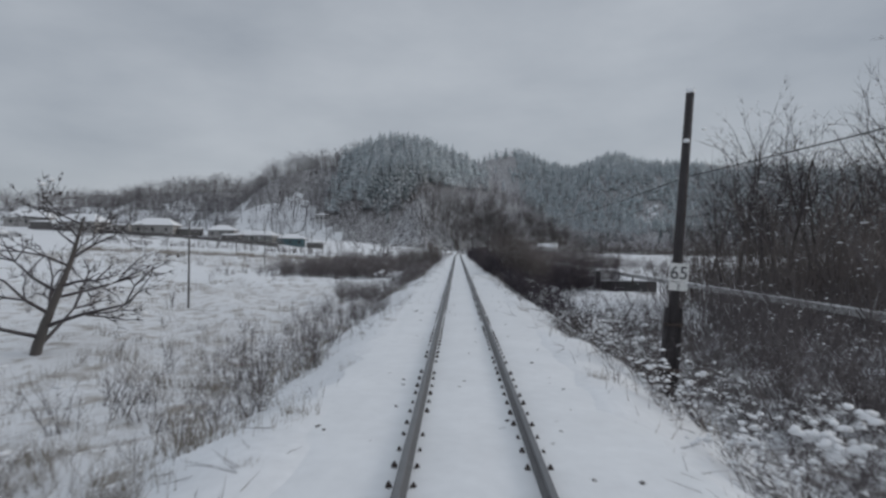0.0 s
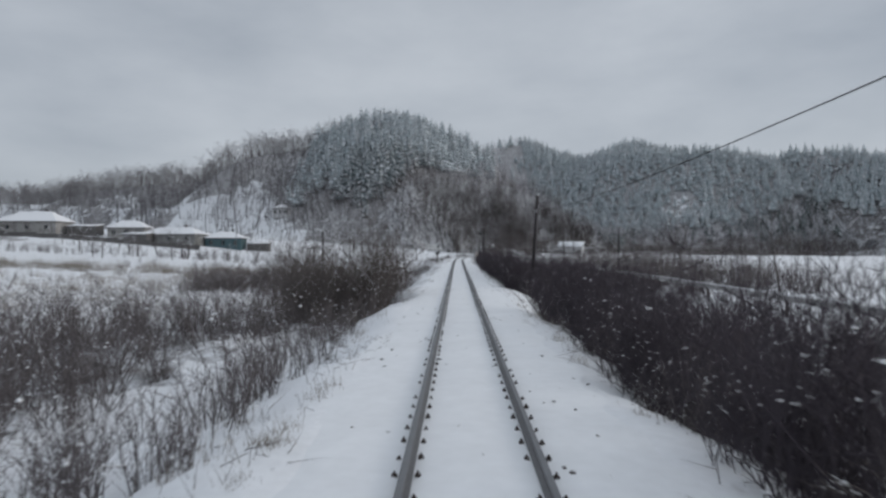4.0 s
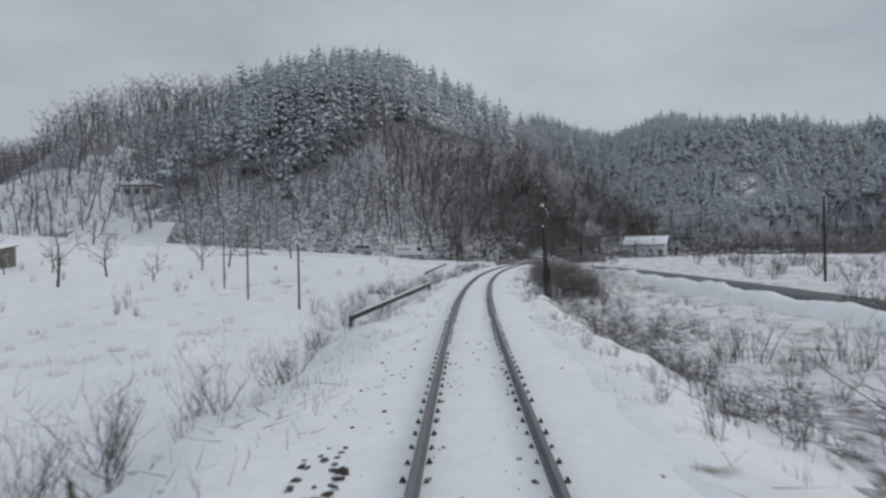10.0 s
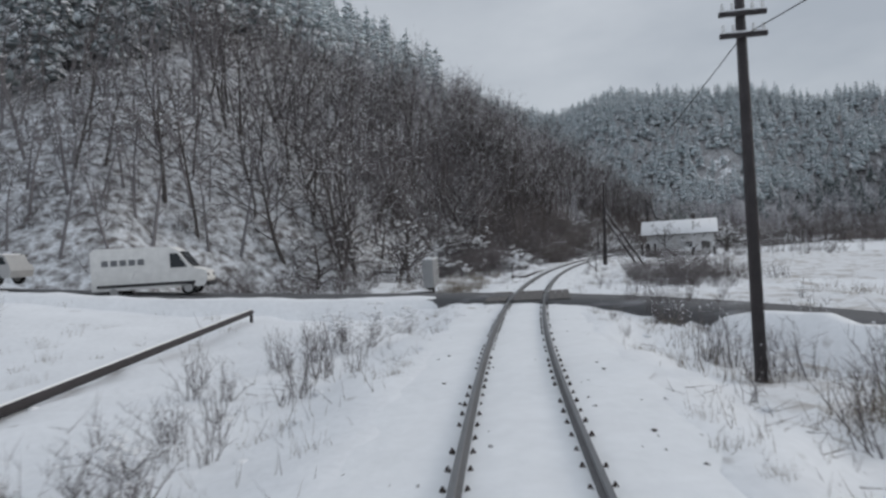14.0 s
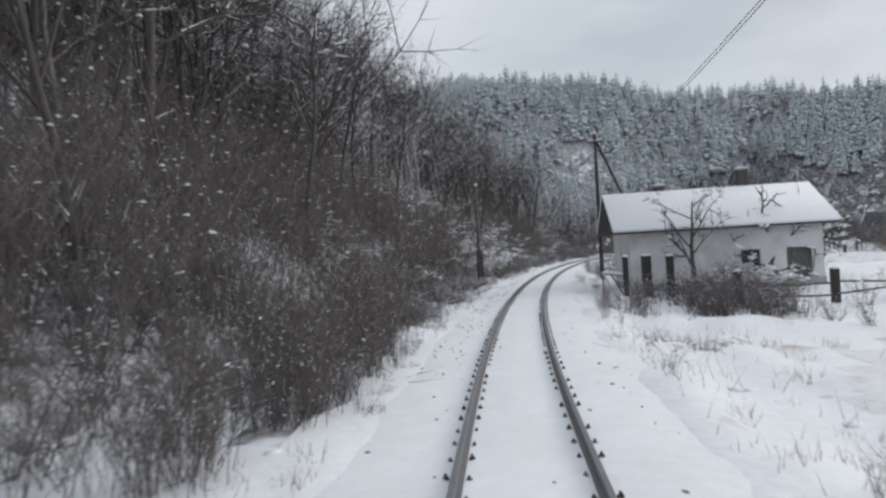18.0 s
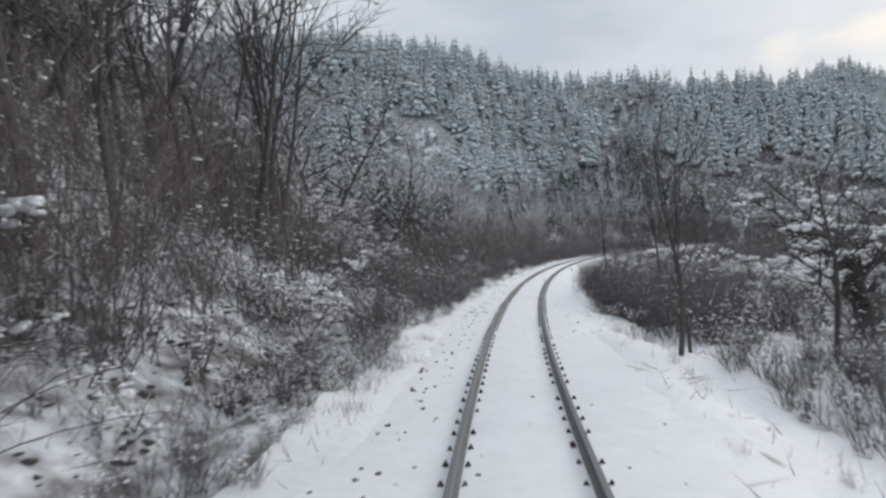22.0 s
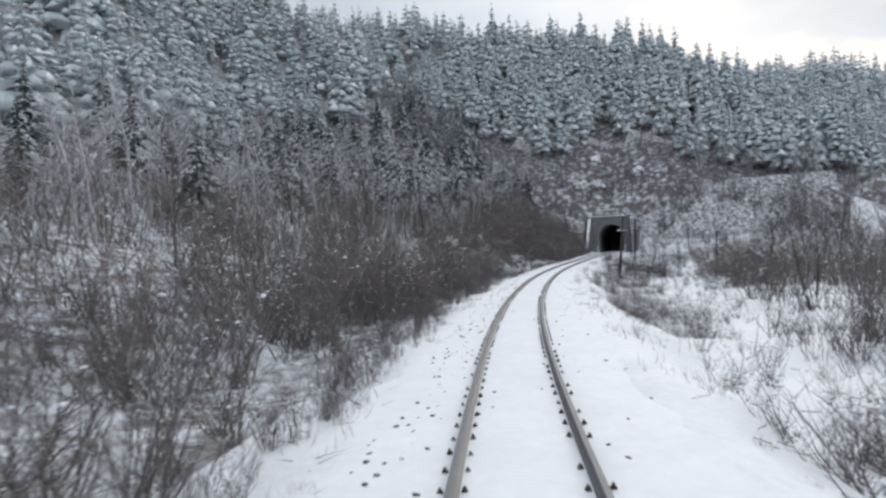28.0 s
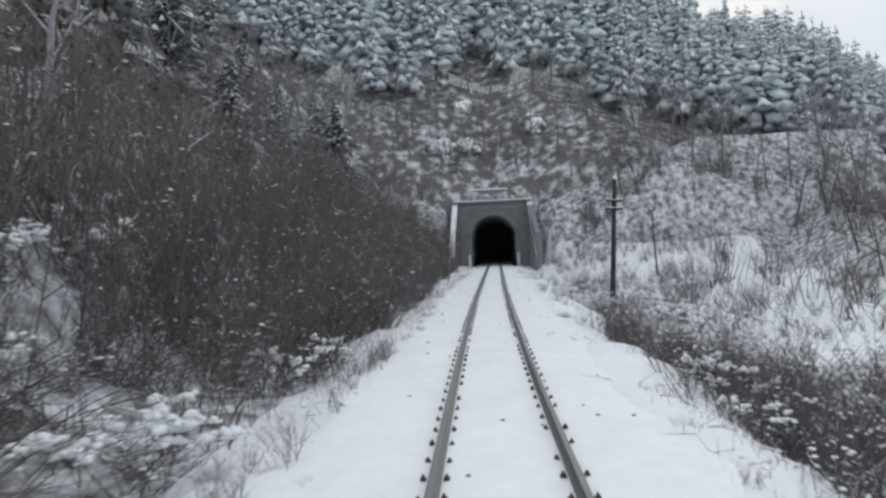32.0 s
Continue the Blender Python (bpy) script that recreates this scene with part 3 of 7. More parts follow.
# ---- the road and its level crossing ----
def ribbon(points, width, lift, step=2.0):
    pts = [Vector(p) for p in points]
    out = []
    for a, b in zip(pts[:-1], pts[1:]):
        k = max(1, int((b - a).length / step))
        out += [a.lerp(b, i / k) for i in range(k)]
    out.append(pts[-1])
    for _ in range(16):
        out = [out[0]] + [(out[i - 1] + out[i] * 2 + out[i + 1]) / 4 for i in range(1, len(out) - 1)] + [out[-1]]
    g = Geo()
    verts, faces = [], []
    for i, p in enumerate(out):
        way = (out[min(i + 1, len(out) - 1)] - out[max(i - 1, 0)]).normalized()
        nrm = Vector((way.y, -way.x, 0)).normalized()
        zc = p.z
        for u, dz in ((-0.6, -1.6), (-0.5, 0.0), (0, 0.05), (0.5, 0.0), (0.6, -1.6)):
            q = p + nrm * u * width
            verts.append((q.x, q.y, zc + lift + dz))
    n = 5
    for i in range(len(out) - 1):
        for q in range(n - 1):
            faces.append((i * n + q, i * n + q + 1, i * n + n + q + 1, i * n + n + q))
    return g.add(verts, faces)


road_right = [(22, 160, -1.3), (20.5, 180, -1.0), (19.6, 200, -0.9), (20.5, 235, -0.75), (20, 256, -0.6), (16.5, 274.5, -0.35), (11.5, 285.2, -0.16), (10.0, 287.2, -0.19)]
road_left = [(10.0, 287.2, -0.12), (6, 288.2, -0.10), (-2, 288.2, 0.35), (-8, 288.4, 0.85), (-14, 288.6, 1.4), (-18, 288.8, 1.75), (-30, 289.5, 2.6), (-60, 290, 5.0), (-100, 290, 7.6), (-150, 288, 9.2), (-230, 284, 12)]
part("road", ribbon(road_right + [(x, y, z - 0.07) for x, y, z in road_left[1:]], 4.0, 0.12), M_ASPH, None, "wet asphalt road with grey slush", True, "structure")



def snow_verge(points, off, high, label):
    """A ploughed ridge of snow along one side of a road."""
    pts, out = [Vector(p) for p in points], []
    for a, b in zip(pts[:-1], pts[1:]):
        k = max(1, int((b - a).length / 0.8))
        out += [a.lerp(b, i / k) for i in range(k)]
    for _ in range(12):
        out = [out[0]] + [(out[i - 1] + out[i] * 2 + out[i + 1]) / 4 for i in range(1, len(out) - 1)] + [out[-1]]
    rng = np.random.default_rng(31)
    verts, faces = [], []
    for i, p in enumerate(out):
        way = (out[min(i + 1, len(out) - 1)] - out[max(i - 1, 0)]).normalized()
        nrm = Vector((way.y, -way.x, 0)).normalized()
        k = 1 + 0.3 * math.sin(i * 0.7) + 0.25 * math.sin(i * 0.23 + 1) + rng.normal(0, 0.12)
        for u, dz in ((-1.5, -1.0), (-0.8, 0.06), (-0.3, 0.34 * k * high), (0.2, 0.36 * k * high), (0.55, 0.12 * high), (0.75, -0.4)):
            q = p + nrm * (off + u * (1 if off > 0 else -1) * -1)
            verts.append((q.x, q.y, p.z + dz + rng.normal(0, 0.025)))
    n = 6
    for i in range(len(out) - 1):
        for q in range(n - 1):
            faces.append((i * n + q, i * n + q + 1, i * n + n + q + 1, i * n + n + q))
    part("snow_verge", Geo().add(verts, faces), M_GROUND, None, label, True, "structure")


snow_verge([p for p in road_left if p[0] < 7], -2.6, 0.45, "ploughed ridge of snow beside the road")
snow_verge(road_right[:-2], -2.6, 1.0, "ploughed ridge of snow beside the road")

# timber deck where the road crosses the rails
deck = thing("crossing_deck", on_track(285.4, 0, 0), "worn timber crossing deck between the rails", "crossing deck", "", heading(285.4))
for u, w in ((-1.72, 0.3), (-1.4, 0.3), (-1.08, 0.28), (-0.48, 0.3), (-0.16, 0.3), (0.16, 0.3), (0.48, 0.3), (1.08, 0.28), (1.4, 0.3), (1.72, 0.3)):
    part("plank", Geo().box((u, random.uniform(-0.08, 0.08), -0.055), (w, 5.2, 0.12), bevel=0.012), M_WOOD, deck)

# ---- plants ----
def frusta(segs, slot, sides=3):
    """Tapered sticks, as arrays: segs rows of x0 y0 z0 x1 y1 z1 r0 r1."""
    q = np.asarray(segs, float)
    n = len(q)
    a, b = q[:, :3], q[:, 3:6]
    way = b - a
    way /= np.linalg.norm(way, axis=1, keepdims=True) + 1e-9
    ref = np.where(np.abs(way[:, 2:3]) < 0.9, [[0, 0, 1.0]], [[1.0, 0, 0]])
    u = np.cross(way, ref)
    u /= np.linalg.norm(u, axis=1, keepdims=True) + 1e-9
    w = np.cross(way, u)
    verts = np.empty((n, 2 * sides, 3))
    for k in range(sides):
        c = math.cos(k * math.tau / sides) * u + math.sin(k * math.tau / sides) * w
        verts[:, k] = a + c * q[:, 6:7]
        verts[:, sides + k] = b + c * q[:, 7:8]
    base = (np.arange(n) * 2 * sides)[:, None]
    faces = np.concatenate([base + np.array([[k, (k + 1) % sides, sides + (k + 1) % sides, sides + k]]) for k in range(sides)])
    return verts.reshape(-1, 3), faces, np.full(len(faces), slot)


def spikes(segs, slot):
    """Sticks that run to a point, three faces each."""
    v, f, m = frusta(segs, slot)
    n = len(segs)
    v = v.reshape(n, 6, 3)[:, :4].copy()
    v[:, 3] = np.asarray(segs, float)[:, 3:6]
    base = (np.arange(n) * 4)[:, None]
    f = np.concatenate([base + np.array([[k, (k + 1) % 3, 3, 3]]) for k in range(3)])
    return v.reshape(-1, 3), f, np.full(len(f), slot)


_ring = [(math.cos(k * math.tau / 5), math.sin(k * math.tau / 5)) for k in range(5)]
LUMP = np.array([(x, y, 0) for x, y in _ring] + [(x * 0.82, y * 0.82, 0.62) for x, y in _ring] + [(0, 0, 0.95), (0, 0, -0.25)], float)
LUMP_F = np.array([(k, (k + 1) % 5, 5 + (k + 1) % 5, 5 + k) for k in range(5)] + [(5 + k, 5 + (k + 1) % 5, 10, 10) for k in range(5)] + [((k + 1) % 5, k, 11, 11) for k in range(5)])


def clumps(centres, sizes, rng, slot):
    """Small flattened lumps of snow."""
    c, sz = np.asarray(centres, float).reshape(-1, 3), np.asarray(sizes, float).reshape(-1, 3)
    n = len(c)
    jit = 1 + rng.uniform(-0.3, 0.3, (n, 12, 1))
    ang = rng.uniform(0, math.tau, n)
    v = LUMP[None] * jit * sz[:, None, :]
    x = v[..., 0] * np.cos(ang)[:, None] - v[..., 1] * np.sin(ang)[:, None]
    y = v[..., 0] * np.sin(ang)[:, None] + v[..., 1] * np.cos(ang)[:, None]
    v = np.stack([x, y, v[..., 2]], -1) + c[:, None]
    f = (LUMP_F[None] + (np.arange(n) * 12)[:, None, None]).reshape(-1, 4)
    return v.reshape(-1, 3), f, np.full(len(f), slot)


def merge(*sets):
    vs, fs, ms, k = [], [], [], 0
    for v, f, m in sets:
        vs.append(v)
        fs.append(f + k)
        ms.append(m)
        k += len(v)
    return np.concatenate(vs), np.concatenate(fs), np.concatenate(ms)


def to_mesh(name, arrays, mats):
    v, f, m = arrays
    tri = f[:, 3] == f[:, 2]
    me = bpy.data.meshes.new(name)
    size = np.where(tri, 3, 4).astype(np.int32)
    keep = np.ones(f.shape, bool)
    keep[tri, 3] = False
    loops = f[keep]
    me.vertices.add(len(v))
    me.vertices.foreach_set("co", np.ascontiguousarray(v, dtype=np.float32).ravel())
    me.loops.add(len(loops))
    me.loops.foreach_set("vertex_index", loops.astype(np.int32))
    me.polygons.add(len(f))
    me.polygons.foreach_set("loop_start", np.concatenate([[0], np.cumsum(size)[:-1]]).astype(np.int32))
    for q in mats:
        me.materials.append(q)
    me.polygons.foreach_set("material_index", m.astype(np.int32))
    me.polygons.foreach_set("use_smooth", np.ones(len(f), dtype=bool))
    me.update(calc_edges=True)
    return me


def wander(rng, p, way, length, n, bend, rise):
    """A crooked stick as points."""
    pts = [np.array(p, float)]
    way = np.array(way, float)
    for _ in range(n):
        way = way + rng.normal(0, bend, 3) + np.array([0, 0, rise])
        way /= np.linalg.norm(way)
        pts.append(pts[-1] + way * length / n)
    return pts


def sticks(pts, r0, r1):
    n = len(pts) - 1
    return [[*pts[i], *pts[i + 1], r0 + (r1 - r0) * i / n, r0 + (r1 - r0) * (i + 1) / n] for i in range(n)]


def snow_on(segs, rng, share, thick, pads=0.0, pad=0.08):
    """Snow lying along the flatter sticks."""
    out, cs, ss = [], [], []
    for q in segs:
        a, b = np.array(q[:3]), np.array(q[3:6])
        ln = np.linalg.norm(b - a) + 1e-6
        flat = 1 - abs(b[2] - a[2]) / ln
        if rng.random() < share * (0.25 + 0.9 * flat):
            t = thick * rng.uniform(0.5, 1.2)
            up = np.array([0, 0, q[6] + t * 0.4])
            k0 = rng.uniform(0, 0.6)
            k1 = min(1.0, k0 + rng.uniform(0.2, 0.5))
            out.append([*(a + (b - a) * k0 + up), *(a + (b - a) * k1 + up), t, t * 0.6])
        if rng.random() < pads:
            w = pad * rng.uniform(0.5, 1.7)
            cs.append(b)
            ss.append((w, w * rng.uniform(0.6, 1), w * 0.55))
    return out, cs, ss


def shrub_arrays(rng, height, stems, spread, twigs, r=0.012, snow=0.25, thick=0.012, pads=0.12, pad=0.06, light=False):
    """A many-stemmed bare shrub: slots 0 twigs, 1 snow."""
    segs, tips = [], []
    for _ in range(stems):
        a = rng.uniform(0, math.tau)
        out = rng.uniform(0.15, 1.0) * spread
        base = np.array([rng.normal(0, 0.09) * height, rng.normal(0, 0.09) * height, -0.1])
        n = 2 if light else 4
        pts = wander(rng, base, (math.cos(a) * out, math.sin(a) * out, 1), height * rng.uniform(0.6, 1.1), n, 0.16, 0.02)
        st = sticks(pts, r, r * 0.35)
        segs += st[:-1]
        tips += st[-1:]
        for _ in range(twigs):
            k = rng.integers(n - 2 if light else 1, n)
            t = rng.random()
            p = pts[k] * (1 - t) + pts[k + 1] * t if k < n else pts[k]
            a2 = rng.uniform(0, math.tau)
            tw = wander(rng, p, (math.cos(a2), math.sin(a2), rng.uniform(0.3, 2.0)), height * rng.uniform(0.14, 0.38), 1 if light else 2, 0.25, 0.04)
            st = sticks(tw, r * 0.6, r * 0.25)
            segs += st[:-1]
            tips += st[-1:]
    out, cs, ss = snow_on(segs + tips, rng, snow, thick, pads, pad)
    sets = [frusta(segs, 0), spikes(tips, 0)]
    if out:
        sets.append(spikes(out, 1))
    if cs:
        sets.append(clumps(cs, ss, rng, 1))
    return merge(*sets)


def heaps(tips, rng, size, many):
    """Rounded heaps of snow, each of several lumps, on some of the stick ends."""
    cs, ss = [], []
    for p in tips:
        w = size * rng.uniform(0.6, 1.5)
        for _ in range(many):
            q = rng.normal(0, 0.75, 3) * w
            k = w * rng.uniform(0.45, 0.95)
            cs.append((p[0] + q[0], p[1] + q[1], p[2] + q[2] * 0.3 - 0.15 * abs(q[0] + q[1])))
            ss.append((k, k * rng.uniform(0.7, 1), k * rng.uniform(0.65, 0.95)))
    return cs, ss


def heaped_arrays(rng, stems=16, twigs=7, lumps=7):
    """A shrub with arched stems under heaps of snow: slots 0 twigs, 1 snow."""
    segs, ends = [], []
    for _ in range(stems):
        a, reach = rng.uniform(0, math.tau), rng.uniform(0.3, 1.3)
        pts = wander(rng, (rng.normal(0, 0.2), rng.normal(0, 0.2), -0.1), (math.cos(a) * reach, math.sin(a) * reach, 1), rng.uniform(1.3, 2.3), 5, 0.14, -0.05)
        segs += sticks(pts, 0.016, 0.005)
        ends += pts[3:]
        for _ in range(twigs):
            b = rng.uniform(0, math.tau)
            p = pts[rng.integers(2, 6)]
            tw = wander(rng, p, (math.cos(b), math.sin(b), rng.uniform(-0.2, 0.9)), rng.uniform(0.25, 0.7), 2, 0.25, -0.05)
            segs += sticks(tw, 0.008, 0.003)
            ends.append(tw[-1])
    out, cs, ss = snow_on(segs, rng, 0.4, 0.014, 0.12, 0.05)
    top = sorted(ends, key=lambda p: -p[2] + rng.uniform(0, 1.1))[:13]
    c2, s2 = heaps(top, rng, 0.15, lumps)
    return merge(frusta(segs, 0), spikes(out, 1), clumps(cs + c2, ss + s2, rng, 1))


def arching_arrays(rng):
    """Long stems bowed over to the ground: slots 0 twigs, 1 snow."""
    segs, tips = [], []
    for _ in range(15):
        a, reach = rng.uniform(0, math.tau), rng.uniform(0.5, 1.6)
        pts = wander(rng, (rng.normal(0, 0.25), rng.normal(0, 0.25), -0.1), (math.cos(a) * reach, math.sin(a) * reach, 1.1), rng.uniform(1.8, 3.2), 7, 0.07, -0.13)
        segs += sticks(pts, 0.014, 0.006)
        for _ in range(5):
            b = rng.uniform(0, math.tau)
            k = rng.integers(3, 8)
            st = sticks(wander(rng, pts[k], (math.cos(b) + math.cos(a), math.sin(b) + math.sin(a), rng.uniform(-0.4, 0.6)), rng.uniform(0.3, 0.8), 2, 0.2, -0.08), 0.007, 0.003)
            segs += st[:1]
            tips += st[1:]
    out, cs, ss = snow_on(segs, rng, 0.3, 0.012, 0.05, 0.045)
    return merge(frusta(segs, 0), spikes(tips + out[:1], 0), spikes(out, 1), clumps(cs, ss, rng, 1))


def old_tree(name, rng, label):
    """A low gnarled tree > trunk, crown."""
    trunk = wander(rng, (0, 0, -0.2), (rng.normal(0, 0.15), rng.normal(0, 0.15), 1), 2.2, 5, 0.12, 0.03)
    tsegs, crown, ends = sticks(trunk, 0.19, 0.13), [], []

    def grow(p, way, length, rad, level):
        pts = wander(rng, p, way, length, 4, 0.36, 0.03)
        crown.extend(sticks(pts, rad, rad * 0.55))
        ends.extend(pts[2:])
        if level:
            for _ in range(4 if level > 1 else 6):
                k = rng.integers(1, 5)
                a = rng.normal(0, 1, 3)
                grow(pts[k], (pts[k] - pts[k - 1]) / (np.linalg.norm(pts[k] - pts[k - 1]) + 1e-9) + 0.9 * a / np.linalg.norm(a), length * rng.uniform(0.45, 0.7), rad * 0.5, level - 1)

    for i in range(7):
        a = i * 2.4 + rng.uniform(-0.5, 0.5)
        grow(trunk[2 + i % 4], (math.cos(a), math.sin(a), rng.uniform(0.05, 1.1)), rng.uniform(1.3, 2.4), 0.085, 2)
    out, cs, ss = snow_on(crown, rng, 0.9, 0.03, 0.14, 0.07)
    low = [p for p in ends if p[2] < 3.4]
    c2, s2 = heaps([low[i] for i in rng.integers(0, len(low), 60)], rng, 0.11, 5)
    e = new(name)
    t = new("trunk", to_mesh("trunk", frusta(tsegs, 0, 8), [M_BARK]))
    c = new("crown", to_mesh("crown", merge(frusta(crown, 0), spikes(out, 1), clumps(cs + c2, ss + s2, rng, 1)), [M_BARK, M_SNOW]))
    t.parent = c.parent = e
    return tagged(e, label, "tree")


def grass_arrays(rng, height, n, spread):
    segs, cs, ss = [], [], []
    for _ in range(n):
        a, q = rng.uniform(0, math.tau), rng.uniform(0, 1) ** 0.7 * spread
        b = (math.cos(a) * q, math.sin(a) * q, -0.05)
        pts = wander(rng, b, (rng.normal(0, 0.25), rng.normal(0, 0.25), 1), height * rng.uniform(0.45, 1.1), 2, 0.16, -0.03)
        segs += sticks([pts[0], pts[-1]], 0.008, 0.003)
        if rng.random() < 0.12:
            cs.append(pts[-1])
            w = rng.uniform(0.02, 0.05)
            ss.append((w, w, w * 0.7))
    sets = [spikes(segs, 0)]
    if cs:
        sets.append(clumps(cs, ss, rng, 1))
    return merge(*sets)


def tree_segments(rng, height, r, limbs, depth, spread, clear=0.25, tilt=0.08):
    """Trunk sticks and crown sticks of a bare tree."""
    lean = (rng.normal(0, tilt), rng.normal(0, tilt), 1)
    trunk = wander(rng, (0, 0, -0.3), lean, height * 0.85, 7, 0.07, 0.05)
    tsegs = sticks(trunk, r, r * 0.2)
    crown = []

    def grow(p, way, length, rad, level):
        pts = wander(rng, p, way, length, 2 if level else 1, 0.2, 0.05)
        crown.extend(sticks(pts, rad, rad * 0.45))
        if level <= 0:
            return
        for _ in range(4 if level > 1 else 5):
            k = rng.integers(1, 3)
            a = rng.normal(0, 1, 3)
            w = (pts[k] - pts[k - 1]) / (np.linalg.norm(pts[k] - pts[k - 1]) + 1e-9) + 0.75 * a / np.linalg.norm(a)
            grow(pts[k], w, length * rng.uniform(0.4, 0.62), rad * 0.5, level - 1)

    for i in range(limbs):
        t = clear + (1 - clear) * (i + rng.random()) / limbs
        k = min(int(t * 7), 6)
        p = trunk[k] + (trunk[k + 1] - trunk[k]) * (t * 7 - k)
        a = i * 2.4 + rng.uniform(-0.4, 0.4)
        grow(p, (math.cos(a) * spread, math.sin(a) * spread, rng.uniform(0.3, 1.0)), height * (0.42 - 0.22 * t) * rng.uniform(0.8, 1.3), r * (0.5 - 0.32 * t), depth)
    return tsegs, crown


def bare_tree(name, rng, height, r, limbs, depth, spread, snow=0.3, thick=0.02, clear=0.25, pads=0.02, pad=0.1, label="", category="tree", finest=0.009, lean=0.08):
    """A tree > trunk, crown; kept far below until it is copied."""
    tsegs, crown = tree_segments(rng, height, r, limbs, depth, spread, clear, lean)
    crown = [[*q[:6], max(q[6], finest), max(q[7], finest * 0.65)] for q in crown]
    out, cs, ss = snow_on(crown, rng, snow, thick, pads, pad)
    fine = max(r * 0.1, finest * 1.01)
    sets = [frusta([q for q in crown if q[6] > fine], 0), spikes([q for q in crown if q[6] <= fine] or crown[:1], 0)]
    if out:
        sets.append(spikes(out, 1))
    if cs:
        sets.append(clumps(cs, ss, rng, 1))
    e = new(name)
    t = new("trunk", to_mesh("trunk", frusta(tsegs, 0, 6), [M_BARK]))
    c = new("crown", to_mesh("crown", merge(*sets), [M_LIMB, M_SNOW]))
    t.parent = c.parent = e
    return tagged(e, label, category)


def far_tree_arrays(rng, height, frost, limbs=9, depth=1):
    """A bare tree seen from afar: slots 0 bark, 1 snow."""
    tsegs, crown = tree_segments(rng, height, 0.14, limbs, depth, 0.8, 0.3)
    crown = [[*q[:6], max(q[6], 0.035), max(q[7], 0.02)] for q in crown]
    out, cs, ss = snow_on(crown, rng, frost, 0.035)
    sets = [frusta([[*tsegs[0][:3], *tsegs[3][3:6], tsegs[0][6], tsegs[3][7]], [*tsegs[4][:3], *tsegs[6][3:6], tsegs[4][6], tsegs[6][7]]], 0), spikes(crown, 0)]
    if out:
        sets.append(spikes(out, 1))
    return merge(*sets)


def conifer_arrays(rng, height, layers, per, snow, narrow=1.0):
    """A snow-laden conifer: slots 0 bark, 1 snow, 2 needles, 3 snow-dusted needles paled for haze."""
    sets = [frusta([[0, 0, -0.5, 0, 0, height * 0.95, height * 0.016, 0.02]], 0, 5)]
    verts, faces, slots = [], [], []
    wide = height * rng.uniform(0.21, 0.27)
    for i in range(layers):
        t = (i + 0.5) / layers
        z = height * (0.16 + 0.82 * t)
        reach = wide * (1 - t) ** 0.8 * rng.uniform(0.8, 1.15) + 0.12
        n = max(4, int(per * (1 - 0.5 * t)))
        for k in range(n):
            a = (k + rng.uniform(-0.35, 0.35)) * math.tau / n + i * 0.7
            ln = reach * rng.uniform(0.55, 1.25)
            z = height * (0.16 + 0.82 * t) + rng.uniform(-0.6, 0.6) * height / layers
            droop = ln * rng.uniform(0.2, 0.5)
            c, s_ = math.cos(a), math.sin(a)
            w = ln * rng.uniform(0.22, 0.36) * narrow
            th = ln * 0.17 * narrow
            b = len(verts)
            tip = (c * ln, s_ * ln, z - droop)
            mid = ln * 0.6
            verts += [(0, 0, z + th * 0.6), (c * mid - s_ * w, s_ * mid + c * w, z - droop * 0.5 - th), (c * mid + s_ * w, s_ * mid - c * w, z - droop * 0.5 - th), tip,
                      (c * mid, s_ * mid, z - droop * 0.35 + th), (0, 0, z - th * 2)]
            faces += [(b, b + 4, b + 1, b + 1), (b, b + 2, b + 4, b + 4), (b + 4, b + 3, b + 1, b + 1), (b + 4, b + 2, b + 3, b + 3), (b + 5, b + 1, b + 3, b + 2)]
            lit = rng.random() < snow
            top = (1 if rng.random() < 0.4 else 3) if lit else 2
            slots += [top if rng.random() < 0.4 else 2, top if rng.random() < 0.4 else 2, top, top, 2]
    sets.append((np.array(verts), np.array(faces), np.array(slots)))
    return merge(*sets)


def young_conifer(name, arrays):
    """A conifer > trunk, crown."""
    v, f, m = arrays
    e = new(name)
    for piece, sel in (("trunk", m == 0), ("crown", m != 0)):
        used, flat = np.unique(f[sel], return_inverse=True)
        ob = new(piece, to_mesh(piece, (v[used], flat.reshape(-1, 4), m[sel]), [M_BARK, M_SNOW, M_NEEDLE, M_SNOWHAZE]))
        ob.parent = e
    return tagged(e, "young conifer bowed with snow", "conifer")


def put_many(arrays, places, rng, low, high):
    """Copies of one plant's arrays at many places, as one set."""
    v, f, m = arrays
    n = len(places)
    a = rng.uniform(0, math.tau, n)
    sc = rng.uniform(low, high, n)
    wid = sc * rng.uniform(0.85, 1.2, n)
    x = (v[None, :, 0] * np.cos(a)[:, None] - v[None, :, 1] * np.sin(a)[:, None]) * wid[:, None] + places[:, 0:1]
    y = (v[None, :, 0] * np.sin(a)[:, None] + v[None, :, 1] * np.cos(a)[:, None]) * wid[:, None] + places[:, 1:2]
    z = v[None, :, 2] * sc[:, None] + places[:, 2:3]
    vv = np.stack([x, y, z], -1).reshape(-1, 3)
    ff = (f[None] + (np.arange(n) * len(v))[:, None, None]).reshape(-1, 4)
    return vv, ff, np.tile(m, n)


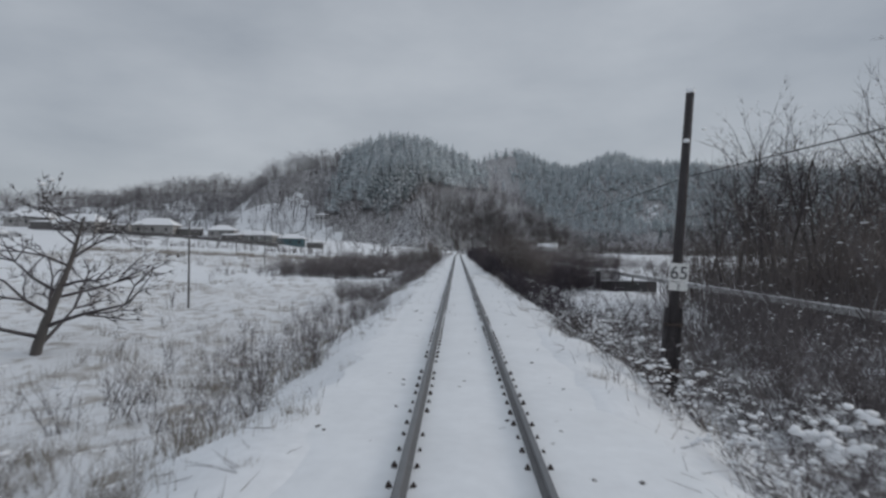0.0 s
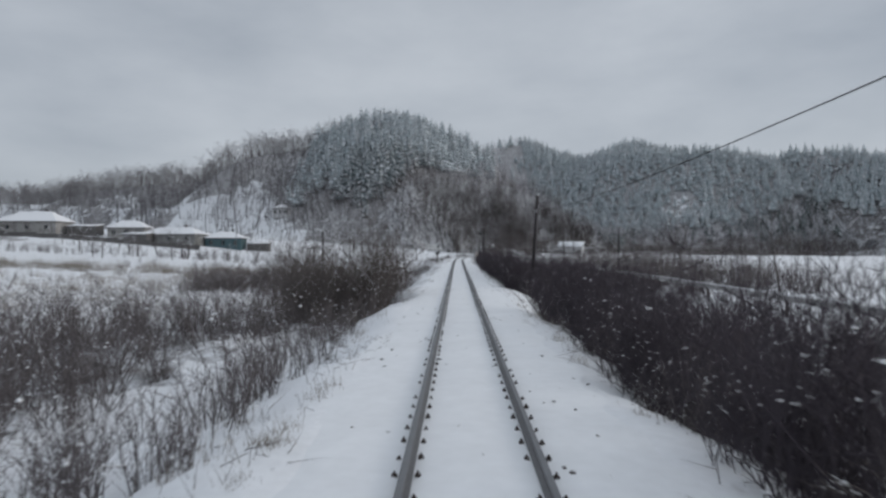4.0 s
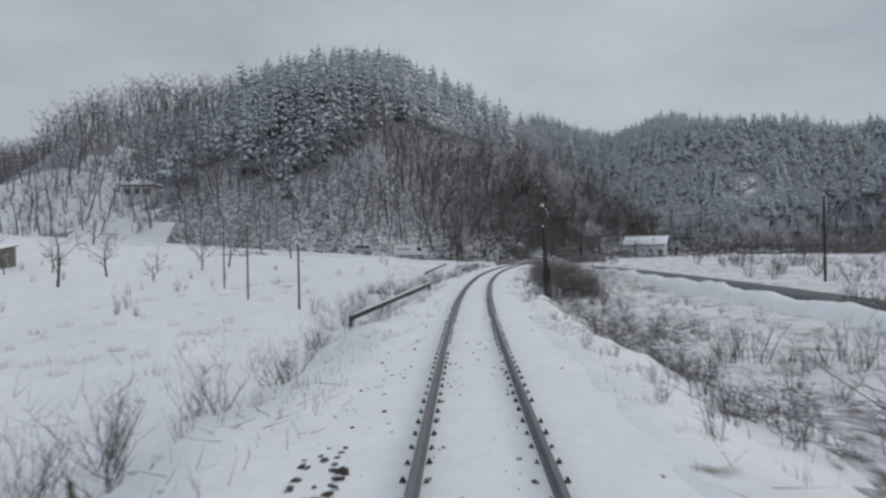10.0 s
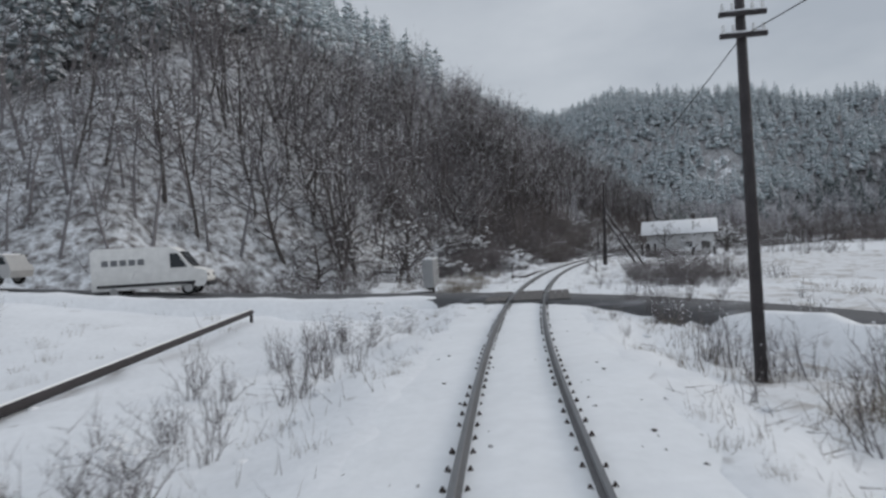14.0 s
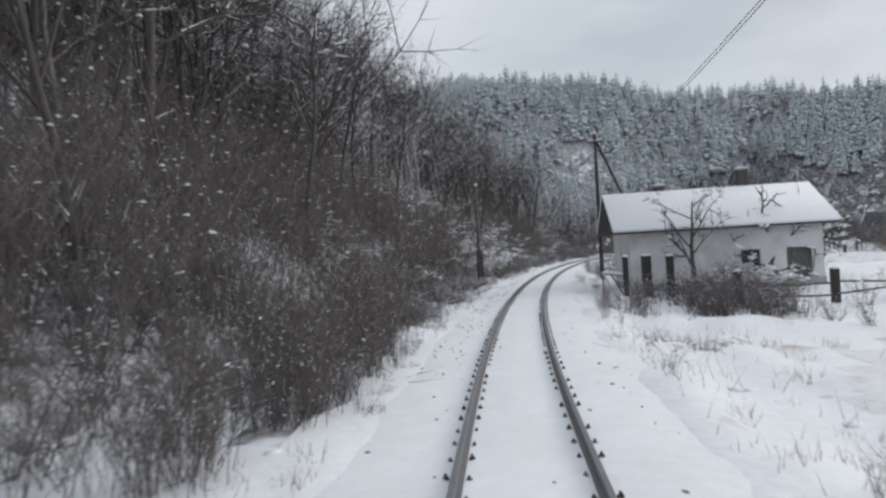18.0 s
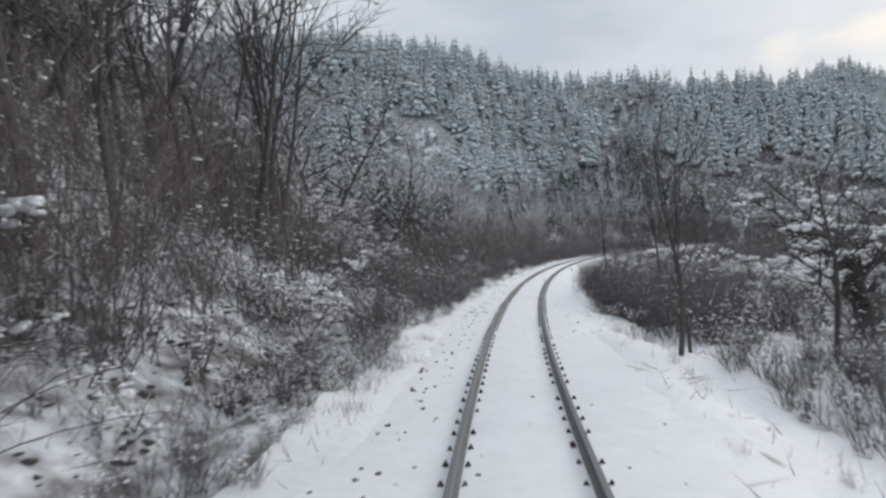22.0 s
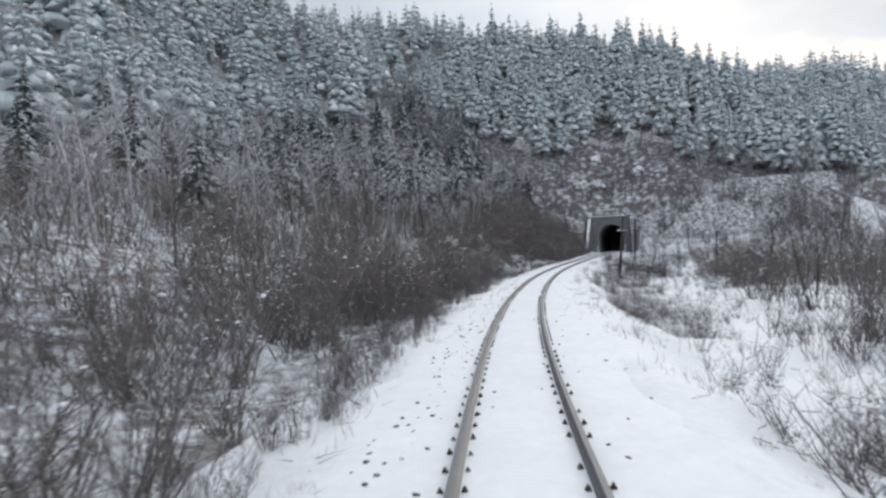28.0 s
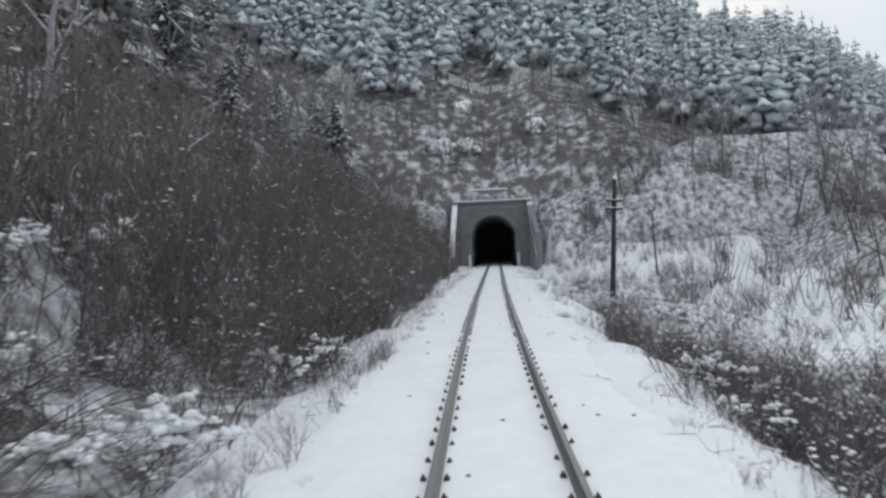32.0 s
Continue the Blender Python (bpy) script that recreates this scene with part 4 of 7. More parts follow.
# far woods on the hills
def scatter_xy(rng, box, gap):
    x0, x1, y0, y1 = box
    nx, ny = int((x1 - x0) / gap), int((y1 - y0) / gap)
    X, Y = np.meshgrid(np.arange(nx), np.arange(ny), indexing="ij")
    x = x0 + (X.ravel() + rng.uniform(0, 1, nx * ny)) * gap
    y = y0 + (Y.ravel() + rng.uniform(0, 1, nx * ny)) * gap
    return x, y


def wave(x, y, k):
    return np.sin(x * 0.043 * k + 1.1) * np.sin(y * 0.037 * k + 0.4) + 0.6 * np.sin(x * 0.11 * k + y * 0.07 * k)


def seen_from_line(x, y, top):
    """Whether the tops of trees stand in sight of the line, over the lie of the land."""
    gx, gy = np.arange(-440, 660, 6.0), np.arange(180, 780, 6.0)
    X, Y = np.meshgrid(gx, gy, indexing="ij")
    hm = ground_z(X, Y).reshape(X.shape)
    ok = np.zeros(len(x), bool)
    for s in (0, 100, 180, 240, 290, 340, 390, 430, 470, 520, 570, 620):
        p = on_track(s, 0, 2.5)
        blocked = np.zeros(len(x), bool)
        for k in np.linspace(0.15, 0.97, 34):
            px, py, pz = p.x + (x - p.x) * k, p.y + (y - p.y) * k, p.z + (top - p.z) * k
            i = np.clip(((px - gx[0]) / 6).round().astype(int), 0, len(gx) - 1)
            j = np.clip(((py - gy[0]) / 6).round().astype(int), 0, len(gy) - 1)
            blocked |= hm[i, j] > pz + 1.0
        ok |= ~blocked
    return ok


def woods():
    rng = np.random.default_rng(21)
    firs = [conifer_arrays(rng, h, 10, 6, s) for h, s in ((9, 0.8), (10, 0.9), (8, 0.85), (11, 0.75))]
    fine_firs = [conifer_arrays(rng, h, 16, 9, s) for h, s in ((9, 0.75), (10, 0.85), (11, 0.7))]
    bares = [far_tree_arrays(rng, h, f) for h, f in ((8, 0.3), (9, 0.25), (7, 0.35), (8.5, 0.3))]
    brush = [shrub_arrays(rng, 3.2, 8, 0.5, 5, 0.035, 0.14, 0.03, 0.0, 0.0, True) for _ in range(3)]
    sets = {}
    for box, gap in (((-100, 60, 285, 470), 3.1), ((-250, -100, 300, 480), 4.0), ((-500, -250, 330, 560), 8.5), ((60, 300, 420, 740), 3.9), ((-60, 60, 600, 760), 6.0),
                     ((300, 520, 380, 660), 4.2), ((380, 640, 240, 480), 9.0)):
        x, y = scatter_xy(rng, box, gap)
        z = ground_z(x, y)
        s, d, past = track_coords(x, y)
        ok = (z > 2.6) & ((np.abs(d) > 12) | (past > 2))
        meadow = (x < -52) & (y < 385) & (rng.random(len(x)) < np.where(wave(x, y, 2.2) > 0.3, 0.2, np.clip(1.1 - z / 22, 0.0, 0.8)))
        rock = (((x - 168) / 15) ** 2 + ((y - 556) / 13) ** 2 < 1) & (rng.random(len(x)) < 0.75)
        road_strip = (y < 299) & (x < 20) & (x > -240)
        gully = np.abs((x - 268) + 0.25 * (y - 560)) < 3.5
        ok &= ~(meadow | rock | road_strip | gully & (y > 540))
        ok &= seen_from_line(x, y, z + 8.0)
        x, y, z = x[ok], y[ok], z[ok]
        far_off = ((np.abs(d) > 48) | (past > 12))[ok]
        share = np.where(x < 60, np.clip((z - 16) / 10, 0, 1) * (x > -70) * np.clip(1 - (x - 2) / 25, 0.12, 1), np.clip((z - 9) / 8, 0.02, 0.96))
        mouth = np.hypot(x - 284, y - 515)
        share = share * np.clip((mouth - 14) / 20, 0.08, 1)
        share = np.clip(share + 0.2 * wave(x, y, 1.0) * (share > 0.05), 0.01, 0.98) * np.where(x < -70, 0.05, 1)
        fir = (rng.random(len(x)) < share) & far_off
        low = ~fir & (rng.random(len(x)) < np.where(x > 60, 0.55, 0.3))
        zone = np.where(x < -48, 1, np.where((x < 60) & (y < 360), 2, np.where(mouth < 62, 3, 0)))
        tall = np.where((x < -78) & (z > 14), 1.35, np.where(zone == 3, 1.25, 1.0))
        P = np.stack([x, y, z], 1)
        for mask, kinds, form, lo, hi in ((fir, firs, "fir", 0.75, 1.35), (~fir & ~low, bares, "bare", 0.75, 1.3), (low, brush, "brush", 0.8, 1.5)):
            for zn in range(4):
                kinds = fine_firs if form == "fir" and zn == 3 else kinds
                m2 = mask & (zone == zn)
                q, k = P[m2], tall[m2].mean() if m2.any() else 1
                which = rng.integers(0, len(kinds), len(q))
                for i, arr in enumerate(kinds):
                    if (which == i).any():
                        sets.setdefault((form, zn), []).append(put_many(arr, q[which == i], rng, lo * k, hi * k))
    # broad crowns standing along the left-hand ridge
    rx = np.arange(-300, -58, 5.0) + rng.uniform(-2, 2, 49)
    span = np.arange(300, 470, 4.0)
    ry = np.array([span[np.argmax(ground_z(np.full(len(span), q), span))] for q in rx]) - rng.uniform(0, 22, len(rx))
    P = np.stack([rx, ry, ground_z(rx, ry)], 1)
    crowns = [far_tree_arrays(rng, 9, 0.12, 15, 2) for _ in range(2)]
    for i in range(2):
        sets.setdefault(("bare", 1), []).append(put_many(crowns[i], P[i::2], rng, 0.75, 1.45))
    sets_s, sets_b = sets.setdefault(("brush", 1), []), sets.setdefault(("bare", 1), [])
    # scrub on the open meadow slope
    x, y = scatter_xy(rng, (-260, -50, 299, 400), 4.0)
    z = ground_z(x, y)
    ok = (z > 2) & (rng.random(len(x)) < np.where(wave(x, y, 2.2) > -0.2, 0.6, 0.2))
    P = np.stack([x, y, z], 1)[ok]
    which = rng.integers(0, 4, len(P))
    for i in range(3):
        sets_s.append(put_many(brush[i], P[which == i], rng, 0.35, 0.85))
    sets_b.append(put_many(bares[2], P[which == 3], rng, 0.35, 0.7))
    # brush and thin trees over the tunnel mouth
    sets_s, sets_b = sets.setdefault(("brush", 3), []), sets.setdefault(("bare", 3), [])
    x, y = scatter_xy(rng, (245, 335, 470, 590), 2.3)
    s, d, past = track_coords(x, y)
    z = ground_z(x, y)
    ok = ((np.abs(d) > 7.5) | (past > 1.8)) & (z > 2.0) & (rng.random(len(x)) < 0.8)
    P = np.stack([x, y, z], 1)[ok]
    which = rng.integers(0, 5, len(P))
    for i in range(3):
        sets_s.append(put_many(brush[i], P[which == i], rng, 0.4, 1.0))
    for i in (0, 1):
        sets_b.append(put_many(bares[i], P[which == 3 + i][::2], rng, 0.4, 0.8))
    x, y = scatter_xy(rng, (255, 315, 485, 545), 1.25)
    s, d, past = track_coords(x, y)
    z = ground_z(x, y)
    ok = (np.abs(d) > 6.3) & (s > PORTAL_S - 14) & (past < 7) & (np.abs(d) < 30) & (rng.random(len(x)) < 0.7)
    P = np.stack([x, y, z - 0.2], 1)[ok]
    which = rng.integers(0, 3, len(P))
    for i in range(3):
        sets_s.append(put_many(brush[i], P[which == i], rng, 0.3, 0.75))
    names = {"fir": ("conifer_wood", "snow-laden dark conifers covering the {}"), "bare": ("bare_wood", "bare snow-dusted broadleaf trees on the {}"),
             "brush": ("hillside_brush", "grey-brown brushwood along the foot of the {}")}
    places = ("far hillsides", "ridge behind the meadow", "steep hill by the crossing", "slope over the tunnel mouth")
    for (form, zn), rows in sorted(sets.items()):
        nm, lab = names[form]
        # haze is painted into the far twigs and needles, less into hill needles
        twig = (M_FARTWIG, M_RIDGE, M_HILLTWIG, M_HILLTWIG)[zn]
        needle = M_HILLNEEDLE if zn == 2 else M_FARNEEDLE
        tagged(new(nm, to_mesh(nm, merge(*rows), [twig, M_SNOW, needle, M_SNOWHAZE] if form == "fir" else [twig, M_SNOW])), lab.format(places[zn]), "woods", kind="stuff")


woods()

# plants near the line: built once, then copied
STORE = {}


def store(kind, ob):
    STORE.setdefault(kind, []).append(ob)


def shrub_proto(kind, arrays, mats, label, cat="shrub"):
    if cat in ("shrub", "sapling"):
        v, f, m = arrays
        ob = new(kind)
        for i, piece in enumerate(("crown", "snow")):
            used, flat = np.unique(f[m == i], return_inverse=True)
            q = new(piece, to_mesh(piece, (v[used], flat.reshape(-1, 4), np.zeros((m == i).sum(), int)), [mats[i]]))
            q.parent = ob
            if i:
                tagged(q, kind="stuff")
    else:
        ob = new(kind, to_mesh(kind, arrays, mats))
    store(kind, tagged(ob, label, cat, label.split(" with")[0] + "s along the line"))


_r = np.random.default_rng(33)
LIGHT, LIGHT_MATS, SPARSE = {}, {}, {}
KINDS = [  # name, near and far versions: height, stems, spread, twigs, thickness, snow share, snow thickness, pads, pad size
    ("thicket_shrub", (2.4, 18, 0.7, 10, 0.0105, 0.05, 0.008, 0.025, 0.03), (2.4, 12, 0.7, 8, 0.012, 0.03, 0.010, 0.02, 0.034, True), "dense dark bare shrub with flecks of snow", "shrub"),
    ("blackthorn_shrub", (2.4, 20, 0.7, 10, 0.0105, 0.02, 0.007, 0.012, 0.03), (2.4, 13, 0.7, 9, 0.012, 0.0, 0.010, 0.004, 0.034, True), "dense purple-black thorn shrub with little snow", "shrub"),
    ("bare_shrub", (1.7, 13, 0.55, 9, 0.008, 0.18, 0.008, 0.06, 0.03), (1.7, 9, 0.55, 7, 0.012, 0.14, 0.010, 0.05, 0.035, True), "slender bare shrub with snow on its twigs", "shrub"),
    ("laden_shrub", (1.6, 15, 1.1, 9, 0.009, 0.45, 0.016, 0.2, 0.06), (1.6, 9, 1.1, 7, 0.012, 0.45, 0.018, 0.18, 0.065, True), "low shrub with thick pads of snow", "shrub"),
    ("whip_shrub", (3.4, 14, 0.32, 10, 0.011, 0.1, 0.009, 0.04, 0.03), (3.4, 9, 0.32, 9, 0.0125, 0.08, 0.011, 0.04, 0.035, True), "tall thin bare saplings with little snow", "sapling")]
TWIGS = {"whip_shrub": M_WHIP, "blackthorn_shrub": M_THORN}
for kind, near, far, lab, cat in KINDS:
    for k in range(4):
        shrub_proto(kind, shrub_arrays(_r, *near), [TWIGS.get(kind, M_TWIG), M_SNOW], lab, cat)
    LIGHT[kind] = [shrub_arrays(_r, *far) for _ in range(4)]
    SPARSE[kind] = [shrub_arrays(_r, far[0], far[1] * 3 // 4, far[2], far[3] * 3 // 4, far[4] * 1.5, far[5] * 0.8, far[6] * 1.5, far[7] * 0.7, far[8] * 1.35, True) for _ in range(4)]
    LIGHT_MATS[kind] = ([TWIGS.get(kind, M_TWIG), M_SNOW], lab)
for kind, hgt, n, spr, lab, cat in (("dry_grass_tuft", 0.55, 36, 0.5, "tuft of tall dry grass with snow flecks", "grass"), ("reed_clump", 1.1, 60, 0.8, "clump of dry reeds with bent stalks", "reeds")):
    for k in range(4):
        shrub_proto(kind, grass_arrays(_r, hgt, n, spr), [M_STRAW, M_SNOW], lab, cat)
    LIGHT[kind] = [grass_arrays(_r, hgt, n // 2, spr) for _ in range(3)]
    LIGHT_MATS[kind] = ([M_STRAW, M_SNOW], lab)
for k in range(4):
    store("roadside_tree", bare_tree("roadside_tree", _r, 7.5, 0.12, 10, 2, 0.85, 0.35, 0.018, label="bare broadleaf tree with snow along its branches"))
for k in range(3):
    store("slope_tree", bare_tree("slope_tree", _r, 11, 0.13, 11, 2, 0.6, 0.35, 0.02, 0.35, label="tall slender bare tree with snowy branches"))
for k in range(2):
    store("field_tree", bare_tree("field_tree", _r, 4.4, 0.14, 15, 3, 1.7, 0.2, 0.014, 0.12, finest=0.013, lean=0.25, label="spreading bare tree with low crooked limbs"))
for k in range(2):
    store("fruit_tree", bare_tree("fruit_tree", _r, 3.6, 0.1, 8, 2, 1.2, 0.5, 0.02, 0.25, 0.06, 0.08, label="small bare fruit tree with snow on its boughs"))
for k in range(4):
    store("bank_tree", bare_tree("bank_tree", _r, 10.5, 0.17, 13, 2, 1.15, 0.75, 0.032, 0.22, 0.05, 0.1, label="dark crooked leaning tree with snow along every branch", finest=0.014, lean=0.3))
for k in range(3):
    store("young_conifer", young_conifer("young_conifer", conifer_arrays(_r, 7.0, 24, 15, 0.6, 0.45)))

for k in range(4):
    LIGHT.setdefault("heaped_shrub", []).append(heaped_arrays(_r, 10, 4, 5))
    shrub_proto("heaped_shrub", heaped_arrays(_r), [M_TWIG, M_SNOW], "broad shrub bowed under heaps of snow")
for k in range(4):
    LIGHT.setdefault("arching_shrub", []).append(arching_arrays(_r))
    shrub_proto("arching_shrub", LIGHT["arching_shrub"][-1], [M_WHIP, M_SNOW], "sprawling bare shrub with long stems bowed to the snow")
LIGHT_MATS["arching_shrub"] = ([M_WHIP, M_SNOW], "sprawling bare shrubs with bowed stems")
LIGHT_MATS["heaped_shrub"] = ([M_TWIG, M_SNOW], "broad shrubs bowed under heaps of snow")
for k in range(2):
    store("old_fruit_tree", old_tree("old_fruit_tree", _r, "gnarled old fruit tree with thick snow on its boughs"))

_used = set()


def plant(kind, place, turn, size, tall=None):
    protos = STORE[kind]
    ob = protos[random.randrange(len(protos))]
    m = Matrix.Translation(place) @ Matrix.Rotation(turn, 4, "Z") @ Matrix.Rotation(random.uniform(-0.08, 0.08), 4, "X")
    if ob.name not in _used:
        _used.add(ob.name)
        q = ob
        q.matrix_world = m
    else:
        q = copy_thing(ob, m)
    q.scale = (size, size, tall or size)
    return q


def strip(kind, s0, s1, d0, d1, count, low, high, clump=0.0):
    """Plants strewn over a strip of ground beside the line."""
    made, centres = 0, [(random.uniform(s0, s1), random.uniform(d0, d1)) for _ in range(max(2, int(count / 9)))]
    while made < count:
        s, d = random.uniform(s0, s1), random.uniform(d0, d1)
        if clump and random.random() < clump:
            c = random.choice(centres)
            s, d = c[0] + random.gauss(0, 1.6), c[1] + random.gauss(0, 1.0)
            d = min(max(d, min(d0, d1)), max(d0, d1))
        if kind not in ("heaped_shrub", "arching_shrub") and any(a < s < b and c < d < e for a, b, c, e in CLEARINGS) and random.random() < 0.8:
            made += 1
            continue
        p = on_track(s, d)
        k = random.uniform(low, high)
        PLACES.setdefault(kind, []).append((p.x, p.y, abs(d), k, k * random.uniform(0.85, 1.2)))
        made += 1


PLACES = {}
CLEARINGS = [(571, 583, -6.0, -2.6), (584, 598, -8.0, -3.0), (441, 446, -8.5, -3.2), (57, 66, -9, -5), (325, 334, -8.5, -3.2), (350, 354, -7.2, -4.6)]  # open patches of snow


def set_plants(limit=185):
    """The nearest of each kind to the line are things of their own, the rest of a kind one joined growth."""
    rng = np.random.default_rng(4)
    for kind, rows in PLACES.items():
        rows.sort(key=lambda q: q[2])
        zs = ground_z([q[0] for q in rows], [q[1] for q in rows])
        near = limit if kind in LIGHT else len(rows)
        for q, z in zip(rows[:near], zs[:near]):
            plant(kind, (q[0], q[1], z - 0.04), random.uniform(0, math.tau), q[3], q[4])
        far = np.array([(q[0], q[1], z - 0.04, q[3], q[4]) for q, z in zip(rows[near:], zs[near:])])
        if not len(far):
            continue
        shapes = LIGHT[kind] + SPARSE.get(kind, [])
        n_far = len(far)
        which = rng.integers(0, len(LIGHT[kind]), n_far)
        if kind in SPARSE:  # thinner growth away from the line
            away = np.array([q[2] for q in rows[near:]]) > 13
            which = np.where(away, len(LIGHT[kind]) + rng.integers(0, len(SPARSE[kind]), n_far), which)
        sets = []
        for i, (v, f, m) in enumerate(shapes):
            p = far[which == i]
            n = len(p)
            if not n:
                continue
            a = rng.uniform(0, math.tau, n)[:, None]
            x = (v[None, :, 0] * np.cos(a) - v[None, :, 1] * np.sin(a)) * p[:, 3:4] + p[:, 0:1]
            y = (v[None, :, 0] * np.sin(a) + v[None, :, 1] * np.cos(a)) * p[:, 3:4] + p[:, 1:2]
            z = v[None, :, 2] * p[:, 4:5] + p[:, 2:3]
            sets.append((np.stack([x, y, z], -1).reshape(-1, 3), (f[None] + (np.arange(n) * len(v))[:, None, None]).reshape(-1, 4), np.tile(m, n)))
        mats, lab = LIGHT_MATS[kind]
        tagged(new(kind + "_growth", to_mesh(kind + "_growth", merge(*sets), mats)), "joined growth: " + lab, "undergrowth", kind="stuff")


# right of the line, from the start to the crossing
strip("laden_shrub", 3, 36, 3.6, 9, 70, 0.5, 1.0)
strip("thicket_shrub", 4, 36, 7, 24, 130, 0.7, 1.15)
strip("whip_shrub", 24, 52, 17, 34, 170, 1.5, 2.6)
strip("thicket_shrub", 22, 54, 16, 34, 90, 1.4, 2.2)
strip("arching_shrub", 18, 34, 5.0, 9, 14, 0.6, 1.0)
strip("heaped_shrub", 3, 26, 4.2, 8, 10, 0.4, 0.7)
strip("slope_tree", 28, 52, 19, 34, 44, 0.8, 1.2)
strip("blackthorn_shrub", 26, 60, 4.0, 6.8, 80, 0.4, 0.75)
strip("laden_shrub", 30, 62, 4.5, 12, 50, 0.35, 0.65)
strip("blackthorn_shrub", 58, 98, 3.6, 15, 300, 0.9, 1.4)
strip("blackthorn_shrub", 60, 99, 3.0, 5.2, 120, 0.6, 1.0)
strip("thicket_shrub", 10, 32, 9, 15, 60, 0.9, 1.35)
strip("thicket_shrub", 5, 20, 5, 11, 50, 0.45, 0.75)
strip("heaped_shrub", 60, 100, 4.5, 12, 10, 0.5, 0.7)
strip("bare_shrub", 56, 100, 3.0, 4.4, 50, 0.5, 0.9)
strip("whip_shrub", 60, 84, 7, 15, 50, 0.7, 1.0)
strip("whip_shrub", 58.5, 63, 4.4, 8, 18, 1.15, 1.4)
strip("laden_shrub", 96, 116, 4.2, 13, 50, 0.5, 0.9)
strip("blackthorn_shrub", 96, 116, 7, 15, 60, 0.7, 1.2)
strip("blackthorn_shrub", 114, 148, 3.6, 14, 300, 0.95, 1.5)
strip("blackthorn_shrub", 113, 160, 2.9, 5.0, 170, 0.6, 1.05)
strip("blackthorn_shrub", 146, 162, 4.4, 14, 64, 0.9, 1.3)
strip("thicket_shrub", 146, 164, 4.0, 13, 70, 0.7, 1.1)
strip("thicket_shrub", 196, 216, 17, 34, 44, 0.8, 1.3)
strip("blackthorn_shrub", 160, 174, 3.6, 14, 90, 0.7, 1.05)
strip("heaped_shrub", 150, 178, 4.8, 14, 24, 0.8, 1.3)
strip("heaped_shrub", 158, 178, 6.0, 13, 16, 1.1, 1.5)
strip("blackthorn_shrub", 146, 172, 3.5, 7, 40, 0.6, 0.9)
strip("laden_shrub", 150, 176, 3.8, 9, 60, 0.5, 0.85)
strip("heaped_shrub", 160, 174, 5.4, 13, 16, 0.9, 1.3)
strip("arching_shrub", 152, 174, 3.8, 7, 14, 0.5, 0.8)
strip("bare_shrub", 146, 176, 3.2, 5, 40, 0.6, 1.0)
strip("bare_shrub", 114, 170, 3.2, 4.6, 40, 0.5, 0.9)
strip("whip_shrub", 170, 188, 5.5, 14, 60, 0.7, 1.2)
strip("blackthorn_shrub", 171, 187, 4.3, 12, 90, 0.8, 1.3)
strip("whip_shrub", 174, 190, 5.0, 9, 40, 0.8, 1.2)
strip("thicket_shrub", 170, 188, 5.0, 14, 70, 0.7, 1.1)
strip("bare_shrub", 188, 204, 5.0, 14, 40, 0.5, 0.9)
strip("laden_shrub", 176, 216, 4.2, 11, 60, 0.3, 0.7)
strip("bare_shrub", 186, 216, 4.4, 9, 45, 0.35, 0.7)
strip("heaped_shrub", 187, 212, 4.6, 9, 12, 0.3, 0.5)
strip("whip_shrub", 226, 254, 4.4, 8.5, 90, 0.45, 0.75)
strip("bare_shrub", 216, 284, 3.8, 8, 110, 0.5, 1.0)
strip("laden_shrub", 200, 284, 4.2, 13, 70, 0.3, 0.6)
strip("dry_grass_tuft", 196, 286, 3.5, 15, 200, 0.6, 1.3, 0.5)
strip("reed_clump", 232, 266, 6.5, 14, 60, 0.7, 1.2)
strip("thicket_shrub", 20, 290, 25, 46, 300, 0.8, 1.5)
strip("dry_grass_tuft", 0, 200, 2.9, 5.5, 130, 0.4, 0.9, 0.4)
# left of the line
strip("reed_clump", -2, 30, -14, -4.0, 110, 0.4, 0.9, 0.4)
strip("dry_grass_tuft", 0, 130, -70, -14, 420, 0.8, 1.5, 0.6)
strip("bare_shrub", 2, 34, -9, -3.6, 60, 0.5, 0.9)
strip("laden_shrub", 0, 30, -16, -4, 40, 0.3, 0.6)
strip("dry_grass_tuft", -2, 70, -30, -3.4, 620, 0.5, 1.1, 0.5)
strip("bare_shrub", 8, 40, -7, -3.6, 14, 0.6, 0.9)
strip("bare_shrub", 30, 64, -8, -3.4, 70, 0.5, 1.0)
strip("bare_shrub", 44, 54, -10, -4, 45, 0.7, 1.1)
strip("thicket_shrub", 80, 102, -24, -9, 190, 0.9, 1.35)
strip("bare_shrub", 78, 102, -30, -9, 90, 0.7, 1.1)
strip("reed_clump", 112, 165, -95, -22, 260, 0.9, 1.4)
strip("reed_clump", 158, 170, -100, -19, 420, 1.0, 1.5)
strip("bare_shrub", 196, 206, -120, -30, 150, 1.0, 1.6)
strip("bare_shrub", 0, 290, -60, -18, 160, 0.5, 1.0)
strip("bare_shrub", 60, 102, -7, -3.4, 100, 0.6, 1.2)
strip("thicket_shrub", 65, 74, -6.2, -4, 26, 0.8, 1.15)
strip("heaped_shrub", 72, 78, -9, -6.5, 6, 0.5, 0.8)
strip("whip_shrub", 104, 109.5, -9, -3.9, 80, 0.9, 1.35)
strip("thicket_shrub", 109, 116, -6, -3.5, 14, 0.5, 0.75)
strip("thicket_shrub", 101, 111, -14, -5.0, 40, 0.7, 1.1)
strip("bare_shrub", 113, 121, -13, -7.0, 46, 0.9, 1.3)
strip("arching_shrub", 114, 122, -9, -5.0, 9, 0.6, 0.9)
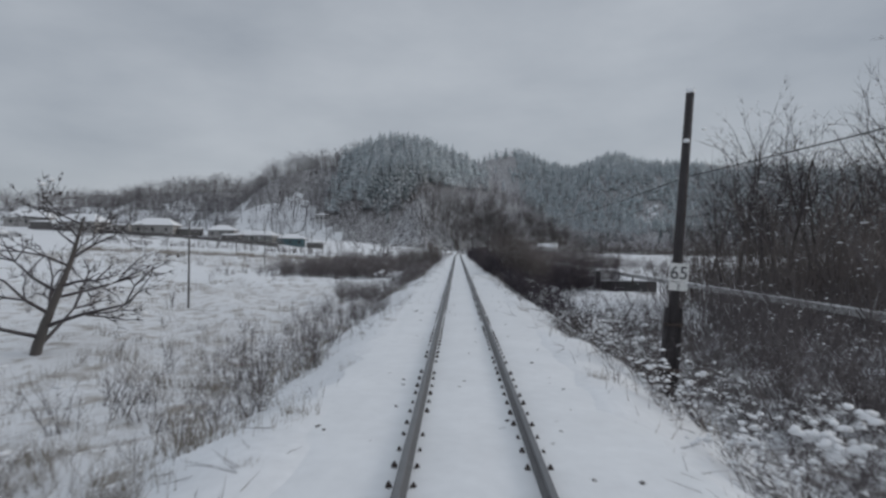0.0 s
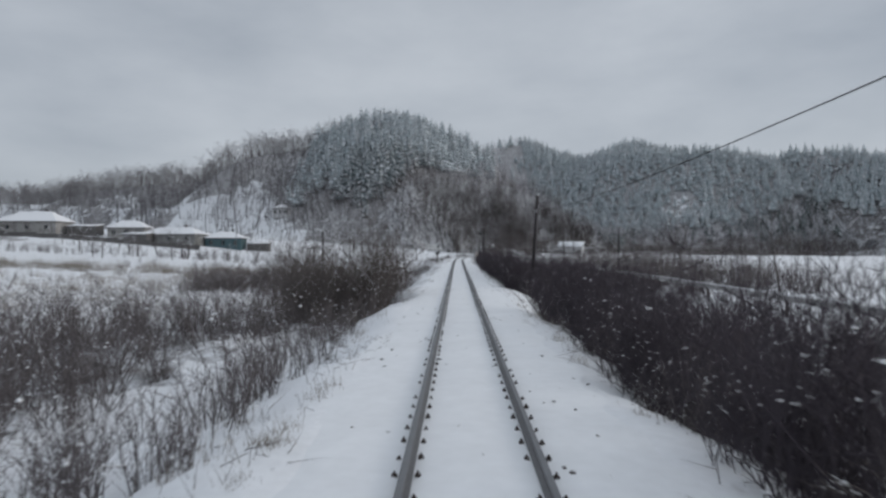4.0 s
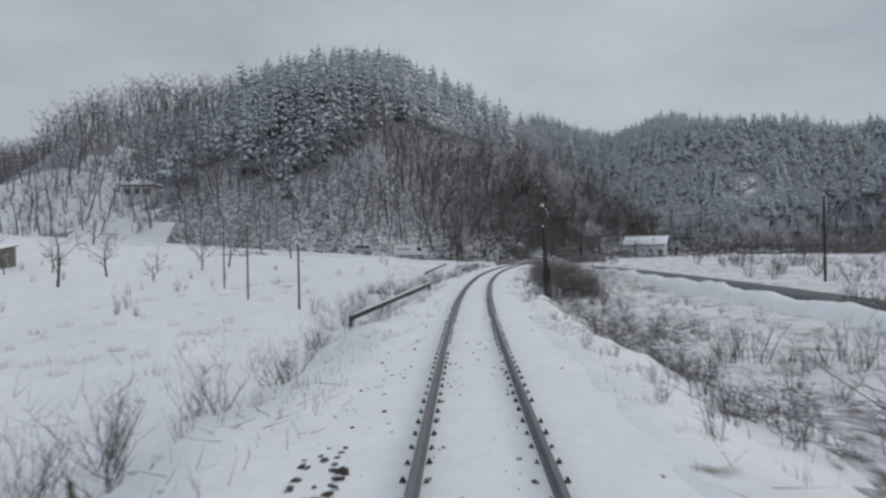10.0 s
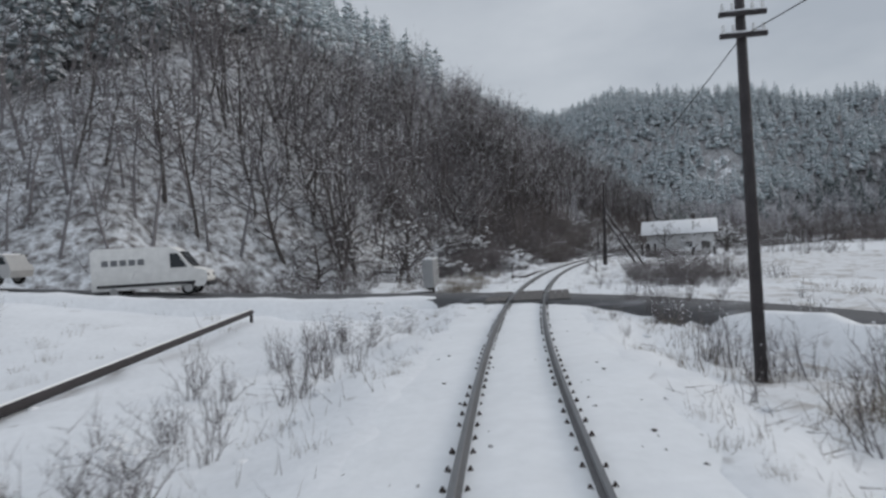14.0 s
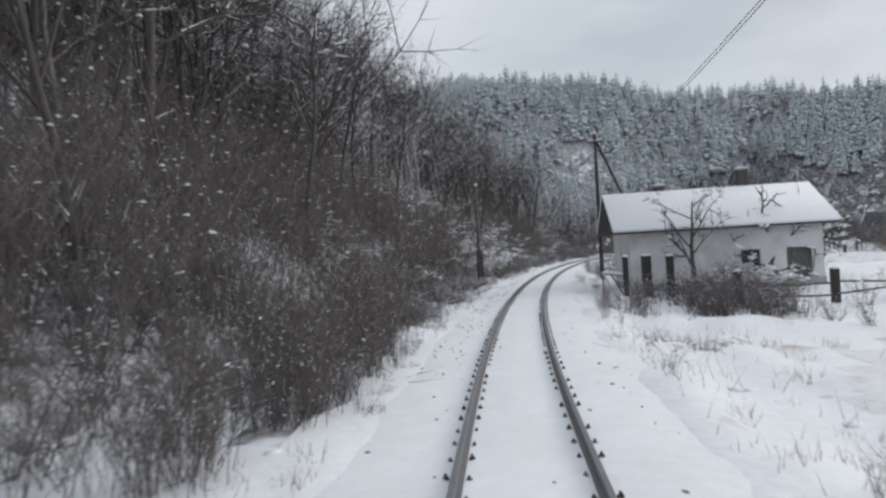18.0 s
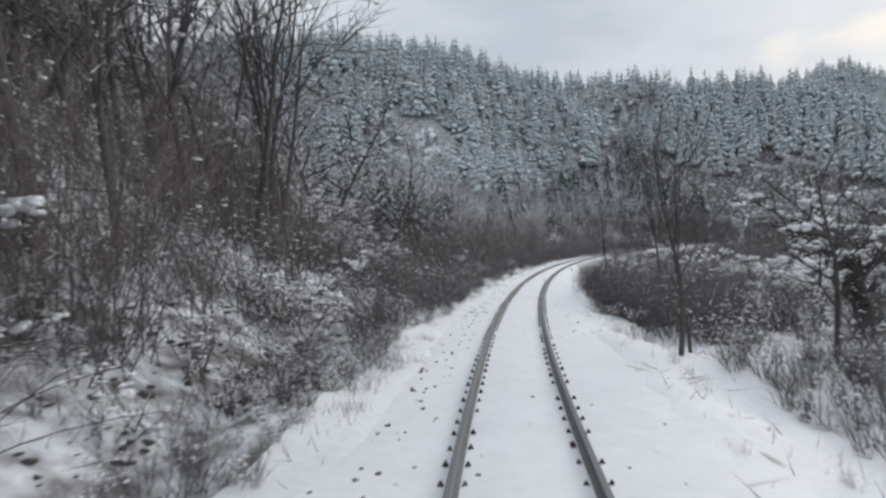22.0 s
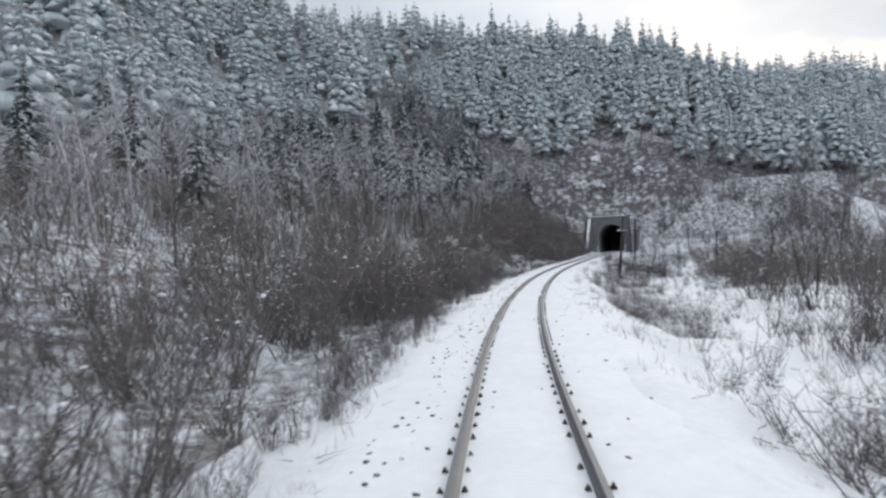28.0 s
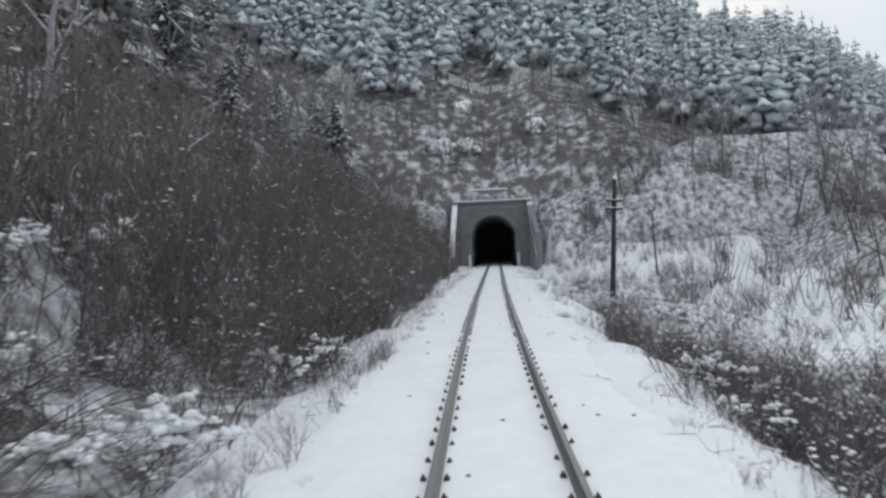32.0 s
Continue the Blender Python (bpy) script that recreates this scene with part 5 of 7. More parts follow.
strip("bare_shrub", 127.5, 130, -5.6, -4.4, 9, 0.9, 1.3)
strip("thicket_shrub", 126, 142, -24, -11, 90, 0.6, 0.95)
strip("bare_shrub", 126, 144, -26, -10, 60, 0.8, 1.2)
strip("bare_shrub", 140, 150, -9, -6.5, 14, 0.6, 0.9)
strip("bare_shrub", 122.5, 126, -4.6, -3.6, 6, 0.9, 1.2)
strip("reed_clump", 128, 168, -36, -15, 150, 0.7, 1.2)
strip("thicket_shrub", 132, 150, -26, -15, 40, 0.6, 0.9)
strip("dry_grass_tuft", 100, 210, -22, -3.4, 300, 0.4, 0.9, 0.5)
strip("laden_shrub", 160, 182, -8, -4.4, 46, 0.4, 0.8)
strip("heaped_shrub", 162, 178, -7.4, -4.8, 16, 0.55, 0.85)
strip("bare_shrub", 154.5, 157.2, -6.8, -5.6, 4, 0.85, 1.05)
strip("bare_shrub", 140, 214, -7, -3.6, 60, 0.4, 0.9)
strip("thicket_shrub", 182, 200, -7, -4.4, 24, 0.5, 0.8)
strip("dry_grass_tuft", 200, 288, -26, -3.4, 260, 0.4, 1.0, 0.6)
strip("bare_shrub", 214, 240, -9, -4.2, 40, 0.4, 0.8)
strip("laden_shrub", 226, 268, -9, -4.0, 46, 0.35, 0.7)
strip("heaped_shrub", 227, 234, -5.6, -4.4, 5, 0.45, 0.65)
strip("heaped_shrub", 240, 286, -6, -4.0, 7, 0.35, 0.55)
strip("bare_shrub", 240, 275, -7, -3.6, 60, 0.4, 0.8)
strip("fruit_tree", 190, 285, -110, -36, 60, 0.8, 1.6)
strip("fruit_tree", 274, 288, -62, -30, 9, 0.9, 1.3)
# after the crossing, left: shrubs and woods on the bank
strip("reed_clump", 291, 314, -10, -3.8, 40, 0.5, 1.0, 0.5)
strip("reed_clump", 293.5, 298, -6, -4, 8, 0.8, 1.1)
strip("thicket_shrub", 291.5, 300, -48, -11, 70, 0.6, 1.0)
strip("laden_shrub", 291.5, 299, -46, -11, 40, 0.6, 1.0)
strip("dry_grass_tuft", 290, 340, -12, -3.0, 90, 0.4, 0.9, 0.5)
strip("laden_shrub", 298, 342, -20, -8, 90, 0.6, 1.2)
strip("thicket_shrub", 300, 345, -26, -9, 100, 0.8, 1.3)
strip("slope_tree", 300, 345, -46, -14, 40, 0.7, 1.2)
strip("bank_tree", 297, 345, -40, -11.5, 44, 0.75, 1.2)
strip("bank_tree", 345, 376, -27, -13, 22, 0.8, 1.15)
strip("bank_tree", 376, 424, -28, -13, 16, 0.7, 1.05)
strip("whip_shrub", 332, 350, -6.5, -3.6, 40, 0.4, 0.8)
strip("whip_shrub", 334, 348, -4.8, -3.0, 36, 0.35, 0.7)
strip("bare_shrub", 334, 350, -4.6, -2.9, 46, 0.5, 0.95)
strip("thicket_shrub", 312, 345, -13, -6.5, 150, 0.9, 1.5)
strip("thicket_shrub", 314, 326, -12, -6.0, 50, 0.6, 1.0)
strip("laden_shrub", 312, 326, -8, -4.4, 40, 0.35, 0.6)
strip("thicket_shrub", 322, 348, -26, -11, 110, 1.4, 2.0)
strip("heaped_shrub", 323, 328, -13, -10.5, 4, 1.4, 1.9)
strip("laden_shrub", 374, 424, -16, -5, 130, 0.6, 1.05)
strip("thicket_shrub", 334, 356, -14, -7.5, 90, 1.0, 1.7)
strip("laden_shrub", 336, 372, -8.5, -3.6, 90, 0.4, 0.8)
strip("whip_shrub", 336, 376, -11, -4.4, 70, 0.6, 1.0)
strip("whip_shrub", 330, 430, -24, -4.8, 260, 0.8, 1.5)
strip("thicket_shrub", 345, 430, -22, -6.0, 260, 0.8, 1.5)
strip("thicket_shrub", 338, 385, -24, -9, 170, 1.2, 1.8)
strip("thicket_shrub", 400, 432, -26, -8, 70, 1.0, 1.5)
strip("slope_tree", 340, 375, -30, -9, 30, 0.8, 1.3)
strip("slope_tree", 396, 430, -22, -8, 30, 0.8, 1.2)
strip("whip_shrub", 392, 430, -20, -7.5, 80, 1.1, 1.7)
strip("thicket_shrub", 376, 430, -14, -8, 70, 0.7, 1.1)
strip("arching_shrub", 372, 426, -8, -3.8, 50, 0.5, 0.9)
strip("bare_shrub", 336, 430, -13, -4.0, 220, 0.6, 1.1)
strip("laden_shrub", 336, 430, -14, -4.4, 130, 0.4, 0.9)
strip("bare_shrub", 336, 432, -4.9, -3.2, 130, 0.4, 0.9)
strip("bare_shrub", 368, 392, -8, -3.6, 60, 0.6, 1.0)
strip("heaped_shrub", 370, 386, -11, -4.6, 12, 0.5, 0.8)
strip("laden_shrub", 350, 432, -4.9, -3.3, 70, 0.3, 0.55)
strip("heaped_shrub", 306, 345, -16, -8, 16, 0.6, 1.1)
strip("heaped_shrub", 372, 424, -13, -4.8, 26, 0.5, 0.9)
strip("slope_tree", 345, 424, -40, -8, 110, 0.7, 1.25)
strip("slope_tree", 424, 450, -44, -22, 16, 0.7, 1.1)
strip("heaped_shrub", 424, 441, -20, -6.5, 44, 0.6, 1.1)
strip("bank_tree", 426, 450, -22, -9, 16, 0.6, 0.9)
strip("thicket_shrub", 442, 458, -16, -6.5, 50, 0.8, 1.4)
strip("laden_shrub", 442, 462, -20, -6, 70, 0.7, 1.2)
strip("whip_shrub", 545, 604, -26, -12, 110, 1.3, 1.8)
strip("thicket_shrub", 446, 464, -9, -4.0, 46, 0.5, 0.95)
strip("laden_shrub", 446, 466, -12, -4.4, 50, 0.5, 1.0)
strip("heaped_shrub", 447, 456, -8, -5.2, 5, 0.6, 0.9)
strip("young_conifer", 450, 480, -26, -13, 16, 0.8, 1.2)
strip("laden_shrub", 422, 441, -20, -6, 46, 0.9, 1.5)
strip("thicket_shrub", 424, 450, -14, -5.4, 90, 0.7, 1.1)
strip("reed_clump", 428, 450, -8.5, -3.8, 60, 0.9, 1.4)
strip("bare_shrub", 426, 452, -7.5, -3.3, 130, 0.7, 1.2)
strip("whip_shrub", 432, 452, -10, -4.4, 50, 0.5, 0.8)
strip("thicket_shrub", 445, 660, -12, -4.0, 980, 0.75, 1.4)
strip("thicket_shrub", 445, 660, -30, -12, 420, 1.0, 1.7)
strip("bare_shrub", 440, 650, -10, -3.8, 160, 0.5, 1.0)
strip("laden_shrub", 450, 650, -9, -3.8, 70, 0.35, 0.7)
strip("whip_shrub", 445, 660, -40, -7, 420, 1.0, 1.7)
strip("young_conifer", 445, 640, -46, -20, 60, 0.7, 1.3)
strip("young_conifer", 590, 662, -46, -16, 40, 0.9, 1.6)
strip("slope_tree", 445, 660, -44, -9, 36, 0.5, 0.9)
strip("whip_shrub", 600, 662, -12, -4.6, 120, 1.0, 1.6)
# after the crossing, right
strip("bare_shrub", 291, 314, 5.5, 14, 50, 0.5, 0.9)
strip("dry_grass_tuft", 291, 440, 3.2, 10, 240, 0.4, 0.9, 0.6)
strip("bare_shrub", 350, 360, 3.8, 9, 18, 0.6, 1.0)
strip("laden_shrub", 358, 365, 5.2, 9.5, 20, 0.8, 1.2)
strip("laden_shrub", 330, 366, 9, 30, 120, 0.5, 0.9)
strip("laden_shrub", 388, 432, 5.0, 20, 200, 0.6, 1.0)
strip("heaped_shrub", 358, 370, 6.5, 12, 10, 0.5, 0.8)
strip("heaped_shrub", 376, 384, 5.6, 9.5, 12, 0.6, 0.9)
strip("bare_shrub", 380, 386, 2.8, 4, 8, 0.7, 1.0)
strip("fruit_tree", 386, 430, 8, 22, 14, 0.9, 1.4)
strip("thicket_shrub", 418, 462, 4.6, 20, 200, 0.7, 1.1)
strip("laden_shrub", 418, 470, 4.6, 18, 120, 0.6, 1.0)
strip("thicket_shrub", 421, 456, 3.9, 8.5, 190, 0.7, 1.05)
strip("heaped_shrub", 430, 470, 7, 22, 34, 0.7, 1.1)
strip("heaped_shrub", 446, 458, 4.8, 8.5, 9, 0.6, 0.9)
strip("heaped_shrub", 454, 470, -8, -4.4, 6, 0.35, 0.6)
strip("thicket_shrub", 600, 640, 4.6, 9, 34, 0.5, 0.8)
strip("laden_shrub", 460, 530, 4.6, 20, 170, 0.4, 0.9)
strip("bare_shrub", 474, 500, 4.4, 12, 50, 0.7, 1.1)
strip("bare_shrub", 460, 660, 4.6, 14, 240, 0.4, 0.9)
strip("thicket_shrub", 470, 540, 9, 24, 110, 0.7, 1.1)
strip("whip_shrub", 450, 660, 16, 46, 260, 1.0, 1.9)
strip("roadside_tree", 400, 640, 18, 46, 90, 0.6, 1.0)
strip("laden_shrub", 530, 660, 4.2, 18, 260, 0.35, 0.9)
strip("heaped_shrub", 480, 650, 5.5, 24, 40, 0.4, 0.8)
strip("bare_shrub", 588, 606, 4.6, 11, 60, 0.9, 1.5)
strip("thicket_shrub", 590, 604, 6.5, 11, 24, 0.6, 0.9)
strip("whip_shrub", 590, 604, -6.5, -4.0, 30, 0.6, 1.0)
strip("dry_grass_tuft", 440, 660, 3.2, 9, 160, 0.4, 0.9, 0.6)
strip("dry_grass_tuft", 430, 660, -6, -3.0, 140, 0.4, 0.9, 0.6)
strip("slope_tree", 540, 664, 24, 50, 30, 0.6, 0.9)
strip("thicket_shrub", 500, 662, 22, 48, 170, 1.0, 1.7)
# fuller growth close beside the shoulders
strip("whip_shrub", 61, 67, 4.7, 8.0, 44, 1.25, 1.6)
strip("blackthorn_shrub", 58, 68, 3.2, 5.0, 40, 0.7, 1.0)
strip("thicket_shrub", 423, 436, 2.9, 4.4, 46, 0.4, 0.75)
strip("laden_shrub", 423, 436, 2.8, 4.6, 34, 0.35, 0.6)
strip("bare_shrub", 424, 438, -4.4, -2.8, 50, 0.5, 0.9)
strip("bank_tree", 398, 420, -23, -14, 9, 1.0, 1.3)
strip("bank_tree", 346, 374, -22, -12, 9, 1.25, 1.55)
strip("laden_shrub", 389, 404, 3.6, 9, 60, 0.5, 0.85)
strip("thicket_shrub", 392, 404, 4.6, 10, 36, 0.5, 0.8)
strip("laden_shrub", 317, 331, -6, -3.6, 34, 0.4, 0.65)
strip("heaped_shrub", 316, 331, -7, -4.0, 14, 0.35, 0.6)
strip("thicket_shrub", 612, 662, 7, 20, 110, 0.6, 1.0)
strip("bare_shrub", 570, 580, -14, -6, 40, 0.7, 1.0)
strip("thicket_shrub", 568, 578, -12, -5.4, 50, 0.5, 0.8)
strip("laden_shrub", 484, 522, 3.3, 9, 150, 0.6, 1.05)
strip("thicket_shrub", 489, 520, 3.5, 8, 90, 0.7, 1.1)
strip("heaped_shrub", 480, 516, 4.2, 10, 22, 0.5, 0.85)
strip("bare_shrub", 472, 486, 3.4, 6, 30, 0.6, 1.0)
strip("thicket_shrub", 482, 540, 10, 24, 120, 0.9, 1.4)
strip("roadside_tree", 500, 560, 14, 30, 26, 0.6, 0.9)
strip("bare_shrub", 112, 120, -9, -4.6, 60, 0.7, 1.15)
strip("thicket_shrub", 112, 119, -12, -6.0, 30, 0.5, 0.8)
strip("arching_shrub", 113, 119, -7, -4.2, 10, 0.5, 0.8)
strip("thicket_shrub", 128, 143, -26, -11, 90, 0.9, 1.35)
strip("whip_shrub", 130, 142, -26, -13, 40, 0.6, 0.9)
strip("thicket_shrub", 128, 176, 15, 34, 170, 1.1, 1.7)
strip("whip_shrub", 128, 174, 14, 30, 80, 0.8, 1.2)
strip("slope_tree", 130, 176, 24, 44, 16, 0.5, 0.8)
strip("heaped_shrub", 574, 584, -6.0, -3.6, 9, 0.3, 0.5)
strip("arching_shrub", 598, 606, -7, -4.2, 10, 0.5, 0.8)
strip("bare_shrub", 594, 604, 3.4, 6.5, 50, 0.7, 1.1)
strip("thicket_shrub", 595, 604, 4.4, 7.5, 30, 0.5, 0.8)
strip("heaped_shrub", 40, 58, 5.2, 8, 14, 0.35, 0.6)
strip("blackthorn_shrub", 40, 50, 3.3, 6.5, 60, 0.5, 0.85)
strip("arching_shrub", 40, 50, 3.2, 5.2, 8, 0.6, 0.9)
strip("laden_shrub", 36, 58, 3.8, 7.5, 40, 0.35, 0.65)
strip("blackthorn_shrub", 225, 240, 4.6, 7.5, 30, 0.5, 0.8)
strip("laden_shrub", 219, 232, 4.0, 7, 30, 0.35, 0.6)
strip("heaped_shrub", 372, 412, -15, -5, 40, 0.6, 1.1)
strip("thicket_shrub", 371, 388, -14, -9, 60, 0.8, 1.2)
strip("heaped_shrub", 376, 396, -9, -4.2, 24, 0.4, 0.7)
strip("whip_shrub", 458, 485, -12, -4.2, 80, 0.8, 1.3)
strip("thicket_shrub", 352, 372, -24, -10, 110, 1.3, 2.0)
strip("whip_shrub", 352, 370, -20, -9, 40, 1.2, 1.7)
strip("thicket_shrub", 457, 480, -9, -4.2, 60, 0.7, 1.1)
strip("heaped_shrub", 566, 600, -12, -4.4, 34, 0.5, 0.9)
strip("laden_shrub", 564, 600, -10, -3.6, 60, 0.5, 0.9)
strip("thicket_shrub", 562, 640, -12, -5.2, 130, 0.8, 1.3)
strip("whip_shrub", 576, 630, -14, -5.4, 80, 0.9, 1.5)
strip("bare_shrub", 385, 398, 4.2, 11, 110, 0.45, 0.85)
strip("thicket_shrub", 387, 398, 5.0, 11, 34, 0.4, 0.7)
strip("laden_shrub", 385, 398, 4.0, 10, 60, 0.4, 0.7)
strip("heaped_shrub", 387, 398, 5.0, 10, 8, 0.4, 0.6)
strip("field_tree", 301, 322, -19, -11, 6, 1.2, 1.6)
strip("thicket_shrub", 533, 556, -8, -4.0, 110, 0.7, 1.1)
strip("whip_shrub", 533, 556, -9, -4.6, 50, 0.6, 1.0)
strip("thicket_shrub", 540, 602, 14, 24, 110, 0.9, 1.5)
strip("whip_shrub", 545, 602, 14.5, 24, 60, 0.9, 1.4)
strip("bare_shrub", 538, 560, 3.8, 8, 50, 0.5, 0.9)
strip("laden_shrub", 536, 566, 4.0, 10, 60, 0.4, 0.7)
strip("heaped_shrub", 350, 362, -11, -5, 22, 0.35, 0.65)
strip("blackthorn_shrub", 112, 126, 3.3, 6.5, 60, 0.5, 0.9)
strip("heaped_shrub", 317, 333, -10, -5.6, 16, 0.45, 0.8)
strip("thicket_shrub", 318, 326, -10, -6.0, 50, 0.7, 1.1)
strip("laden_shrub", 317, 332, -9, -4.6, 50, 0.4, 0.75)
strip("thicket_shrub", 424, 442, 3.1, 4.8, 70, 0.4, 0.7)
strip("laden_shrub", 424, 446, 3.0, 6.0, 50, 0.4, 0.7)
strip("laden_shrub", 572, 600, 4.0, 8.5, 70, 0.4, 0.75)
strip("bare_shrub", 572, 590, 4.4, 8.5, 40, 0.5, 0.9)
strip("heaped_shrub", 573, 604, 4.0, 8.5, 14, 0.3, 0.55)
strip("heaped_shrub", 596, 625, 5.0, 10, 14, 0.6, 0.9)
strip("arching_shrub", 588, 602, -9.0, -5.6, 24, 0.7, 1.15)
strip("whip_shrub", 590, 650, -15, -8, 90, 1.5, 2.3)
strip("thicket_shrub", 594, 640, -16, -9, 36, 1.3, 1.9)
strip("bare_shrub", 338, 600, -3.7, -2.5, 330, 0.22, 0.5)
strip("laden_shrub", 338, 600, -4.2, -2.6, 160, 0.18, 0.4)
strip("dry_grass_tuft", 330, 640, -4.0, -2.4, 420, 0.3, 0.7, 0.3)
strip("dry_grass_tuft", 0, 290, -4.2, -2.5, 260, 0.3, 0.7, 0.4)
strip("dry_grass_tuft", 0, 640, 2.5, 4.4, 420, 0.3, 0.7, 0.4)
strip("bare_shrub", 0, 640, 2.7, 4.0, 220, 0.2, 0.45)
strip("bare_shrub", 288.5, 300, 5.5, 10, 60, 0.6, 1.1)
strip("arching_shrub", 290, 302, 6.0, 11, 14, 0.6, 1.0)
strip("reed_clump", 250, 266, 5.0, 9.5, 46, 0.8, 1.2)
strip("thicket_shrub", 250, 262, 5.4, 8.0, 24, 0.5, 0.8)
strip("bare_shrub", 351, 359, 6.2, 10, 46, 0.7, 1.15)
strip("bare_shrub", 351.6, 353.6, 2.9, 3.6, 4, 0.5, 0.75)
strip("arching_shrub", 353, 359, 6.5, 9.5, 8, 0.6, 0.9)
strip("thicket_shrub", 352, 359, 6.6, 10, 30, 0.5, 0.8)
strip("bare_shrub", 404, 416, 4.6, 10, 80, 0.4, 0.8)
strip("laden_shrub", 404, 416, 4.4, 10, 50, 0.4, 0.7)
strip("arching_shrub", 586, 600, 4.6, 9.0, 22, 0.5, 0.9)
strip("thicket_shrub", 588, 600, 5.2, 10.0, 50, 0.6, 0.95)
strip("arching_shrub", 14, 26, 3.6, 6.0, 12, 0.5, 0.8)
strip("arching_shrub", 60, 100, 3.4, 4.8, 16, 0.5, 0.8)
strip("arching_shrub", 180, 216, 4.0, 8.0, 18, 0.4, 0.7)
strip("thicket_shrub", 474, 502, -10, -3.5, 120, 0.65, 1.05)
strip("thicket_shrub", 400, 560, -4.4, -3.0, 200, 0.3, 0.55)
strip("thicket_shrub", 476, 492, 5.0, 10, 46, 0.5, 0.8)
strip("laden_shrub", 474, 494, 4.2, 10, 40, 0.4, 0.7)
strip("whip_shrub", 224, 240, 5.0, 9, 46, 0.5, 0.75)
strip("thicket_shrub", 224, 240, 4.8, 8.5, 46, 0.55, 0.9)
strip("thicket_shrub", 406, 416, 5.5, 10, 40, 0.4, 0.7)
strip("arching_shrub", 440, 470, -6.5, -3.6, 20, 0.4, 0.7)
strip("arching_shrub", 470, 586, -6.5, -3.4, 40, 0.4, 0.7)
strip("arching_shrub", 540, 586, 3.6, 8, 26, 0.4, 0.7)
set_plants()


# weed stalks and little mounds of snow along the shoulders
def stalks():
    rng = np.random.default_rng(77)
    n = 34000
    s = rng.uniform(-4, PORTAL_S - 2, n)
    d = (2.35 + rng.exponential(2.4, n)) * rng.choice([-1, 1], n)
    keep = (np.sin(s * 0.9 + d) + np.sin(s * 0.23 - d * 0.6) + rng.normal(0, 0.7, n) > 0.1) & (np.abs(s - 289) > 5)
    s, d = s[keep], d[keep]
    h = np.interp(s, TS, TH)
    x, y = np.interp(s, TS, TX) + d * np.cos(h), np.interp(s, TS, TY) + d * np.sin(h)
    z = ground_z(x, y) - 0.04
    k = rng.uniform(0.12, 0.6, len(s)) * np.clip(np.abs(d) / 4, 0.4, 1)
    lean = rng.normal(0, 0.35, (len(s), 2)) * k[:, None]
    segs = np.stack([x, y, z, x + lean[:, 0], y + lean[:, 1], z + k, np.full(len(s), 0.006), np.full(len(s), 0.002)], 1)
    half = rng.random(len(s)) < 0.5
    tagged(new("weed_stalks", to_mesh("weed_stalks", merge(spikes(segs[half], 0), spikes(segs[~half], 1)), [M_STRAW, M_TWIG])), "scattered dry weed stalks standing out of the snow", "weeds", kind="stuff")
    n = 8200
    s = rng.uniform(-4, PORTAL_S - 3, n)
    d = (3.0 + rng.exponential(3.5, n)) * rng.choice([-1, 1], n)
    bank = (np.arange(n) > 4600)
    s, d = np.where(bank, rng.uniform(296, 655, n), s), np.where(bank, -3.6 - rng.exponential(7.0, n), d)
    h = np.interp(s, TS, TH)
    x, y = np.interp(s, TS, TX) + d * np.cos(h), np.interp(s, TS, TY) + d * np.sin(h)
    z = ground_z(x, y) - 0.03
    w = rng.uniform(0.06, 0.24, n)
    z = z - 0.3 * w
    tagged(new("snow_mounds", to_mesh("snow_mounds", clumps(np.stack([x, y, z], 1), np.stack([w, w * rng.uniform(0.6, 1, n), w * rng.uniform(0.3, 0.6, n)], 1), rng, 0), [M_SNOW])),
           "small mounds of snow over grass and stones", "snow", kind="stuff")
    # thin twigs lying over the edges of the shoulders, in bunches
    n = 5200
    hub_s, hub_d = rng.uniform(-2, PORTAL_S - 4, 420), (2.4 + rng.exponential(1.1, 420)) * rng.choice([-1, 1], 420)
    pick = rng.integers(0, 420, n)
    s, d = hub_s[pick] + rng.normal(0, 0.8, n), hub_d[pick] + rng.normal(0, 0.4, n)
    keep = (np.abs(d) > 2.1) & (np.abs(s - 289) > 5)
    s, d = s[keep], d[keep]
    h = np.interp(s, TS, TH)
    x, y = np.interp(s, TS, TX) + d * np.cos(h), np.interp(s, TS, TY) + d * np.sin(h)
    z = ground_z(x, y)
    ang, ln, up = rng.uniform(0, math.tau, len(s)), rng.uniform(0.2, 0.8, len(s)), rng.uniform(0.0, 0.3, len(s))
    segs = np.stack([x, y, z - 0.02, x + ln * np.cos(ang), y + ln * np.sin(ang), z + up * ln + 0.03, np.full(len(s), 0.007), np.full(len(s), 0.002)], 1)
    tagged(new("fallen_twigs", to_mesh("fallen_twigs", spikes(segs, 0), [M_TWIG])), "thin dark twigs sprawling over the snowy shoulders", "twigs", kind="stuff")
    # clods of leaf litter and dark hollows on the bank
    n = 3600
    s, d = rng.uniform(338, 436, n), -4.0 - rng.exponential(3.4, n)
    h = np.interp(s, TS, TH)
    x, y = np.interp(s, TS, TX) + d * np.cos(h), np.interp(s, TS, TY) + d * np.sin(h)
    w = rng.uniform(0.03, 0.15, n)
    z = ground_z(x, y) - 0.1 * w
    tagged(new("leaf_litter", to_mesh("leaf_litter", clumps(np.stack([x, y, z], 1), np.stack([w, w * rng.uniform(0.4, 1, n), w * rng.uniform(0.25, 0.6, n)], 1), rng, 0), [M_HUMUS])),
           "dark clods of wet leaf litter breaking through the snow on the bank", "leaf litter", kind="stuff")


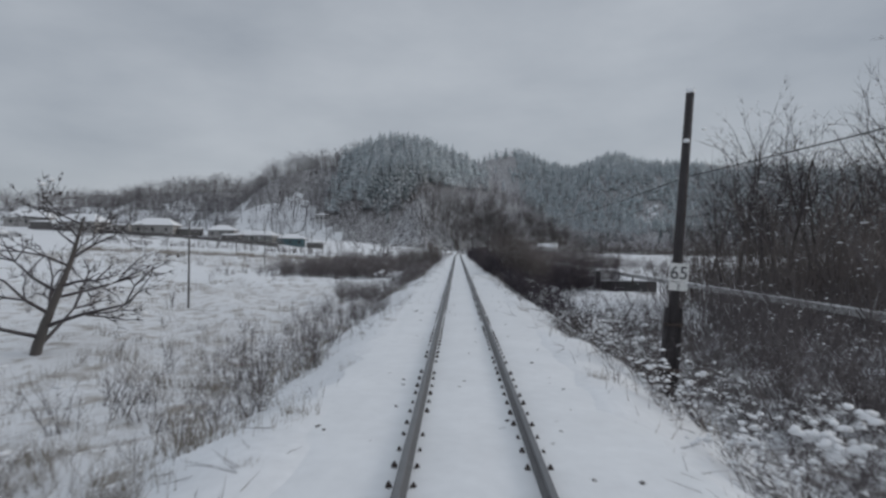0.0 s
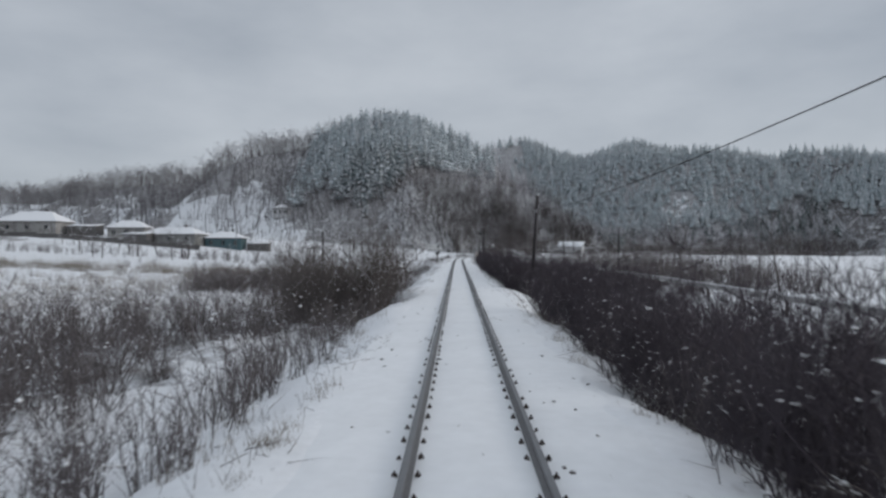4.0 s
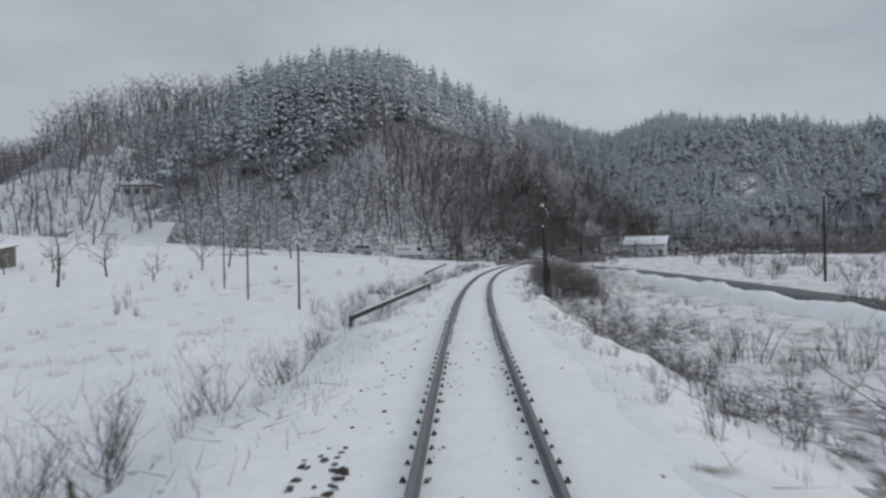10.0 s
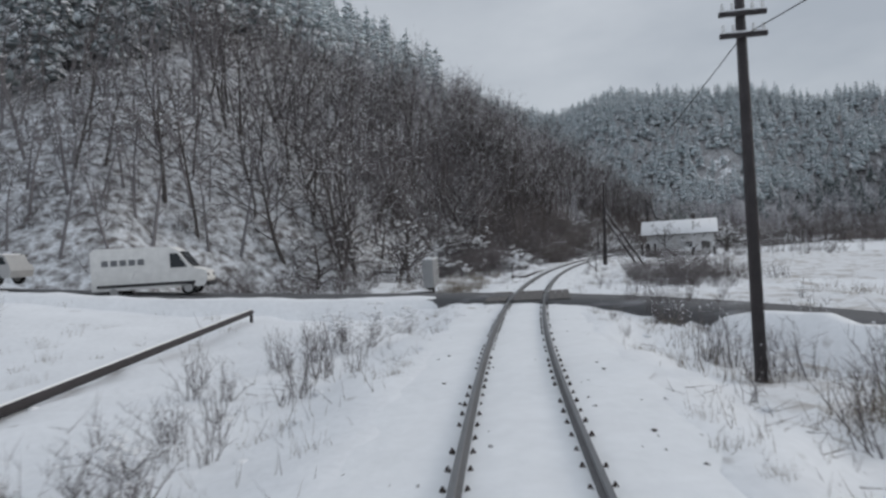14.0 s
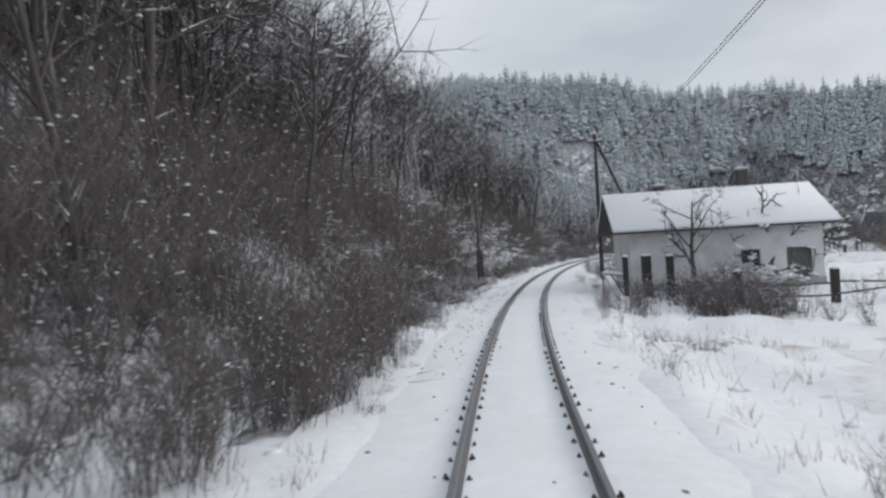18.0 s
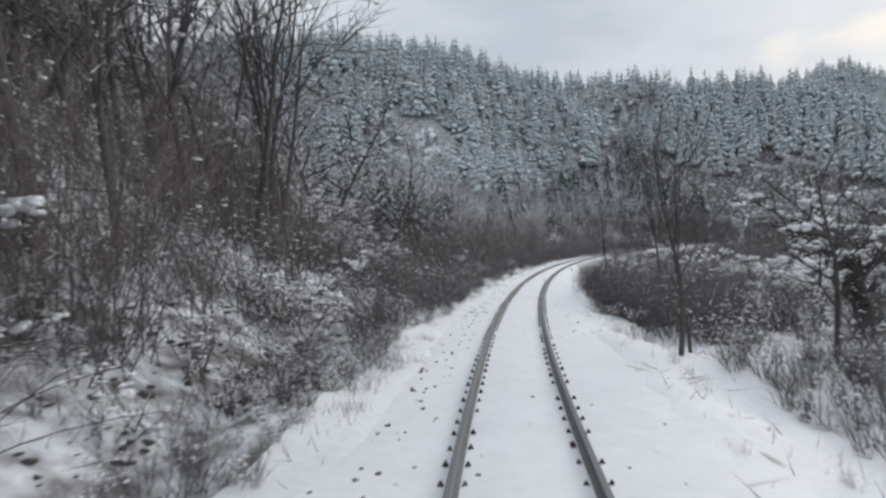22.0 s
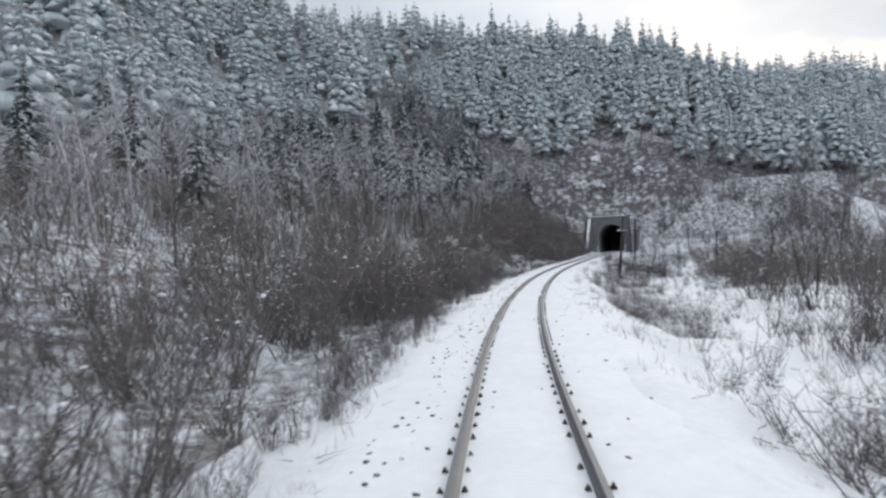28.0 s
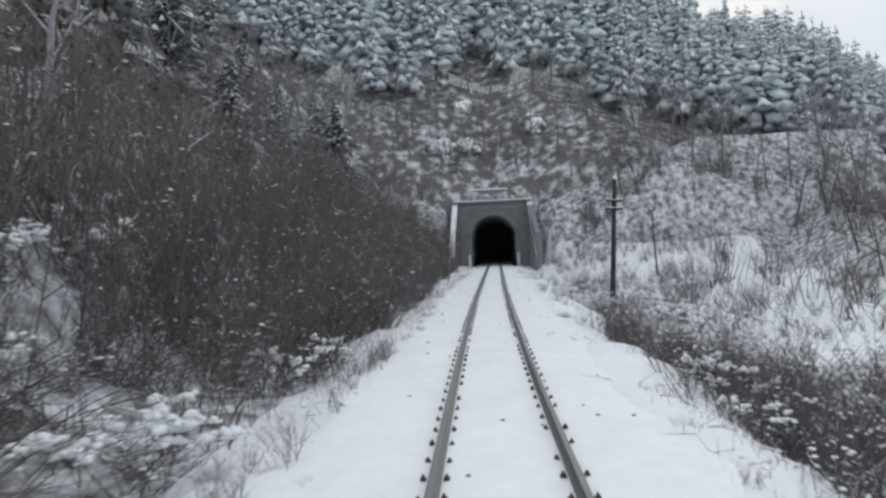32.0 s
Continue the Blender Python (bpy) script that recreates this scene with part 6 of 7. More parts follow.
stalks()

# ---- telegraph poles ----
def telegraph_pole(s, d, height, arms=0, lean=0.0, label="tarred wooden telegraph pole with snow on its top", notch=True, r=0.12, stub=True, base=None, paint=None, drop=0.0):
    paint = paint or M_POLE
    p = base or at(s, d)
    e = thing("telegraph_pole", p, label, "utility pole", "telegraph poles beside the line", heading(s))
    e.rotation_euler[1] = radians(lean)
    g = Geo()
    g.tube([(0, 0, -0.4), (0, 0, height * 0.5), (0, 0, height)], [r * 1.1, r, r * 0.8], 10)
    part("post", g, paint, e, smooth=True)
    if stub:
        g = Geo()
        for sx in (-1, 1):
            g.box((sx * r * 1.35, 0, 0.9), (0.1, 0.16, 2.6), bevel=0.02)
        part("footing", g, M_POLE, e, "paired timber footing bolted to the post")
        for z in (0.7, 1.8):
            g = Geo()
            g.tube([(0, 0, z - 0.03), (0, 0, z + 0.03)], r * 1.95, 10)
            part("strap", g, M_RUST, e)
    g = Geo()
    g.blob((0, 0, height + 0.02), (r * 0.95, r * 0.95, 0.1), random, 0.12, div=2)
    part("snow_cap", g, M_SNOW, e, "cap of snow", True)
    if notch:
        g = Geo()
        g.box((-r * 0.4, -r, height - 1.2), (0.12, 0.1, 0.09), bevel=0.02)
        part("snow_patch", g, M_SNOW, e, "patch of snow stuck to the post")
    for i in range(arms):
        z = height - 0.55 - drop - 0.45 * i
        g = Geo()
        g.box((0, -0.14, z), (0.95, 0.08, 0.1), bevel=0.012)
        arm = part("crossarm", g, M_POLE, e)
        g = Geo()
        g.box((0, -0.14, z + 0.065), (0.9, 0.08, 0.035), bevel=0.012)
        part("snow", g, M_SNOW, arm)
        for x in (-0.4, -0.2, 0.2, 0.4):
            g = Geo()
            g.tube([(x, -0.14, z + 0.05), (x, -0.14, z + 0.12), (x, -0.14, z + 0.15), (x, -0.14, z + 0.22)], [0.015, 0.045, 0.03, 0.035], 8)
            part("insulator", g, M_CERAMIC, arm)
    return e


def prop(pole, foot, top_z, r=0.09):
    """A slanting strut from the ground to a pole."""
    inv = pole.matrix_basis.inverted()
    g = Geo()
    a, b = inv @ Vector(foot), Vector((0, 0, top_z))
    g.tube([a, (a + b) / 2, b], [r * 1.1, r, r * 0.9], 8)
    part("strut", g, M_POLE, pole, "slanting timber strut", True)
    up = Vector((0, 0, r * 0.9))
    g = Geo()
    g.tube([a + up, b + up], r * 0.55, 6)
    part("snow_strip", g, M_SNOW, pole)


def wire(a, b, sag, name="overhead_wire", r=0.012):
    a, b = Vector(a), Vector(b)
    g = Geo()
    pts = [a.lerp(b, k / 16) - Vector((0, 0, sag * 4 * (k / 16) * (1 - k / 16))) for k in range(17)]
    g.tube(pts, r, 4)
    ob = part(name, g, M_WIRE, None, "dark sagging telegraph wire between the poles")
    return tagged(ob, category="wire", group="telegraph wires")


P_LINE = [telegraph_pole(15.5, 4.9, 7.4, lean=3.5), telegraph_pole(69.5, 4.6, 7.4, lean=3.5), telegraph_pole(119.6, 5.2, 7.6, lean=3.5), telegraph_pole(168.5, 3.85, 5.7, lean=-1.5),
          telegraph_pole(220, 4.2, 5.8, lean=-2.5), telegraph_pole(269, 5.0, 8.2, arms=2, notch=False, stub=False)]
TOPS = [at(15.5, 5.3) + Vector((0, 0, 5.55)), at(69.5, 5.0) + Vector((0, 0, 6.35)), at(119.6, 5.6) + Vector((0, 0, 6.55)), on_track(202.5, 21, 4.7), at(220, 4.0) + Vector((0, 0, 5.0)),
        at(269, 5.0) + Vector((0, 0, 7.2)), on_track(323.6, 4.9, 8.2), on_track(374, 5.9, 8.7), on_track(425, 13.2, 8.7)]
wire(at(-35, 5.3) + Vector((0, 0, 6)), TOPS[0], 0.5)
for a, b in zip(TOPS[:-1], TOPS[1:]):
    wire(a, b, 0.55)
wire(TOPS[6] + Vector((0.25, 0, 0.3)), TOPS[7] + Vector((0.25, 0, 0.3)), 0.5)
wire(TOPS[7] + Vector((0.3, 0, 0.2)), TOPS[8] + Vector((0.3, 0, 0.2)), 0.6)
pp = telegraph_pole(323.6, 3.65, 8.6, notch=False, lean=2.2, label="tarred telegraph pole held up by two slanting struts")
prop(pp, at(323.0, 6.95), 4.95)
prop(pp, at(323.6, 7.6), 5.8)
hp = telegraph_pole(372.4, 4.1, 10.0, arms=1, notch=False, stub=False, label="tall tarred pole with a crossarm and a slanting strut")
prop(hp, at(373.5, 8.2), 9.7)
telegraph_pole(367, -3.35, 6.2, notch=False, label="pale weathered wooden pole at the foot of the bank", r=0.1, paint=M_WOOD)
telegraph_pole(619, 6.6, 7.9, arms=2, notch=False, stub=False, r=0.14, lean=3, drop=0.7)
telegraph_pole(648, 16.2, 6.6, notch=False, stub=False, r=0.075, lean=-3, label="thin dark pole high on the slope by the tunnel")
telegraph_pole(576.2, 5.68, 7.0, arms=1, notch=False, stub=False, lean=5.9, drop=1.0)
telegraph_pole(465.7, 4.5, 4.85, notch=False, stub=False, r=0.066, lean=-3.5)
for s, d, hgt in ((596, 17, 5.5), (545, 22, 6.5)):
    telegraph_pole(s, d, hgt, notch=False, stub=False, r=0.1, label="thin pale pole among the shrubs")
telegraph_pole(597, 9.0, 3.9, notch=False, stub=False, r=0.07, lean=14, label="thin leaning timber pole standing in the snow")
lm = thing("ladder_mast", at(593, 12.4), "slim grey concrete mast pierced like a ladder", "utility pole", "", heading(593))
for sx in (-1, 1):
    part("upright", Geo().tube([(sx * 0.17, 0, -0.3), (sx * 0.11, 0, 4.2)], 0.05, 6), M_SOOT, lm)
for k in range(9):
    part("rung", Geo().box((0, 0, 0.2 + k * 0.49), (0.3 - 0.013 * k, 0.07, 0.11), bevel=0.01), M_SOOT, lm)
sp = thing("marker_post", at(575, -2.75), "short marker post with black and dirty white bands", "marker post", "", heading(577))
for k in range(9):
    part("band", Geo().tube([(0, 0, -0.2 + k * 0.227), (0, 0, 0.027 + k * 0.227)], 0.07, 8), M_BLACK if k % 2 == 0 else M_RENDER, sp)
part("snow_cap", Geo().blob((0, 0, 1.85), (0.07, 0.07, 0.03), random, 0.1, div=1), M_SNOW, sp, "", True)
wb = thing("warning_board", at(387, -4.6), "small black warning board with a pale triangle on a post", "sign", "", heading(387))
part("post", Geo().tube([(0, 0, -0.2), (0, 0, 1.2)], 0.05, 8), M_POLE, wb)
bd = part("board", Geo().box((0, -0.08, 0.95), (0.8, 0.03, 0.7), bevel=0.01), M_BLACK, wb)
part("triangle", Geo().prism([(-0.26, 0.72), (0.26, 0.72), (0, 1.18)], 0.02, Matrix.Translation((0, -0.12, 0))), M_WHITE, bd)
part("snow_cap", Geo().box((0, -0.08, 1.33), (0.78, 0.1, 0.06), bevel=0.02), M_SNOW, wb)

# poles in the fields
for s, d, hgt in ((42, -18, 5.8), (118, -36, 8.0), (160, -18.6, 6.2), (205, -23, 7.6), (210, -49, 7), (228, -17.2, 5.6), (240, -25, 7.0), (262, -38, 6.5), (219, -10.4, 3.9), (161.5, -8.3, 4.7), (148.0, -6.2, 4.2)):
    telegraph_pole(s, d, hgt, lean=-6 if s in (161.5, 148.0) else 0.0, notch=False, stub=False, r=0.12 if s == 160 else 0.065, paint=M_POLE if s == 160 else M_WOOD, label="thin weathered pole standing in the snowy field")
for s, d, hgt in ((202.5, 21, 6.2), (236, 27, 7), (150, 19.2, 6.8)):
    telegraph_pole(s, d, hgt, notch=False, stub=False, r=0.09, label="dark wooden pole beside the road")

# ---- kilometre signs ----
def digits(e, text, size, place, mat, name):
    """Raised figures from the built-in font, as a mesh."""
    cu = bpy.data.curves.new(name, "FONT")
    cu.body, cu.size, cu.extrude, cu.align_x = text, size, 0.006, "CENTER"
    tmp = bpy.data.objects.new(name, cu)
    scene.collection.objects.link(tmp)
    me = bpy.data.meshes.new_from_object(tmp.evaluated_get(bpy.context.evaluated_depsgraph_get()))
    bpy.data.objects.remove(tmp)
    me.materials.clear()
    me.materials.append(mat)
    me.transform(Matrix.Translation(place) @ Matrix.Rotation(radians(90), 4, "X"))
    ob = new(name, me)
    ob.parent = e
    return ob


def km_sign(e, z, w, lower, paint, ink):
    g = Geo()
    g.box((0, -0.16, z), (w, 0.02, w * 0.95), bevel=0.006)
    b = part("number_board", g, paint, e, "square enamel board")
    digits(b, "65", w * 0.95, (0, -0.172, z - w * 0.33), ink, "numeral")
    g = Geo()
    g.box((0, -0.16, z - w * 0.72), (w * 0.96, 0.018, w * 0.44), bevel=0.006)
    b = part("lower_board", g, paint, e, "small lower board")
    digits(b, lower, w * 0.38, (0, -0.171, z - w * 0.85), ink, "numeral")


km_sign(P_LINE[0], 3.05, 0.46, "2", M_WHITE, M_BLACK)
kp = thing("kilometre_post", at(171.0, 2.83, 0.15), "short dark post with a rust-stained number board and snow on top", "kilometre post", "", heading(171))
g = Geo()
g.box((0, 0, 0.7), (0.18, 0.16, 2.3), bevel=0.015)
part("post", g, M_POLE, kp)
km_sign(kp, 1.75, 0.44, "0", M_PINK, M_REDDARK)
g = Geo()
g.blob((0, -0.02, 1.96), (0.11, 0.1, 0.08), random, 0.1, div=2)
part("snow_cap", g, M_SNOW, kp, "cap of snow", True)

# ---- signal mast with a diamond board ----
sg = thing("signal_mast", at(178, 3.25, -0.3), "pale steel signal mast with a black diamond board and ladder", "railway signal", "", heading(178))
g = Geo()
g.tube([(0, 0, 0.1), (0, 0, 1.0)], [0.1, 0.09], 10)
part("mast_foot", g, M_BLACK, sg, "black lower mast", True)
g = Geo()
g.tube([(0, 0, 1.0), (0, 0, 3.8), (0, 0, 5.9)], [0.075, 0.07, 0.06], 10)
part("mast", g, M_MAST, sg, smooth=True)
g = Geo()
g.box((0.0, 0, -0.3), (0.34, 0.34, 1.0), bevel=0.05)
part("foundation", g, M_BLACK, sg)
g = Geo()
g.box((0.3, -0.12, 4.9), (0.52, 0.08, 0.52), Matrix.Rotation(radians(45), 4, "Y"), bevel=0.012)
dm = part("diamond_board", g, M_BLACK, sg, "black diamond board")
g = Geo()
g.blob((0.27, -0.17, 4.94), (0.13, 0.03, 0.06), random, 0.3, div=2)
part("snow_patch", g, M_SNOW, dm, "patch of blown snow", True)
g = Geo()
g.tube([(0, 0, 4.55), (0.15, -0.05, 4.62), (0.3, -0.1, 4.75)], 0.025, 6)
part("bracket", g, M_RUST, sg)
for x in (-0.38, -0.2):
    g = Geo()
    g.tube([(x, 0.05, 0), (x, 0.05, 4.4 if x < -0.3 else 1.6)], 0.014, 6)
    part("ladder_rail", g, M_RUST, sg)
for k in range(6):
    g = Geo()
    g.tube([(-0.38, 0.05, 0.25 + 0.28 * k), (-0.06, 0.05, 0.25 + 0.28 * k)], 0.011, 6)
    part("rung", g, M_RUST, sg)

# ---- trackside boxes and posts ----
jb = thing("junction_box", at(177.4, -3.45), "dark twin junction box on a wooden post with snow on top", "junction box", "", heading(177))
g = Geo()
g.tube([(0, 0, -0.2), (0, 0, 1.9)], [0.13, 0.115], 8)
part("post", g, M_WOOD, jb)
for x in (-0.17, 0.19):
    g = Geo()
    g.box((x, -0.12, 1.72), (0.3, 0.22, 0.38), bevel=0.02)
    part("box", g, M_BLACK, jb)
g = Geo()
g.blob((0, -0.05, 1.95), (0.18, 0.14, 0.07), random, 0.15, div=2)
part("snow_cap", g, M_SNOW, jb, "", True)
st = thing("stub_post", at(173.3, -3.35), "short weathered concrete marker post in the snow", "marker post", "", heading(173))
g = Geo()
g.box((0, 0, 0.24), (0.14, 0.12, 0.7), bevel=0.02)
part("post", g, M_CONC, st)
for s, d in ((182, -3.2), (186.5, -2.9), (306.5, -3.0)):
    lv = thing("point_lever", at(s, d), "low iron lever stand beside the rails", "lever", "iron lever stands", heading(s))
    g = Geo()
    g.box((0, 0, 0.1), (0.3, 0.3, 0.25), bevel=0.04)
    part("base", g, M_RUST, lv)
    g = Geo()
    g.tube([(0, 0, 0.1), (-0.1, 0.1, 0.9)], [0.03, 0.02], 6)
    part("handle", g, M_RUST, lv)
    g = Geo()
    g.tube([(0, 0, 0.2), (0.5, 0.1, 0.06)], 0.025, 6)
    part("rod", g, M_RUST, lv)

# ---- barrier poles lying by the crossing ----
def beam(a, b, za, zb, label):
    pa, pb = at(*a), at(*b)
    pa.z += za
    pb.z += zb
    e = thing("barrier_pole", at(*a), label, "barrier", "lying barrier poles")
    inv = e.matrix_world.inverted()
    g = Geo()
    g.tube([inv @ pa, inv @ ((pa + pb) / 2), inv @ pb], [0.13, 0.13, 0.12], 8)
    part("pole", g, M_POLE, e, smooth=True)
    g = Geo()
    up = Vector((0, 0, 0.11))
    g.tube([inv @ pa + up, inv @ ((pa + pb) / 2) + up, inv @ pb + up], [0.05, 0.055, 0.045], 6)
    part("snow_strip", g, M_SNOW, e, "", True)
    for q in (pa, pb):
        g = Geo()
        low = Vector((q.x, q.y, gz(q.x, q.y) - 0.2))
        g.tube([inv @ low, inv @ q], 0.08, 6)
        part("support", g, M_POLE, e)


beam((212.3, -5.9), (222, -3.0), 0.35, 0.35, "long snow-covered wooden barrier pole on short supports")
beam((259.8, -9.4), (281, -11.8), 0.3, 0.35, "long snow-covered barrier pole beside the crossing")

# ---- relay cabinets ----
for i, (s, d, w) in enumerate(((293.0, -6.4, 1.0), (295.2, -6.75, 0.9))):
    c = thing("relay_cabinet", at(s, d), "grey steel relay cabinet with snow on its roof", "cabinet", "relay cabinets at the crossing", heading(s) + radians(90))
    part("post", Geo().box((0, 0, 0.2), (0.22, 0.2, 1.1), bevel=0.02), M_SOOT, c, "dark concrete post")
    part("bearer", Geo().box((0, 0, 0.62), (w, 0.3, 0.08), bevel=0.01), M_SOOT, c)
    g = Geo()
    g.box((0, 0, 1.5), (w, 0.6, 1.68), bevel=0.015)
    part("body", g, M_CABINET, c)
    g = Geo()
    g.box((0, -0.315, 1.5), (w - 0.1, 0.03, 1.5), bevel=0.01)
    dr = part("door", g, M_CABINET, c, "flat steel door")
    g = Geo()
    g.box((w * 0.35, -0.345, 1.5), (0.03, 0.03, 0.16), bevel=0.005)
    part("handle", g, M_RUST, dr)
    g = Geo()
    g.box((0, 0, 2.37), (w + 0.06, 0.66, 0.06), bevel=0.025)
    part("snow_layer", g, M_SNOW, c)
g = Geo()
fl = thing("concrete_beam", at(292.5, -6.9), "weathered concrete beam lying on the snow beside the cabinets", "concrete beam", "", heading(294) + 0.25)
g.box((0, 0, 0.28), (1.5, 0.14, 0.14), bevel=0.03)
part("beam", g, M_SOOT, fl)
part("block", Geo().box((0.5, 0, 0.05), (0.3, 0.25, 0.4), bevel=0.03), M_SOOT, fl)
part("snow_strip", Geo().box((0, 0, 0.37), (1.45, 0.13, 0.05), bevel=0.02), M_SNOW, fl)

# ---- the crossing keeper's house ----
HX, HY = Vector((0.90, -0.436, 0)), Vector((0.436, 0.90, 0))
house = new("keeper_house")
h0 = Vector((44.0, 353.8, 0))
hz = -0.95
house.matrix_world = Matrix(((HX.x, HY.x, 0, h0.x), (HX.y, HY.y, 0, h0.y), (0, 0, 1, hz), (0, 0, 0, 1)))
tagged(house, "small plastered house with a snow-covered gable roof and two chimneys", "house")
LEN, WID, EAVE, RIDGE = 10.8, 6.0, 3.9, 5.7


def wall_pieces(a, b, z0, z1, holes, thick, name):
    """A wall from a to b with openings (along, width, low, high) cut through."""
    a, b = Vector(a), Vector(b)
    way = (b - a).normalized()
    total = (b - a).length
    ang = math.atan2(way.y, way.x)
    cuts = sorted(holes)
    spans, u = [], 0.0
    for c, w, lo, hi in cuts:
        spans.append((u, c - w / 2, z0, z1))
        spans.append((c - w / 2, c + w / 2, z0, lo))
        spans.append((c - w / 2, c + w / 2, hi, z1))
        u = c + w / 2
    spans.append((u, total, z0, z1))
    for u0, u1, lo, hi in spans:
        if u1 - u0 > 0.02 and hi - lo > 0.02:
            m = a + way * (u0 + u1) / 2
            part(name, Geo().box((m.x, m.y, (lo + hi) / 2), (u1 - u0, thick, hi - lo), Matrix.Rotation(ang, 4, "Z")), M_PLASTER, house)


HOLES = [(5.95, 0.95, 1.1, 2.4), (8.35, 1.25, 0.3, 2.4)]
wall_pieces((0.85, 0.35, 0), (LEN - 0.4, 0.35, 0), -0.4, EAVE, HOLES, 0.35, "front_wall")
wall_pieces((0.85, WID - 0.35, 0), (LEN - 0.4, WID - 0.35, 0), -0.4, EAVE, [], 0.35, "back_wall")
for x in (0.85, LEN - 0.75):
    g = Geo()
    g.prism([(0.18, -0.4), (WID - 0.18, -0.4), (WID - 0.18, EAVE), (WID / 2, RIDGE - 0.25), (0.18, EAVE)], 0.35,
            Matrix(((0, 1, 0, x - 0.18), (1, 0, 0, 0), (0, 0, 1, 0), (0, 0, 0, 1))))
    part("gable_wall", g, M_PLASTER, house, "grey plastered gable")
for c, w, lo, hi in HOLES[:1]:
    win = part("window", Geo().box((0.85 + c, 0.36, (lo + hi) / 2), (w, 0.03, hi - lo)), M_GLASS, house)
    for dx, ww, hh, dz in ((-w / 2 + 0.04, 0.08, hi - lo, 0), (w / 2 - 0.04, 0.08, hi - lo, 0), (0, 0.06, hi - lo, 0), (0, w, 0.08, (hi - lo) / 2 - 0.04), (0, w, 0.08, -(hi - lo) / 2 + 0.04)):
        part("window_frame", Geo().box((0.85 + c + dx, 0.31, (lo + hi) / 2 + dz), (ww, 0.06, hh)), M_WOOD, win)
c, w, lo, hi = HOLES[1]
dr = part("door", Geo().box((0.85 + c, 0.38, (lo + hi) / 2), (w, 0.06, hi - lo), bevel=0.01), M_WOOD, house, "dark double wooden door")
for k in range(6):
    part("board", Geo().box((0.85 + c - w / 2 + (k + 0.5) * w / 6, 0.335, (lo + hi) / 2), (w / 6 - 0.02, 0.03, hi - lo - 0.1), bevel=0.004), M_WOOD, dr)
slope = math.atan2(RIDGE - EAVE + 0.1, WID / 2)
for sgn in (1, -1):
    yc = WID / 4 if sgn > 0 else WID * 3 / 4
    rl = math.hypot(WID / 2, RIDGE - EAVE) + 0.55
    rot = Matrix.Rotation(slope * sgn, 4, "X")
    off = rot @ Vector((0, -0.24 * sgn, 0))
    cen = Vector((LEN / 2, yc, (EAVE + RIDGE) / 2 + 0.02)) + off
    g = Geo()
    g.box(cen, (LEN + 0.5, rl, 0.07), rot, bevel=0.01)
    rf = part("roof_slope", g, M_TILE, house, "dark tiled roof slope")
    nrm = rot @ Vector((0, 0, 1))
    g = Geo()
    g.box(cen + nrm * 0.125 + Vector((0, 0, 0.01)), (LEN + 0.54, rl + 0.05, 0.18), rot, bevel=0.06)
    part("snow_layer", g, M_SNOW, rf, "smooth thick snow", True)
    part("eaves_board", Geo().box((LEN / 2, -0.33 if sgn > 0 else WID + 0.33, EAVE - 0.3), (LEN + 0.5, 0.04, 0.07)), M_WOOD, house)
for x, hh in ((3.0, 0.5), (7.6, 1.15)):
    ch = part("chimney", Geo().box((x, WID / 2 + 0.3, RIDGE + hh / 2 - 0.3), (0.55, 0.55, hh + 0.6), bevel=0.02), M_TILE, house, "sooty brick chimney")
    part("cap", Geo().box((x, WID / 2 + 0.3, RIDGE + hh + 0.04), (0.72, 0.72, 0.1), bevel=0.02), M_CONC, ch)
    part("snow", Geo().blob((x, WID / 2 + 0.3, RIDGE + hh + 0.12), (0.36, 0.36, 0.09), random, 0.12, div=2), M_SNOW, ch)
# band along the wall foot, in a darker render than the plaster
part("plinth", Geo().box((0.645, WID / 2, 0.2), (0.06, WID - 0.3, 1.3), bevel=0.01), M_RENDER, house, "grey plinth darker than the plaster")
part("plinth", Geo().box((LEN / 2 + 0.2, 0.15, 0.2), (LEN - 1.1, 0.06, 1.3), bevel=0.01), M_RENDER, house, "grey plinth darker than the plaster")
g = Geo()
g.tube([(0.2, WID / 2, RIDGE - 0.2), (0.2, WID / 2, RIDGE + 0.5), (0.0, WID / 2, RIDGE + 0.62), (-0.12, WID / 2, RIDGE + 0.5)], 0.025, 6)
part("service_mast", g, M_RUST, house)
# fence in front of the house
FENCE = [(360.75, 4.75), (360.35, 5.7), (360.0, 6.75), (356.2, 8.8), (355.9, 12.4), (356.5, 15.2)]
for s, d, wide, top in [(q[0], q[1], w, h) for q, w, h in zip(FENCE, (0.26, 0.46, 0.34, 0.3, 0.3, 0.3), (1.5, 1.5, 1.45, 0.75, 0.7, 0.7))]:
    p = at(s, d)
    top -= p.z
    e = thing("fence_post", p, "stout dark wooden fence post capped with snow", "fence post", "fence posts before the house", heading(360))
    part("post", Geo().box((0, 0, top / 2 - 0.15), (wide, 0.26, top + 0.3), bevel=0.02), M_POLE, e)
    part("snow_cap", Geo().blob((0, 0, top + 0.02), (wide * 0.52, 0.15, 0.07), random, 0.15, div=2), M_SNOW, e)
fence = thing("rail_fence", at(356.2, 8.8), "broken wooden rail fence bowed under snow", "fence")
finv = fence.matrix_world.inverted()
for qa, qb in zip(FENCE[3:-1], FENCE[4:]):
    a, b = at(*qa), at(*qb)
    for z in (0.35, 0.75):
        g = Geo()
        g.tube([finv @ (a + Vector((0, 0, z + random.uniform(-0.2, 0.1)))), finv @ (b + Vector((0, 0, z + random.uniform(-0.2, 0.1))))], 0.045, 6)
        part("fence_rail", g, M_WOOD, fence)

